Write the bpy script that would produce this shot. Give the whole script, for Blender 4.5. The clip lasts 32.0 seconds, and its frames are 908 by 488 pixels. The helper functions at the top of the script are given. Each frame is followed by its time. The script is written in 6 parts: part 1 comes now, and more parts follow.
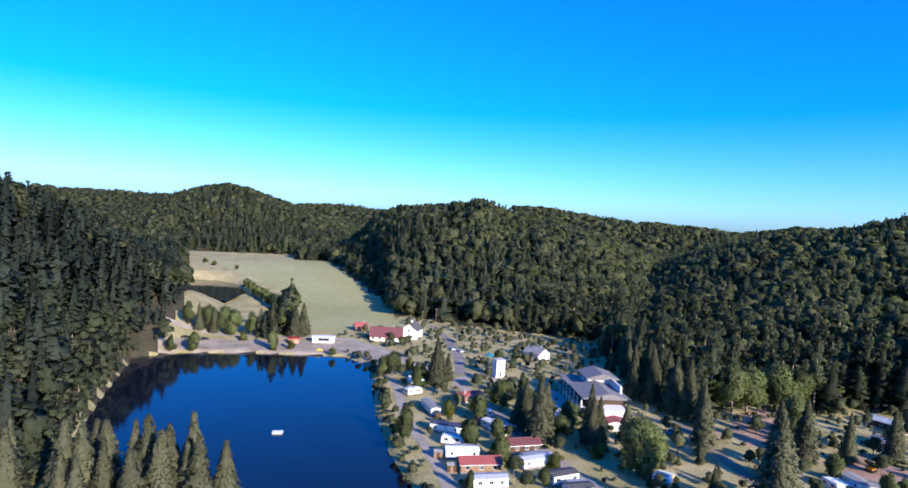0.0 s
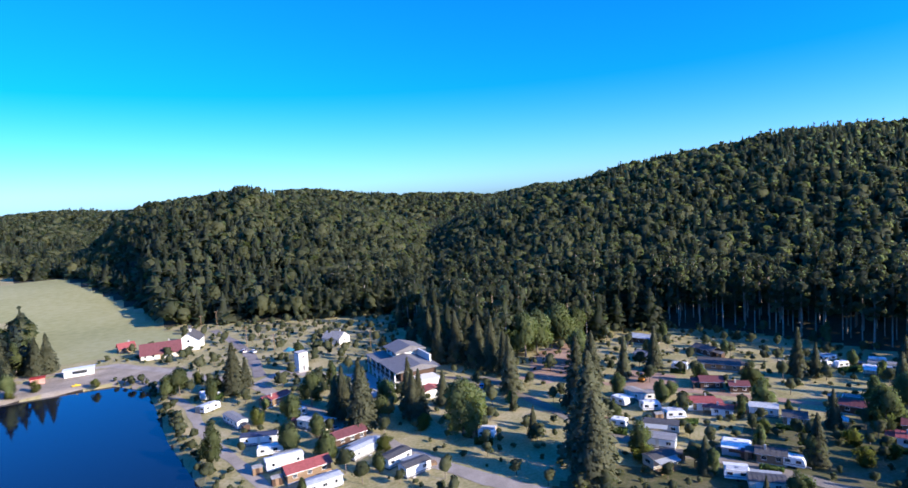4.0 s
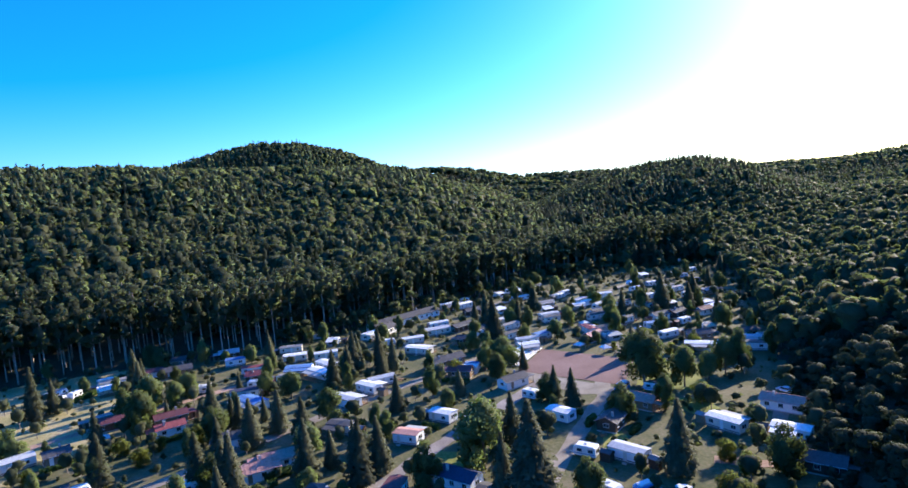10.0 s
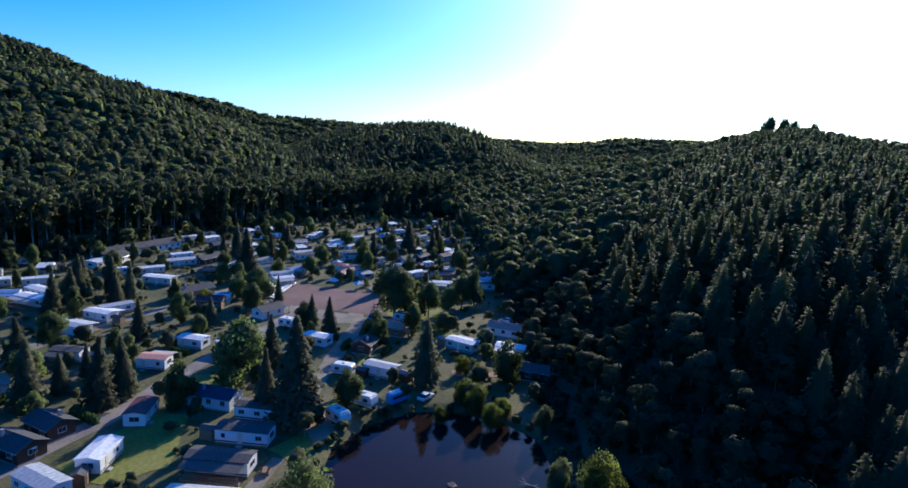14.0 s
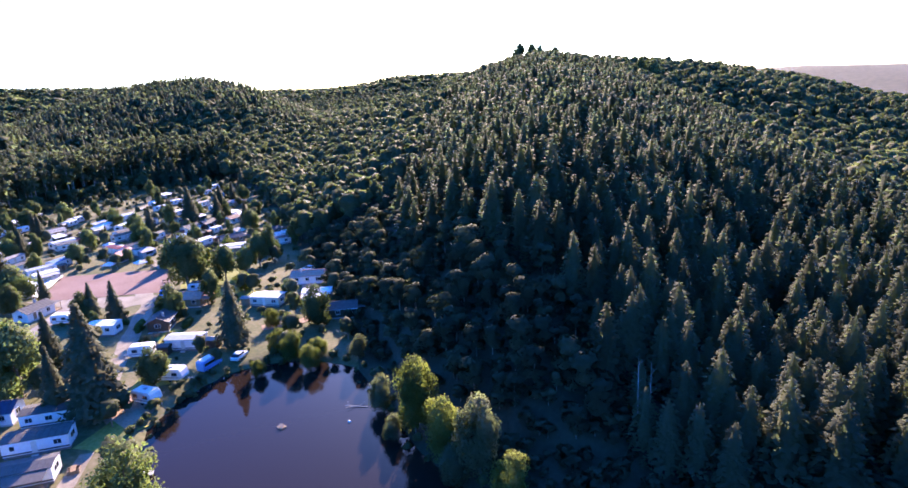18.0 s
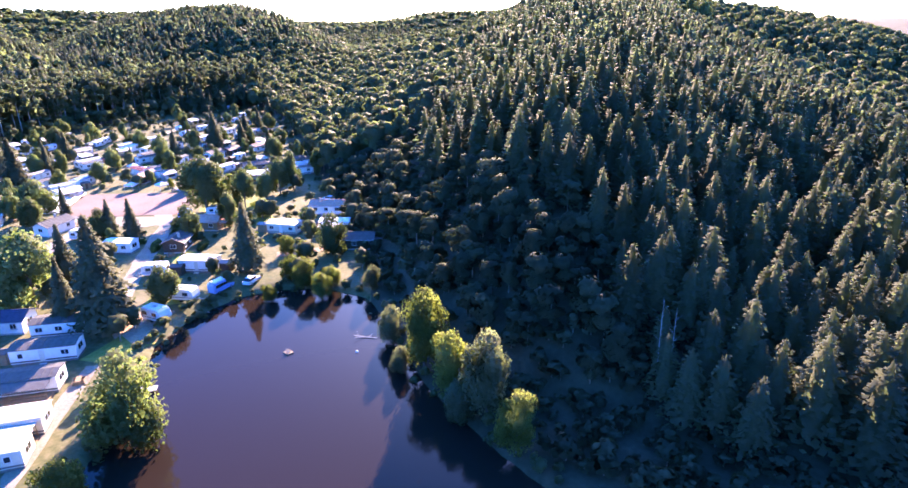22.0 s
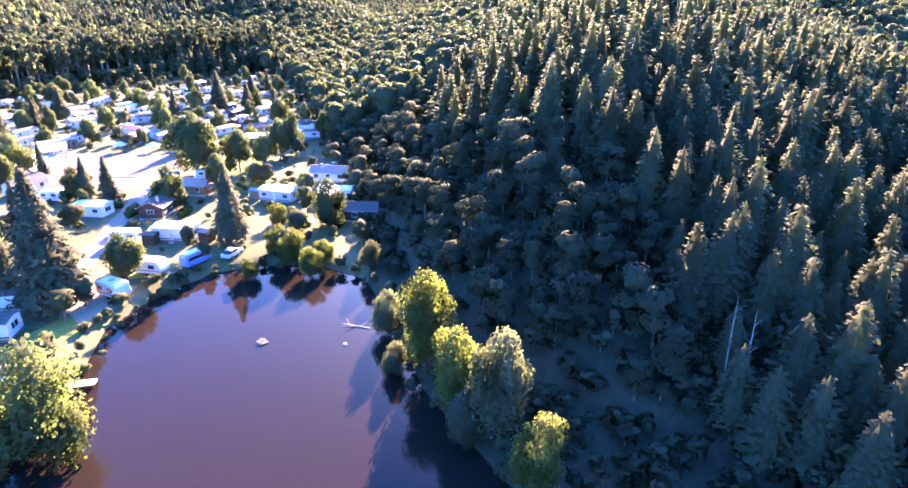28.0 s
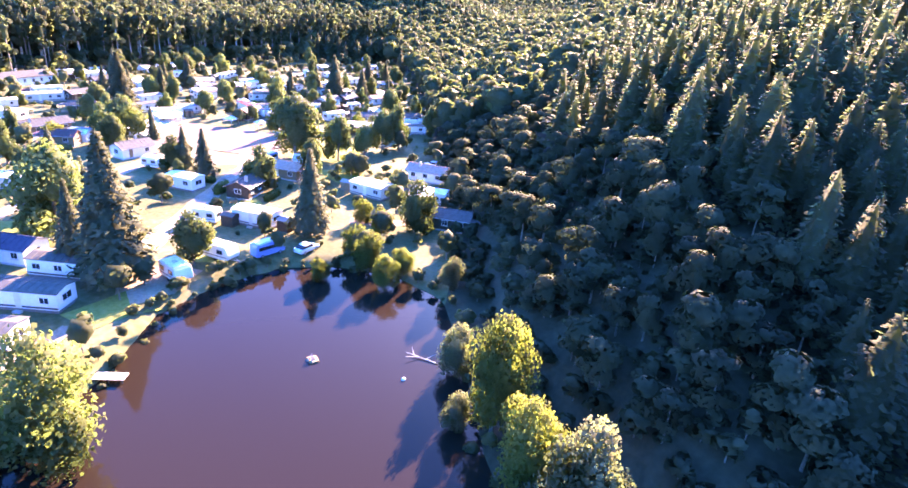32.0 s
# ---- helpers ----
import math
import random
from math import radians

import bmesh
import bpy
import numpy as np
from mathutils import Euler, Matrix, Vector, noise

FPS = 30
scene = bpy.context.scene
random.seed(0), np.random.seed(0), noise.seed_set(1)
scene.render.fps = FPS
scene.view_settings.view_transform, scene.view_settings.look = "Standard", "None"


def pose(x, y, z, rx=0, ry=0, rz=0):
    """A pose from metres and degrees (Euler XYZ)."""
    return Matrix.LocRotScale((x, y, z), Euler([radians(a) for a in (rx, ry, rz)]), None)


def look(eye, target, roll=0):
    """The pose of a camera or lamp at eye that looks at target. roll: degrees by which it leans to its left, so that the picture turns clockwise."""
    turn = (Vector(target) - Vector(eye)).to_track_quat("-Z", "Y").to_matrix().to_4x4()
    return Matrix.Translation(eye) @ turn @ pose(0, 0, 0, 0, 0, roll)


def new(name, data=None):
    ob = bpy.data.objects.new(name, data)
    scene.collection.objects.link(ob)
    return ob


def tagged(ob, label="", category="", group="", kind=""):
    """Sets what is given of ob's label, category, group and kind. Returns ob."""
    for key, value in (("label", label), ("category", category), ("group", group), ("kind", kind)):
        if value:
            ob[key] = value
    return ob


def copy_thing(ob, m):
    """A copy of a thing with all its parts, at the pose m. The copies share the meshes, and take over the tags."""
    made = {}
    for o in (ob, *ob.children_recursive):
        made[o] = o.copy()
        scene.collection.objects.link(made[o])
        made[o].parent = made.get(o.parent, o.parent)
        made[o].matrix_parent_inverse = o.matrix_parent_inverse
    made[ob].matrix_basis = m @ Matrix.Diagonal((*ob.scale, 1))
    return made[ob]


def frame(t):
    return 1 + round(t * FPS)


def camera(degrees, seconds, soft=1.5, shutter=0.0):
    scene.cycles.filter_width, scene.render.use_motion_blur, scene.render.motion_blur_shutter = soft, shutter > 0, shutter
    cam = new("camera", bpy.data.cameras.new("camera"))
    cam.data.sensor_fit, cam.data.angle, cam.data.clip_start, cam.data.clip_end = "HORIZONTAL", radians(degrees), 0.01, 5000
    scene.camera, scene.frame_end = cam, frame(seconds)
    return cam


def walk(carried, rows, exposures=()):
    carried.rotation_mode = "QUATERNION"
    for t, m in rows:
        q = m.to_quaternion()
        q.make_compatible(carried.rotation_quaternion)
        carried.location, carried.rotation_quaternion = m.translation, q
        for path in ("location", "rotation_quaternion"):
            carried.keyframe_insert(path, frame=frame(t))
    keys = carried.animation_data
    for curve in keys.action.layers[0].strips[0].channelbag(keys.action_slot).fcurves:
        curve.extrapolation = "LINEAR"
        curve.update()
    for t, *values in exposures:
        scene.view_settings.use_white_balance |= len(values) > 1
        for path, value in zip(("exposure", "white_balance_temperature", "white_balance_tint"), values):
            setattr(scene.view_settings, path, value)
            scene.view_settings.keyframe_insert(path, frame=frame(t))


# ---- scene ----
cam = camera(75.0, 32.0, soft=1.6)
PATH = [
    (0, (8.87, -25.13, 65.89), (8.82, 24.84, 63.92), 3.38),
    (0.5, (8.20, -23.94, 65.43), (8.47, 26.01, 63.27), 3.26),
    (1, (7.48, -22.77, 64.90), (8.34, 27.18, 62.88), 2.91),
    (1.5, (6.76, -21.61, 64.27), (7.76, 28.33, 62.06), 2.67),
    (2, (5.86, -20.37, 63.68), (7.11, 29.59, 62.01), 2.61),
    (2.5, (4.62, -18.97, 63.18), (8.23, 30.84, 60.82), 0.63),
    (4.5, (1.10, -14.42, 65.83), (25.57, 28.98, 61.55), -4.47),
    (5, (-0.16, -12.81, 65.44), (29.73, 27.06, 61.29), -6.21),
    (5.5, (-1.26, -11.20, 64.75), (33.50, 24.73, 64.06), -6.87),
    (6, (-2.09, -9.36, 63.80), (37.38, 21.19, 60.84), -4.70),
    (6.5, (-2.91, -7.33, 62.73), (41.35, 15.79, 60.15), -6.69),
    (7, (-3.88, -5.26, 61.52), (43.46, 10.83, 60.83), -7.86),
    (7.5, (-4.85, -3.49, 60.42), (44.02, 7.05, 60.48), -9.20),
    (8, (-5.44, -2.18, 59.72), (43.88, 6.06, 59.76), -9.33),
    (8.5, (-5.86, -1.23, 59.15), (43.60, 5.65, 56.63), -4.36),
    (9, (-5.98, -0.40, 58.83), (43.52, 4.62, 53.89), -3.14),
    (9.5, (-6.51, 0.56, 58.25), (43.48, 1.14, 58.29), -8.18),
    (10, (-7.06, 1.70, 57.88), (42.65, -1.76, 53.76), -5.02),
    (10.5, (-7.96, 3.11, 57.45), (41.08, -6.47, 55.47), -5.70),
    (11, (-8.82, 4.63, 56.79), (39.01, -9.91, 57.89), -4.18),
    (11.5, (-9.53, 6.22, 56.14), (36.33, -13.56, 58.47), -0.46),
    (12, (-9.75, 7.78, 55.71), (34.32, -15.82, 55.86), 3.15),
    (12.5, (-9.88, 8.96, 55.37), (32.69, -17.25, 54.58), 4.47),
    (13, (-10.08, 9.56, 55.03), (32.26, -16.81, 51.50), 6.01),
    (13.5, (-10.55, 9.81, 54.42), (32.44, -14.91, 47.98), 5.57),
    (14, (-11.17, 9.94, 53.69), (32.07, -13.72, 45.28), 3.32),
    (14.5, (-11.94, 10.18, 52.99), (31.40, -12.17, 41.93), 0.51),
    (16.5, (-16.53, 11.42, 53.05), (25.50, -13.81, 43.20), -4.08),
    (17, (-16.80, 11.96, 52.88), (21.64, -18.33, 42.67), -3.99),
    (17.5, (-16.84, 12.32, 52.79), (17.71, -22.14, 41.91), -4.39),
    (18, (-16.72, 12.24, 52.70), (15.37, -23.94, 40.00), -2.81),
    (18.5, (-16.59, 11.83, 52.55), (15.29, -23.80, 37.88), -1.88),
    (19, (-16.52, 11.33, 52.30), (15.84, -22.80, 35.35), -1.85),
    (19.5, (-16.40, 10.94, 51.95), (16.63, -22.65, 35.20), -0.96),
    (20, (-16.31, 10.47, 51.48), (17.03, -22.82, 34.75), -1.33),
    (20.5, (-16.10, 9.86, 50.91), (17.27, -23.64, 34.65), -0.91),
    (21, (-15.77, 9.20, 50.20), (17.34, -24.48, 33.79), 0.28),
    (21.5, (-15.28, 8.52, 49.48), (17.79, -25.31, 33.27), -0.15),
    (22, (-14.71, 7.81, 48.85), (18.26, -25.70, 31.81), -0.60),
    (22.5, (-14.10, 6.99, 48.31), (18.95, -26.05, 30.52), -0.54),
    (23, (-13.38, 6.08, 47.78), (19.79, -26.89, 30.08), 0.82),
    (23.5, (-12.60, 5.06, 47.24), (20.39, -27.93, 29.24), 1.31),
    (24, (-11.78, 4.11, 46.67), (21.25, -29.40, 29.77), 1.33),
    (24.5, (-10.92, 3.16, 46.12), (21.93, -30.11, 28.42), -0.14),
    (25, (-9.92, 2.11, 45.66), (22.84, -30.64, 26.84), -0.42),
    (25.5, (-9.02, 1.14, 45.13), (24.17, -31.10, 26.19), -0.85),
    (27.5, (-4.61, -3.58, 42.65), (28.63, -35.84, 23.82), 0.38),
    (28, (-3.43, -4.81, 42.01), (30.16, -36.75, 23.24), 0.56),
    (28.5, (-2.26, -6.03, 41.51), (31.59, -37.64, 22.66), 0.23),
    (29, (-0.99, -7.30, 41.12), (32.74, -38.62, 21.58), -0.31),
    (29.5, (0.24, -8.53, 40.83), (34.03, -39.59, 21.01), 0.28),
    (30, (1.41, -9.71, 40.56), (35.85, -40.27, 21.07), 0.34),
    (30.5, (2.65, -10.96, 40.27), (37.91, -40.42, 20.56), 0.76),
    (31, (3.96, -12.15, 39.99), (39.88, -40.54, 19.88), 1.86),
    (31.5, (5.48, -13.25, 39.74), (42.41, -40.36, 19.70), 3.53),
    (32, (6.82, -14.29, 39.49), (45.53, -39.76, 20.71), 4.94),
]
walk(cam, [(t, look(eye, aim, roll)) for t, eye, aim, roll in PATH],
     exposures=[(0, 1.32, 6450, 16), (3, 1.36, 6450, 16), (7, 1.48, 6600, 13), (10.5, 1.6, 6650, 14), (11.0, 1.12, 6550, 14), (11.5, -0.32, 5900, 5),
                (13.0, -0.36, 5700, 1), (13.6, 0.3, 6000, 7), (14.5, 1.16, 6300, 13), (17, 2.2, 6900, 29), (22, 3.22, 7700, 37), (25, 3.62, 8200, 40),
                (28, 3.95, 8600, 43), (32, 4.05, 8900, 44)])

# ---- light ----
SUN_AZ, SUN_EL = radians(142.0), radians(22.0)
world = bpy.data.worlds.new("sky")
scene.world = world
world.use_nodes = True
wn, wl = world.node_tree.nodes, world.node_tree.links
sky = wn.new("ShaderNodeTexSky")
sky.sky_type = "NISHITA"
sky.sun_disc = False
sky.sun_elevation, sky.sun_rotation = SUN_EL, SUN_AZ
sky.altitude, sky.air_density, sky.dust_density, sky.ozone_density = 300, 1.0, 1.2, 5.0
hsv = wn.new("ShaderNodeHueSaturation")
hsv.inputs["Saturation"].default_value = 1.46
wl.new(sky.outputs["Color"], hsv.inputs["Color"])
tone = wn.new("ShaderNodeMix")
tone.data_type, tone.blend_type = "RGBA", "MULTIPLY"
tone.inputs["Factor"].default_value = 1.0
tone.inputs[7].default_value = (0.64, 0.92, 1.38, 1)
wl.new(hsv.outputs["Color"], tone.inputs[6])
wl.new(tone.outputs[2], wn["Background"].inputs["Color"])
wn["Background"].inputs["Strength"].default_value = 0.105
lamp = bpy.data.lights.new("sun", "SUN")
lamp.energy, lamp.angle, lamp.color = 3.5, radians(0.6), (1.0, 0.90, 0.74)
sun = new("sun", lamp)
sun.matrix_world = look((math.sin(SUN_AZ) * 300, math.cos(SUN_AZ) * 300, 300 * math.tan(SUN_EL)), (0, 0, 0))


# ---- materials ----
def material(name, stops, scale=1.0, rough=0.8, bump=0.0, bump_scale=None, metal=0.0, fine=None, tint=0.0, spec=0.3, rnd=0.0, leaf=0.0):
    """Procedural surface: colour stops along two scales of noise, optional relief, optional per-tree or per-object variation."""
    m = bpy.data.materials.new(name)
    m.use_nodes = True
    n, l = m.node_tree.nodes, m.node_tree.links
    b = n["Principled BSDF"]
    b.inputs["Roughness"].default_value = rough
    b.inputs["Metallic"].default_value = metal
    b.inputs["Specular IOR Level"].default_value = spec
    co = n.new("ShaderNodeNewGeometry").outputs["Position"] if scale < 2 else n.new("ShaderNodeTexCoord").outputs["Object"]
    big = n.new("ShaderNodeTexNoise")
    big.inputs["Scale"].default_value, big.inputs["Detail"].default_value = scale, 5
    l.new(co, big.inputs["Vector"])
    small = n.new("ShaderNodeTexNoise")
    small.inputs["Scale"].default_value, small.inputs["Detail"].default_value = fine or scale * 9, 4
    l.new(co, small.inputs["Vector"])
    mix = n.new("ShaderNodeMath")
    mix.operation = "MULTIPLY_ADD"
    mix.inputs[1].default_value, mix.inputs[2].default_value = 0.45, -0.0
    l.new(small.outputs["Fac"], mix.inputs[0])
    add = n.new("ShaderNodeMath")
    add.operation = "MULTIPLY_ADD"
    add.inputs[1].default_value = 0.55
    l.new(big.outputs["Fac"], add.inputs[0])
    l.new(mix.outputs[0], add.inputs[2])
    ramp = n.new("ShaderNodeValToRGB")
    e = ramp.color_ramp.elements
    lo, hi = 0.36, 0.64
    e[0].position, e[1].position = lo, hi
    e[0].color, e[1].color = (*stops[0], 1), (*stops[-1], 1)
    for k, c in enumerate(stops[1:-1], 1):
        e.new(lo + (hi - lo) * k / (len(stops) - 1)).color = (*c, 1)
    l.new(add.outputs[0], ramp.inputs["Fac"])
    colour = ramp.outputs["Color"]
    if tint or rnd:
        src = n.new("ShaderNodeAttribute" if tint else "ShaderNodeObjectInfo")
        if tint:
            src.attribute_name = "tint"
        val = src.outputs["Fac"] if tint else src.outputs["Random"]
        amt = tint or rnd
        mr = n.new("ShaderNodeMapRange")
        mr.inputs["To Min"].default_value, mr.inputs["To Max"].default_value = 1 - amt, 1 + amt
        l.new(val, mr.inputs["Value"])
        hs = n.new("ShaderNodeHueSaturation")
        l.new(mr.outputs[0], hs.inputs["Value"])
        if tint:
            mh = n.new("ShaderNodeMapRange")
            mh.inputs["To Min"].default_value, mh.inputs["To Max"].default_value = 0.515, 0.485
            l.new(val, mh.inputs["Value"])
            l.new(mh.outputs[0], hs.inputs["Hue"])
        l.new(colour, hs.inputs["Color"])
        colour = hs.outputs["Color"]
    l.new(colour, b.inputs["Base Color"])
    if leaf:
        tr = n.new("ShaderNodeBsdfTranslucent")
        warm = n.new("ShaderNodeMix")
        warm.data_type, warm.blend_type = "RGBA", "MULTIPLY"
        warm.inputs["Factor"].default_value = 1.0
        warm.inputs[7].default_value = (1.6, 1.85, 1.15, 1)
        l.new(colour, warm.inputs[6])
        l.new(warm.outputs[2], tr.inputs["Color"])
        mx = n.new("ShaderNodeMixShader")
        mx.inputs[0].default_value = leaf
        l.new(b.outputs[0], mx.inputs[1])
        l.new(tr.outputs[0], mx.inputs[2])
        l.new(mx.outputs[0], n["Material Output"].inputs["Surface"])
    if bump:
        bp = n.new("ShaderNodeBump")
        bp.inputs["Strength"].default_value = bump
        bp.inputs["Distance"].default_value = bump_scale or 0.05
        l.new(small.outputs["Fac"], bp.inputs["Height"])
        l.new(bp.outputs["Normal"], b.inputs["Normal"])
    return m


M = {}
M["meadow"] = material("meadow_grass", [(0.26, 0.255, 0.10), (0.32, 0.305, 0.13), (0.37, 0.345, 0.17)], 0.012, 0.9, 0.3, 0.1, fine=0.25)
M["grass"] = material("camp_grass", [(0.058, 0.070, 0.024), (0.110, 0.106, 0.044), (0.175, 0.145, 0.084)], 0.11, 0.95, 0.4, 0.08, fine=1.2)
M["dry_grass"] = material("dry_grass", [(0.20, 0.185, 0.072), (0.33, 0.285, 0.13), (0.46, 0.375, 0.22)], 0.09, 0.95, 0.4, 0.08, fine=1.2)
M["forest_floor"] = material("forest_floor", [(0.030, 0.030, 0.015), (0.050, 0.045, 0.025), (0.076, 0.062, 0.036)], 0.1, 0.95, 0.5, 0.2, fine=1.2)
M["sand"] = material("beach_sand", [(0.20, 0.165, 0.12), (0.31, 0.255, 0.19), (0.42, 0.35, 0.275)], 0.12, 0.95, 0.2, 0.03, fine=2.0)
M["lake_bed"] = material("lake_bed", [(0.02, 0.018, 0.012), (0.05, 0.035, 0.02)], 0.2, 0.9)
M["canopy_conifer"] = material("spruce_needles", [(0.072, 0.084, 0.054), (0.098, 0.110, 0.072), (0.122, 0.134, 0.088)], 0.05, 0.7, tint=0.3, fine=1.1, leaf=0.66, spec=0.1)
M["canopy_leaf"] = material("broadleaf_foliage", [(0.072, 0.082, 0.042), (0.098, 0.108, 0.056), (0.124, 0.132, 0.072)], 0.05, 0.7, tint=0.25, fine=1.1, leaf=0.52, spec=0.15)
# Darker copy of the spruce needles; the western slope's shade is in this colour.
M["shaded_spruce"] = material("shaded_spruce_needles", [(0.015, 0.022, 0.017), (0.025, 0.034, 0.025), (0.040, 0.050, 0.036)], 0.05, 0.8, tint=0.35, fine=1.1, leaf=0.08, spec=0.05)
# Broadleaf foliage again, with the shade of bank and slope mixed into its colour.
M["shade_leaf"] = material("shaded_broadleaf_foliage", [(0.030, 0.042, 0.024), (0.046, 0.058, 0.033), (0.066, 0.078, 0.046)], 0.05, 0.75, tint=0.3, fine=1.1, leaf=0.25, spec=0.1)
M["pine_bark"] = material("pine_bark", [(0.24, 0.18, 0.13), (0.34, 0.27, 0.21), (0.44, 0.37, 0.30)], 0.8, 0.9, 0.4, 0.03, fine=6.0)
M["bark"] = material("bark", [(0.10, 0.075, 0.055), (0.19, 0.15, 0.115), (0.30, 0.25, 0.20)], 0.8, 0.9, 0.4, 0.03, fine=6.0)

# ---- terrain ----
# Ridges as (bearing in degrees, distance, height of the crown line over the horizon in degrees).
EYE_Z, CANOPY = 57.0, 14.0
RIDGES = {
    "far_west": [(-75, 2000, 1.4), (-38, 2000, 1.3), (-36, 2000, 1.25), (-34, 2000, 1.0), (-26, 2000, 1.1), (-15.7, 2000, 0.95), (-10.3, 2000, 1.1), (-7, 2000, 0.8), (5, 2000, 0)],
    "dome": [(-34, 1050, -0.6), (-28, 1050, 0.5), (-25.5, 1050, 1.5), (-23.4, 1050, 2.25), (-21.4, 1050, 2.66), (-19.4, 1050, 2.4), (-17.3, 1050, 1.7), (-15.7, 1050, 1.15), (-12.4, 1050, 0.25), (-7, 1050, -1.5)],
    "north_hill": [(-14, 700, -6), (-10, 700, -2.0), (-6.6, 680, 1.1), (-4.4, 665, 1.9), (-0.9, 650, 2.5), (3.1, 640, 3.15), (5.5, 640, 2.4), (10.7, 640, 1.4), (15.8, 620, 0), (19.6, 610, -1.7), (24, 600, -4)],
    "far_north": [(-10, 1700, 0.3), (0, 1700, 1.8), (3.7, 1700, 2.1), (9.9, 1700, 1.9), (17.5, 1700, 1.1), (26.8, 1700, 0.65), (27.7, 1700, 0.8), (30.7, 1700, 1.4), (33.2, 1700, 1.2), (45, 1700, 0.8)],
    "east_hill": [(16, 560, -4.5), (24, 560, -1.0), (28, 570, 0.6), (34.5, 590, 2.1), (39, 610, 3.0), (47, 640, 4.1), (53, 660, 4.7), (58, 680, 5.05), (63, 690, 4.8), (68, 700, 4.4), (75, 715, 3.75), (83, 730, 3.35), (89.7, 740, 2.85), (94, 740, 1.3), (97.5, 730, -0.1), (104, 700, -2.5), (112, 650, -4.5)],
    "peak": [(60, 1100, 2.3), (66, 1100, 3.9), (68, 1100, 4.4), (72, 1100, 5.6), (76, 1100, 6.2), (80, 1100, 6.2), (83.5, 1100, 5.2), (87, 1100, 3.8), (90, 1100, 2.6), (95, 1100, 1.0)],
    "far_east": [(80, 1500, 2.0), (90, 1500, 2.7), (92.5, 1500, 2.75), (96.5, 1500, 2.2), (100, 1500, 1.35), (107.5, 1500, 1.1), (112, 1500, 0.9), (118, 1500, 0.3)],
    "cone": [(98, 820, -4), (102, 820, -1.7), (105, 820, -0.5), (108, 820, 0.7), (112.5, 820, 1.3), (116.5, 820, 1.6), (119, 820, 1.2), (121.3, 820, 0.4), (124, 820, -1), (126.5, 820, -2.2), (129, 820, -3.2), (133, 820, -6)],
    "far_south": [(112, 1500, 0), (122, 1500, 0.35), (127, 1500, 0.3), (130, 1500, 0.5), (134, 1500, 1.1), (139, 1500, 1.2), (150, 1500, 1.2), (200, 1500, 0)],
    "shade_hill": [(112, 480, -9), (120, 420, -8), (126, 390, -5.8), (129, 400, -4.3), (133, 430, -2.6), (136.5, 460, -1.1), (140, 480, 0.6), (143, 490, 1.6), (146, 500, 2.3), (148.5, 490, 2.5), (152.5, 440, 1.7), (156, 390, 0.7), (162, 320, -1.8), (169, 260, -5.2), (176, 210, -9), (184, 190, -11), (205, 200, -9), (225, 300, -1)],
    "back_hill": [(146, 620, 1.0), (150, 620, 1.9), (154, 610, 2.0), (158.7, 600, 1.5), (163.4, 590, 0.9), (167.7, 580, 0), (171.8, 570, -1.1), (175, 560, -2.3), (182, 560, -4), (200, 560, -5)],
    "west_hill": [(225, 420, 2.0), (255, 380, 5.0), (285, 340, 6.0), (305, 330, 5.0), (318, 320, 3.6), (320.8, 320, 3.0), (323.2, 330, 1.8), (325.7, 340, 0.4), (328.4, 345, -0.9), (331.2, 350, -2.2), (333.6, 360, -4), (342, 370, -8)],
}
# Foot of the near slopes: (bearing, distance at which the level valley floor ends).
FEET = {"east_hill": [(10, 400), (25, 325), (33, 262), (41, 275), (49, 280), (55, 270), (71, 250), (82, 262), (90, 285), (101, 345), (112, 415)],
        "shade_hill": [(112, 440), (117, 430), (120, 330), (123, 195), (127, 125), (135, 74), (150, 58), (180, 56), (225, 90)],
        "west_hill": [(225, 110), (255, 90), (285, 95), (305, 118), (320, 135), (327, 190), (331, 262), (342, 300)],
        "north_hill": [(-14, 660), (-9.5, 620), (-7, 520), (-4.5, 370), (5, 345), (16, 335), (24, 330)]}
FALL = {"far_west": 600, "dome": 330, "far_north": 500, "peak": 300, "far_east": 450, "cone": 280, "far_south": 500, "back_hill": 330}
LAKE_SOUTH = [(50, 4), (60, -5), (71, -14), (82, -20), (88, -29), (90, -38), (88, -45), (82, -52), (72, -55), (57, -49), (42, -42), (24, -38), (8, -36), (-20, -34), (-40, -22), (-44, -4), (-30, 10), (-5, 16), (25, 14)]
LAKE_NORTH = [(-80, 104), (-105, 164), (-130, 231), (-114, 245), (-83, 252), (-40, 256), (-27, 240), (-23, 221), (-16, 179), (-7, 144), (3, 118), (0, 105), (-25, 101), (-60, 100)]


def signed_distance(px, py, poly):
    """Distance to a closed outline, negative inside, for arrays of points."""
    d = np.full(px.shape, 1e9)
    inside = np.zeros(px.shape, bool)
    for (x0, y0), (x1, y1) in zip(poly, poly[1:] + poly[:1]):
        ex, ey = x1 - x0, y1 - y0
        t = np.clip(((px - x0) * ex + (py - y0) * ey) / (ex * ex + ey * ey), 0, 1)
        d = np.minimum(d, np.hypot(px - x0 - t * ex, py - y0 - t * ey))
        inside ^= ((y0 > py) != (y1 > py)) & (px < (x1 - x0) * (py - y0) / (y1 - y0 + 1e-9) + x0)
    return np.where(inside, -d, d)


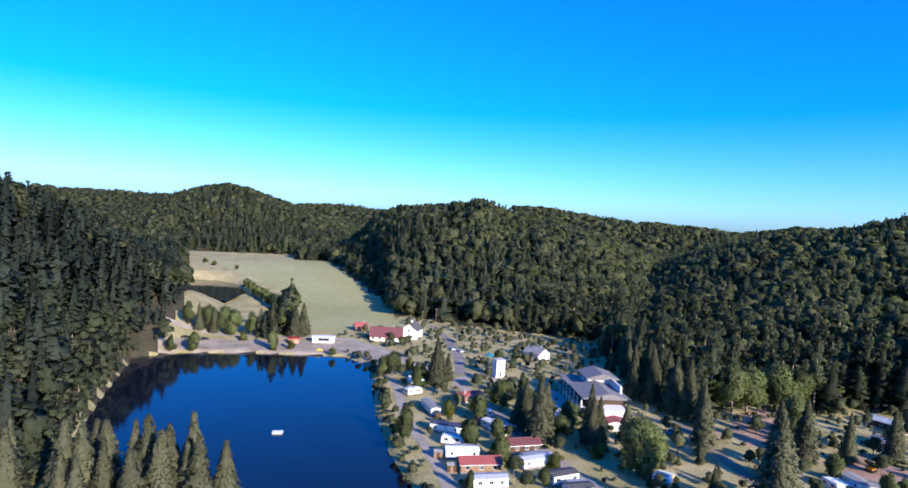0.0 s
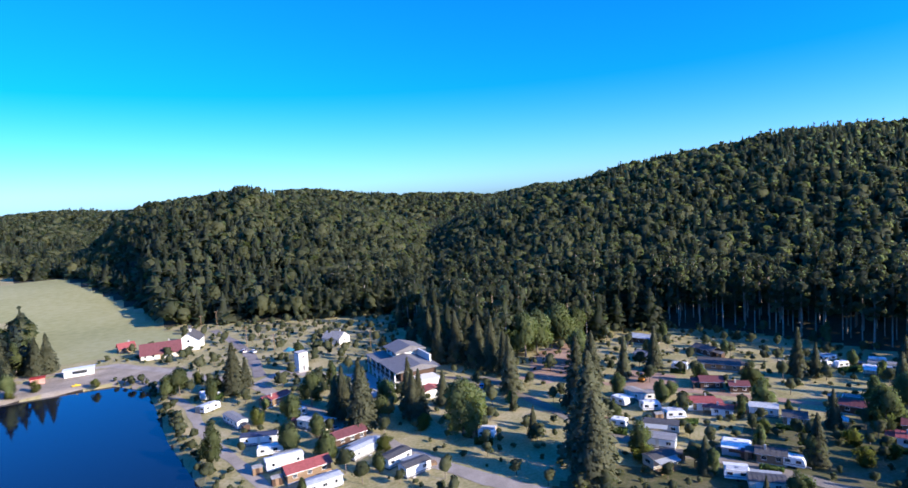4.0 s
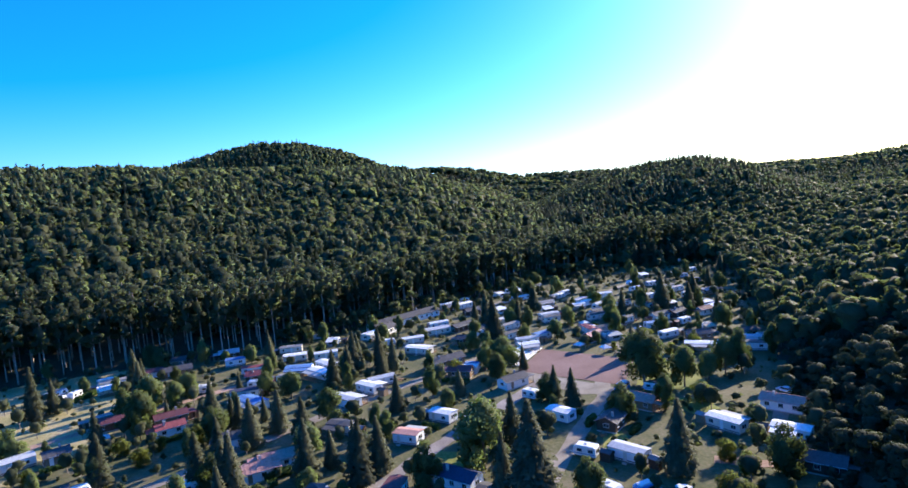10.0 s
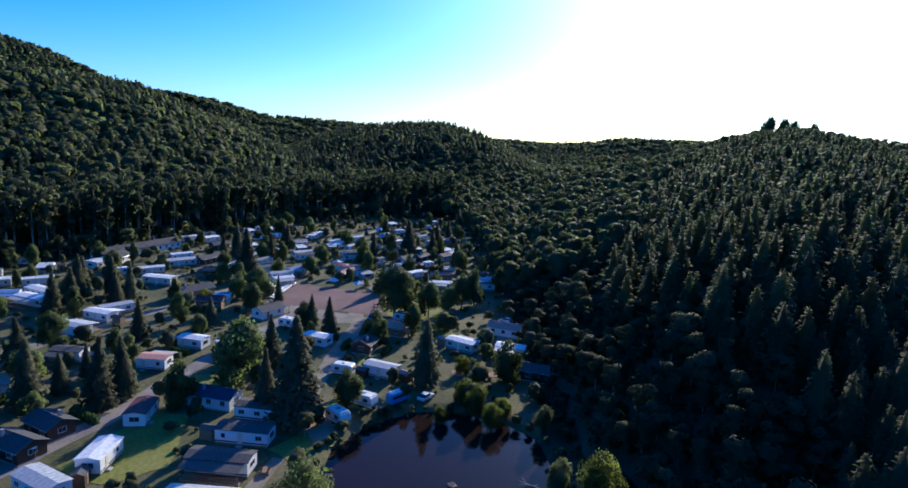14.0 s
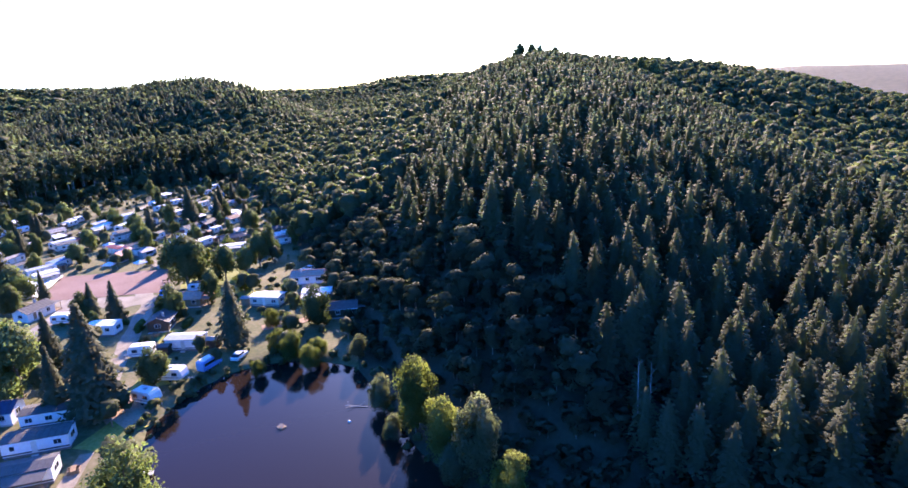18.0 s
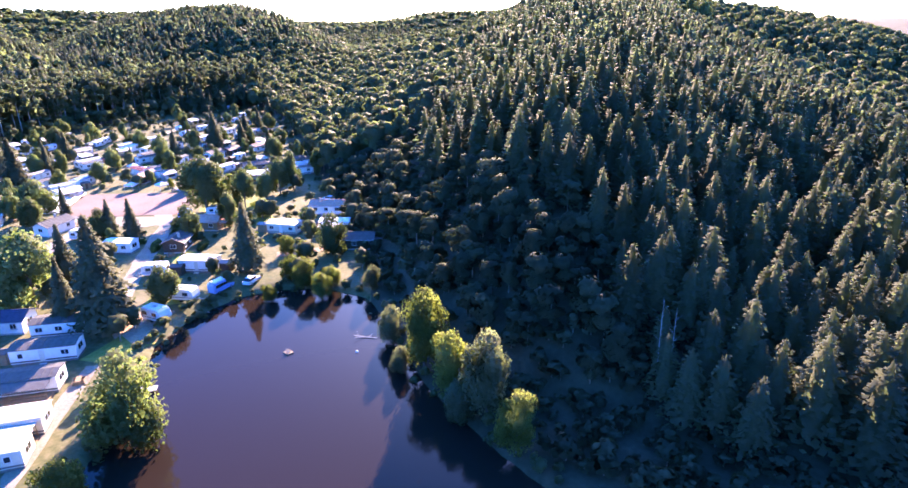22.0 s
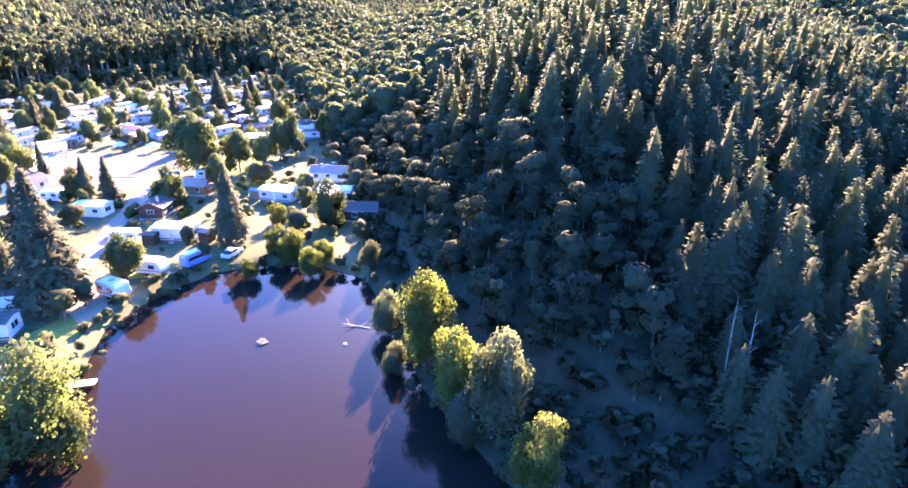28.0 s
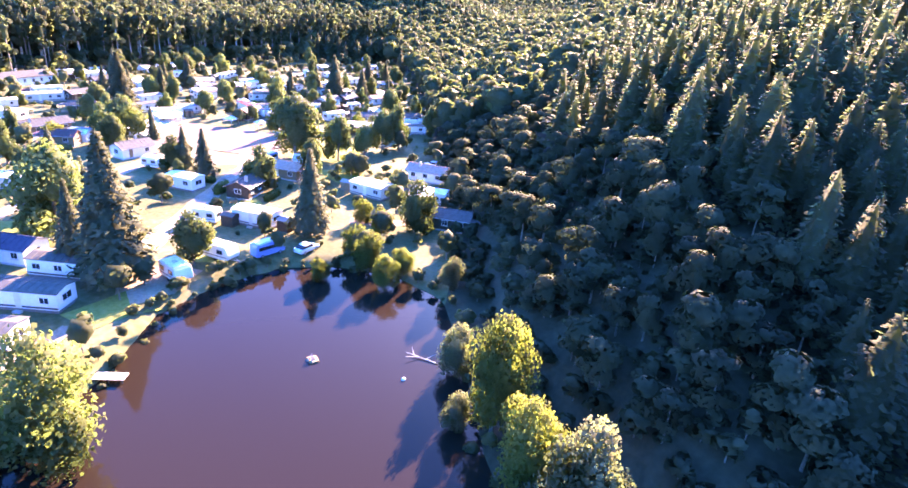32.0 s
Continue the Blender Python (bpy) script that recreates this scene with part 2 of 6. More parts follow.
def wobble(px, py, s, seed=0.0):
    return (np.sin(px / s + seed) * np.cos(py / (s * 1.3) + 2 * seed) + 0.5 * np.sin(px / (s * .43) - py / (s * .51) + seed)) / 1.5


def smooth(t):
    t = np.clip(t, 0, 1)
    return t * t * (3 - 2 * t)


def slopes(px, py):
    """Ground height, and how far the point lies up a wooded slope (0 on the level floor)."""
    r = np.hypot(px, py) + 1e-6
    az = np.degrees(np.arctan2(px, py))
    h, up = np.zeros(px.shape), np.full(px.shape, -1e3)
    for name, rows in RIDGES.items():
        a = np.array([row[0] for row in rows], float)
        rel = (az - a[0] + 20) % 360 + a[0] - 20
        dist = np.interp(rel, a, [row[1] for row in rows])
        top = EYE_Z - CANOPY + dist * np.tan(np.radians(np.interp(rel, a, [row[2] for row in rows])))
        top = top - 13 * smooth((dist - 360) / 260)
        edge = smooth((rel - a[0] + 8) / 8) * smooth((a[-1] + 8 - rel) / 8)
        if name in FEET:
            f = FEET[name]
            foot = np.interp(rel, [q[0] for q in f], [q[1] for q in f])
        else:
            foot = dist - FALL[name]
        t = (r - foot) / np.maximum(dist - foot, 20)
        shape = np.where(t < 1, np.sin(np.clip(t, 0, 1) * np.pi / 2) ** (0.62 if name == "shade_hill" else 1.25), np.exp(-((t - 1) * 1.1) ** 2))
        z = np.maximum(top, 0) * shape * edge
        h = np.maximum(h, z)
        up = np.maximum(up, np.where(edge > 0.5, r - foot, -1e3))
    return h, up


def ground_height(px, py):
    px, py = np.asarray(px, float), np.asarray(py, float)
    h, up = slopes(px, py)
    r = np.hypot(px, py)
    h = h + np.where(h > 1, wobble(px, py, 60, 1.0) * np.clip(h / 40, 0, 1) * 4, 0)
    h = h + smooth((r - 360) / 260) * 13
    sd = np.minimum(np.minimum(signed_distance(px, py, LAKE_SOUTH), signed_distance(px, py, LAKE_NORTH)), signed_distance(px, py, LAKE_FAR) * 0.6)
    north = signed_distance(px, py, LAKE_NORTH)
    level = smooth((60 - north) / 60) * smooth((py - 60) / 60) * -1.2
    bank = smooth((3.0 - sd) / 6.0)
    far = smooth((3.0 - signed_distance(px, py, LAKE_FAR) * 0.6) / 6.0)
    return (h + level) * (1 - bank) + bank * (-4.0 + 4.5 * far)


def link(name, mesh, mats, label="", category="", kind="", group="", parent=None):
    for m in mats:
        mesh.materials.append(m)
    ob = new(name, mesh)
    if parent is not None:
        ob.parent = parent
    return tagged(ob, label, category, group, kind)


def fast_mesh(name, verts, faces, smooth_faces=False, index=None, tint=None, normals=None):
    """Mesh from arrays: verts (n, 3), faces (m, 3 or 4)."""
    me = bpy.data.meshes.new(name)
    k = faces.shape[1]
    me.vertices.add(len(verts))
    me.vertices.foreach_set("co", np.ascontiguousarray(verts, np.float32).ravel())
    me.loops.add(faces.size)
    me.loops.foreach_set("vertex_index", np.ascontiguousarray(faces, np.int32).ravel())
    me.polygons.add(len(faces))
    me.polygons.foreach_set("loop_start", np.arange(0, faces.size, k, dtype=np.int32))
    if index is not None:
        me.polygons.foreach_set("material_index", np.ascontiguousarray(index, np.int32))
    if smooth_faces:
        me.polygons.foreach_set("use_smooth", np.ones(len(faces), bool))
    if tint is not None:
        me.attributes.new("tint", "FLOAT", "POINT").data.foreach_set("value", np.ascontiguousarray(tint, np.float32))
    me.update(calc_edges=True)
    me.validate()
    if normals is not None:
        me.normals_split_custom_set_from_vertices(np.ascontiguousarray(normals, np.float32))
    return me


MEADOW = [(-272, 578), (-195, 562), (-160, 620), (-132, 630), (-92, 535), (-58, 458), (-30, 363), (-14, 325), (-46, 303), (-78, 298), (-84, 340), (-98, 392), (-140, 456), (-175, 488), (-234, 553)]
LAKE_FAR = [(-220, 476), (-195, 480), (-172, 466), (-150, 420), (-144, 374), (-168, 384), (-196, 430)]
WOOD_FRONT = [(88, 300), (92, 250), (93, 205), (98, 190), (116, 196), (122, 215), (142, 222), (152, 200), (165, 205), (160, 260), (120, 320)]
POND_VIEW = [(-128, 250), (-136, 290), (-205, 455), (-310, 660), (-180, 690), (-84, 300), (-100, 262)]
BEACH = [(-122, 238), (-114, 246), (-83, 253), (-40, 257), (-25, 240), (-12, 262), (-40, 284), (-90, 276), (-118, 268), (-128, 252)]


def build_ground():
    az = np.radians(np.arange(0, 360, 0.75))
    r = np.concatenate([[0.5], np.arange(4, 300, 2.6), np.geomspace(302, 900, 55), np.geomspace(930, 4600, 30)])
    A, R = np.meshgrid(az, r)
    x, y = np.sin(A) * R, np.cos(A) * R
    z = ground_height(x, y)
    verts = np.stack([x, y, z], -1).reshape(-1, 3)
    na, nr = len(az), len(r)
    i, j = np.meshgrid(np.arange(nr - 1), np.arange(na), indexing="ij")
    j2 = (j + 1) % na
    faces = np.stack([i * na + j, (i + 1) * na + j, (i + 1) * na + j2, i * na + j2], -1).reshape(-1, 4)[:, ::-1]
    c = verts[faces].mean(1)
    h, up = slopes(c[:, 0], c[:, 1])
    idx = np.where((up > 2) | (np.hypot(c[:, 0], c[:, 1]) > 440), 1, 0)
    for wood in (WOOD_FRONT,):
        idx[signed_distance(c[:, 0], c[:, 1], wood) < 0] = 1
    idx[signed_distance(c[:, 0], c[:, 1], POND_VIEW) < 0] = 0
    turn = np.degrees(np.arctan2(c[:, 0], c[:, 1])) % 360
    idx[(turn > 128) & (turn < 240) & (np.hypot(c[:, 0], c[:, 1]) < 120) & (c[:, 1] < -30)] = 1
    idx[(idx == 0) & (c[:, 1] > 95 + 12 * wobble(c[:, 0], c[:, 1], 20, 2.0))] = 5
    mead = signed_distance(c[:, 0], c[:, 1], MEADOW) < 0
    idx[mead] = 2
    idx[signed_distance(c[:, 0], c[:, 1], BEACH) < 0] = 3
    idx[c[:, 2] < -2.6] = 4
    me = fast_mesh("ground", verts, faces, True, idx)
    link("ground", me, [M["grass"], M["forest_floor"], M["meadow"], M["sand"], M["lake_bed"], M["dry_grass"]], "valley ground of dry grass, woodland floor and pale meadow", "ground", "structure")


build_ground()


def water_material(name, colour, north=True):
    m = bpy.data.materials.new(name)
    m.use_nodes = True
    n, l = m.node_tree.nodes, m.node_tree.links
    b = n["Principled BSDF"]
    b.inputs["Base Color"].default_value = (*colour, 1)
    b.inputs["Roughness"].default_value, b.inputs["IOR"].default_value = 0.06, 1.333
    b.inputs["Specular IOR Level"].default_value = 0.5 if north else 0.25
    co = n.new("ShaderNodeNewGeometry")
    no = n.new("ShaderNodeTexNoise")
    no.inputs["Scale"].default_value, no.inputs["Detail"].default_value = 0.9, 4
    l.new(co.outputs["Position"], no.inputs["Vector"])
    bp = n.new("ShaderNodeBump")
    bp.inputs["Strength"].default_value, bp.inputs["Distance"].default_value = 0.12, 0.05
    l.new(no.outputs["Fac"], bp.inputs["Height"])
    l.new(bp.outputs["Normal"], b.inputs["Normal"])
    return m


M["water_south"] = water_material("brown_pond_water", (0.020, 0.013, 0.010), False)
M["water_north"] = water_material("dark_lake_water", (0.004, 0.007, 0.016))


def build_lake(name, poly, z, mat, label):
    bm = bmesh.new()
    cx, cy = sum(p[0] for p in poly) / len(poly), sum(p[1] for p in poly) / len(poly)
    vs = []
    for x, y in poly:
        d = math.hypot(x - cx, y - cy)
        vs.append(bm.verts.new((x + (x - cx) / d * 5, y + (y - cy) / d * 5, z)))
    f = bm.faces.new(vs)
    f.normal_update()
    if f.normal.z < 0:
        f.normal_flip()
    bmesh.ops.triangulate(bm, faces=bm.faces[:])
    me = bpy.data.meshes.new(name)
    bm.to_mesh(me)
    bm.free()
    link(name, me, [mat], label, "lake", "structure")


build_lake("water", LAKE_SOUTH, -1.0, M["water_south"], "still brown pond reflecting sky and shore trees")
build_lake("water", LAKE_FAR, 3.0, M["water_north"], "small dark blue pond beside the meadow")
build_lake("water", LAKE_NORTH, -2.4, M["water_north"], "deep blue bathing lake with a smooth surface")


# ---- woods ----
def spruce_sprays(rng, n, rad, size, whorls=9, power=0.66):
    """Needle sprays hanging in ragged whorls over a narrow inner cone, for a spruce of unit height."""
    V, F = [], []
    shift = rng.uniform(0, 6.28, whorls + 1)
    bough = rng.uniform(0.78, 1.18, (whorls + 1, 9))
    for k in range(n):
        u = 1 - (1 - rng.uniform(0, 0.985)) ** 0.6
        w = u * whorls
        a = rng.uniform(0, 6.283)
        r = rad * (1 - u) ** (power + .25 * u) * (1.08 - 0.2 * (w % 1)) * (0.9 + 0.16 * math.sin(5 * a + shift[int(w)]))
        r = r * bough[int(w), int(a / 6.284 * 9)] * (1 - 0.36 * rng.uniform(0, 1) ** 1.5) + 0.004
        z = 0.06 + 0.92 * u
        ca, sa = math.cos(a), math.sin(a)
        s = size * (0.55 + 0.6 * (1 - u)) * rng.uniform(.75, 1.25)
        d = np.array([ca, sa, rng.normal(-.2, .5)])
        t = np.array([-sa, ca, rng.normal(0, .35)])
        d, t = d / np.linalg.norm(d) * s * .58, t / np.linalg.norm(t) * s * .5
        c = np.array([ca * r, sa * r, z])
        b = len(V)
        V += [c - d, c + t, c + d * rng.uniform(.7, 1.2), c - t]
        F += [(b, b + 1, b + 2), (b, b + 2, b + 3)]
    b, rings = len(V), ((0.06, .42), (0.3, .46), (0.7, .22))
    for z, q in rings:
        for k in range(5):
            q2 = q * rad * rng.uniform(.7, 1.2)
            V.append(np.array([math.cos(1.2566 * k + z) * q2, math.sin(1.2566 * k + z) * q2, z + rng.uniform(-.03, .03)]))
    V.append(np.array([0, 0, 0.93]))
    for j in range(2):
        for k in range(5):
            p, q = b + 5 * j + k, b + 5 * j + (k + 1) % 5
            F += [(p, q, q + 5), (p, q + 5, p + 5)]
    F += [(b + 10 + k, b + 10 + (k + 1) % 5, b + 15) for k in range(5)]
    return np.array(V), np.array(F)


def frond_tree(rng, kind, tiers, per, core=True):
    """A tree of unit height as triangles: drooping fronds in tiers round a thin core, with a trunk."""
    V, F, I = [], [], []

    def tri(a, b, c, m):
        k = len(V)
        V.extend([a, b, c])
        F.append((k, k + 1, k + 2))
        I.append(m)

    if kind == "spruce":
        n = tiers * per
        V0, F0 = spruce_sprays(rng, n, 0.235, 1.3 / math.sqrt(n))
        V.extend(map(tuple, V0))
        F.extend(map(tuple, F0))
        I.extend([0] * len(F0))
        tw, th = 0.014, 0.5
    else:
        pine = kind == "pine"
        n = tiers * per
        cz, ch, cr = (0.70, 0.29, 0.105) if pine else (0.60, 0.40, 0.27)
        lobes = []
        for _ in range(15 if pine else 9):
            a, q = rng.uniform(0, 6.283), math.sqrt(rng.uniform(0, 1)) * cr * (.8 if pine else .62)
            up = rng.uniform(-.95, .85) if pine else rng.uniform(-.62, .58)
            lobes.append((math.cos(a) * q * (1 - .35 * up), math.sin(a) * q * (1 - .35 * up), cz + up * ch, cr * rng.uniform(.36, .58)))
        for k in range(n):
            lx, ly, lz, lr = lobes[k % len(lobes)]
            d = rng.normal(size=3)
            d /= np.linalg.norm(d)
            if d[2] < -0.5:
                d[2] *= -0.6
            c = np.array([lx, ly, lz]) + d * lr * rng.uniform(.7, 1.05) * np.array([1, 1, .8])
            t1 = np.cross(d, rng.normal(size=3))
            t1 /= np.linalg.norm(t1) + 1e-9
            t2 = np.cross(d, t1)
            s = lr * (2.4 / math.sqrt(n / len(lobes))) * rng.uniform(.8, 1.3)
            p = [c + (t1 * math.cos(q) + t2 * math.sin(q)) * s * rng.uniform(.7, 1.1) + d * s * .25 * (j % 2) for j, q in enumerate((0, 1.6, 3.1, 4.7))]
            tri(tuple(p[0]), tuple(p[1]), tuple(p[2]), 0)
            tri(tuple(p[0]), tuple(p[2]), tuple(p[3]), 0)
        # Inner mass of the crown: a rough ball of twelve corners.
        g = 1.618
        corner = [np.array(c) / 1.902 for c in ((-1, g, 0), (1, g, 0), (-1, -g, 0), (1, -g, 0), (0, -1, g), (0, 1, g), (0, -1, -g), (0, 1, -g), (g, 0, -1), (g, 0, 1), (-g, 0, -1), (-g, 0, 1))]
        ball = [tuple(c * rng.uniform(.62, .86) * (.5 if pine else 1) * (cr, cr, ch) + (0, 0, cz)) for c in corner]
        for a, b, c in ((0, 11, 5), (0, 5, 1), (0, 1, 7), (0, 7, 10), (0, 10, 11), (1, 5, 9), (5, 11, 4), (11, 10, 2), (10, 7, 6), (7, 1, 8), (3, 9, 4), (3, 4, 2), (3, 2, 6), (3, 6, 8), (3, 8, 9), (4, 9, 5), (2, 4, 11), (6, 2, 10), (8, 6, 7), (9, 8, 1)) if core else ():
            tri(ball[a], ball[b], ball[c], 0)
        tw, th = (0.0125, 0.85) if pine else (0.018, 0.6)
    for k in range(4 if tiers * per > 60 else 0):
        a, b = k * 1.5708, (k + 1) * 1.5708
        p, q = (math.cos(a) * tw, math.sin(a) * tw), (math.cos(b) * tw, math.sin(b) * tw)
        tri((*p, -0.03), (*q, -0.03), (q[0] * .4, q[1] * .4, th), 1)
        tri((*p, -0.03), (q[0] * .4, q[1] * .4, th), (p[0] * .4, p[1] * .4, th), 1)
    V, F = np.array(V), np.array(F)
    N = outward(V, kind)
    stem = F[np.array(I) == 1].ravel()
    N[stem] = np.concatenate([V[stem, :2], np.zeros((len(stem), 1))], 1) / (np.hypot(V[stem, 0], V[stem, 1])[:, None] + 1e-6)
    F = facing(V, F, N)
    return V, F, np.array(I), N


def outward(V, kind):
    """Soft normals that point away from the stem or the crown's middle, for light that rolls round the crown."""
    c = np.zeros_like(V)
    c[:, 2] = V[:, 2] - 0.05 - np.hypot(V[:, 0], V[:, 1]) * 0.35 if kind == "spruce" else np.clip(V[:, 2], 0.3, 0.62)
    n = V - c + 1e-5
    return n / np.linalg.norm(n, axis=1)[:, None]


def facing(V, F, N):
    g = np.cross(V[F[:, 1]] - V[F[:, 0]], V[F[:, 2]] - V[F[:, 0]])
    flip = (g * N[F].mean(1)).sum(1) < 0
    F = F.copy()
    F[flip] = F[flip][:, ::-1]
    return F


def plant(name, pts, heights, widths, temps, mats, label, rng):
    """Many trees as one mesh."""
    if not len(pts):
        return
    z = ground_height(pts[:, 0], pts[:, 1])
    pick = rng.integers(0, len(temps), len(pts))
    VV, FF, II, TT, NN, base = [], [], [], [], [], 0
    for k, (V, F, I, N) in enumerate(temps):
        s = np.where(pick == k)[0]
        if not len(s):
            continue
        a = rng.uniform(0, 6.283, len(s))
        ca, sa = np.cos(a)[:, None], np.sin(a)[:, None]
        w, h = (widths[s] * heights[s])[:, None], heights[s][:, None]
        x = (V[None, :, 0] * ca - V[None, :, 1] * sa) * w + pts[s, 0][:, None]
        y = (V[None, :, 0] * sa + V[None, :, 1] * ca) * w + pts[s, 1][:, None]
        zz = V[None, :, 2] * h + z[s][:, None] - 0.3
        VV.append(np.stack([x, y, zz], -1).reshape(-1, 3))
        FF.append((F[None] + (np.arange(len(s)) * len(V))[:, None, None]).reshape(-1, 3) + base)
        NN.append(np.stack([N[None, :, 0] * ca - N[None, :, 1] * sa, N[None, :, 0] * sa + N[None, :, 1] * ca, np.repeat(N[None, :, 2], len(s), 0)], -1).reshape(-1, 3))
        II.append(np.tile(I, len(s)))
        TT.append(np.repeat(rng.uniform(0, 1, len(s)), len(V)))
        base += len(s) * len(V)
    me = fast_mesh(name, np.concatenate(VV), np.concatenate(FF), False, np.concatenate(II), np.concatenate(TT), np.concatenate(NN))
    link(name, me, mats, label, "woods", "stuff")


def scatter(rng, az0, az1, r0, r1, step):
    """Jittered points over a sector."""
    xs = np.arange(-r1, r1, step)
    X, Y = np.meshgrid(xs, xs)
    p = np.stack([X.ravel(), Y.ravel()], 1) + rng.uniform(-.42, .42, (X.size, 2)) * step
    r, az = np.hypot(p[:, 0], p[:, 1]), np.degrees(np.arctan2(p[:, 0], p[:, 1]))
    az = (az - az0) % 360 + az0
    return p[(r > r0) & (r < r1) & (az < az1)]


def forest_mask(p, margin=3.0):
    h, up = slopes(p[:, 0], p[:, 1])
    ok = up > margin
    ok &= signed_distance(p[:, 0], p[:, 1], MEADOW) > 4
    ok |= (np.hypot(p[:, 0], p[:, 1]) > 440) & (signed_distance(p[:, 0], p[:, 1], MEADOW) > 4)
    for wood in (WOOD_FRONT,):
        ok |= signed_distance(p[:, 0], p[:, 1], wood) < 0
    ok &= signed_distance(p[:, 0], p[:, 1], POND_VIEW) > 0
    for lake, gap in ((LAKE_SOUTH, 7), (LAKE_NORTH, 2.5), (LAKE_FAR, 4)):
        ok &= signed_distance(p[:, 0], p[:, 1], lake) > gap
    ok &= signed_distance(p[:, 0], p[:, 1], BEACH) > 2
    # Behind the crests the wood is thinned.
    v = crest_view(p)
    ok &= v | (np.random.default_rng(len(p)).uniform(0, 1, len(p)) < 0.04)
    return ok, up


VIEW = {}


def crest_view(p):
    """Whether tree tops rise over the nearer crests, seen from above the pond."""
    if not VIEW:
        az = np.radians(np.arange(0, 360, 1.0))
        r = np.arange(60, 2100, 12.0)
        A, R = np.meshgrid(az, r)
        el = (ground_height(np.sin(A) * R, np.cos(A) * R) + 8 - 50) / R
        VIEW["el"] = np.maximum.accumulate(el, axis=0)
    r, az = np.hypot(p[:, 0], p[:, 1]), np.degrees(np.arctan2(p[:, 0], p[:, 1])) % 360
    i = np.clip(((r - 60) / 12).astype(int) - 3, 0, VIEW["el"].shape[0] - 1)
    top = (ground_height(p[:, 0], p[:, 1]) + 20 - 50) / np.maximum(r, 1)
    return (top > VIEW["el"][i, az.astype(int) % 360]) | (r < 110)


def up_of(p):
    return slopes(p[:, 0], p[:, 1])[1]


def build_woods():
    rng = np.random.default_rng(5)
    near_spruce = [frond_tree(rng, "spruce", 24, 11) for _ in range(5)]
    close_spruce = [frond_tree(rng, "spruce", 40, 20) for _ in range(5)]
    near_leaf = [frond_tree(rng, "leaf", 18, 12, False) for _ in range(4)]
    fine_leaf = [frond_tree(rng, "leaf", 110, 14, False) for _ in range(4)]
    near_pine = [frond_tree(rng, "pine", 20, 11) for _ in range(5)]
    far_spruce = [frond_tree(rng, "spruce", 6, 3) for _ in range(3)]
    far_leaf = [frond_tree(rng, "leaf", 5, 6) for _ in range(4)]
    mid_spruce = [frond_tree(rng, "spruce", 9, 9) for _ in range(4)]
    mid_leaf = [frond_tree(rng, "leaf", 9, 8) for _ in range(4)]
    cm, lm_ = [M["canopy_conifer"], M["bark"]], [M["canopy_leaf"], M["bark"]]
    # Spruce plantation on the shaded hill.
    p = scatter(rng, 112, 200, 40, 660, 5.0)
    ok, up = forest_mask(p, 2)
    p = p[ok]
    mix = wobble(p[:, 0], p[:, 1], 40, 2.0)
    az = np.degrees(np.arctan2(p[:, 0], p[:, 1]))
    r = np.hypot(p[:, 0], p[:, 1])
    az = az % 360
    crest = np.interp(az, [row[0] for row in RIDGES["shade_hill"]], [row[1] for row in RIDGES["shade_hill"]])
    leafy = ((az < 134 + 7 * np.clip((r - 150) / 300, 0, 1)) & (mix > -0.5)) | (r > crest + 12) | (mix > 0.8) | (up_of(p) < np.interp(az, [120, 135, 150, 160, 172], [40, 62, 38, 16, 3]) + 10 * mix)
    for q, temps in ((p[~leafy & (r < 112)], close_spruce), (p[~leafy & (r >= 112) & (r < 185)], near_spruce), (p[~leafy & (r >= 185)], mid_spruce)):
        plant("spruce_woods", q, rng.uniform(10, 16.5, len(q)), rng.uniform(.95, 1.25, len(q)), temps, cm, "dense dark green spruce plantation on a shaded hillside", rng)
    q = p[leafy & (r < 190)]
    plant("shore_woods", q, rng.uniform(5, 10, len(q)), rng.uniform(1.0, 1.5, len(q)), fine_leaf, [M["shade_leaf"], M["bark"]], "broadleaf trees and scrub beside the pond, coloured darker for shade", rng)
    q = p[leafy & (r >= 190)][::2]
    plant("mixed_woods", q, rng.uniform(9, 15, len(q)), rng.uniform(1.0, 1.4, len(q)), mid_leaf, lm_, "broadleaf woodland on the ridge above the spruces", rng)
    p = scatter(rng, 122, 215, 40, 170, 2.7)
    h, up = slopes(p[:, 0], p[:, 1])
    p = p[(signed_distance(p[:, 0], p[:, 1], LAKE_SOUTH) > 4) & (up > -14) & (up < 60)]
    brush = [frond_tree(rng, "leaf", 13, 10, False) for _ in range(4)]
    plant("undergrowth", p, rng.uniform(1.2, 4.2, len(p)), rng.uniform(1.3, 2.0, len(p)), brush, [M["shade_leaf"], M["bark"]], "brush covering the slope above the pond, coloured darker for shade", rng)
    # Pine edge and mixed wood of the eastern slope.
    p = scatter(rng, 8, 118, 190, 480, 6.4)
    ok, up = forest_mask(p, 0)
    ok &= (up < 190)
    p, up = p[ok], up[ok]
    edge = up < 45 + 20 * wobble(p[:, 0], p[:, 1], 30, 4.0)
    kind = rng.uniform(0, 1, len(p))
    turn = np.degrees(np.arctan2(p[:, 0], p[:, 1]))
    pine = edge & ((kind < 0.6) | ((up < 24) & (kind < 0.93))) & ((turn > 44) | (kind < 0.3))
    s = pine
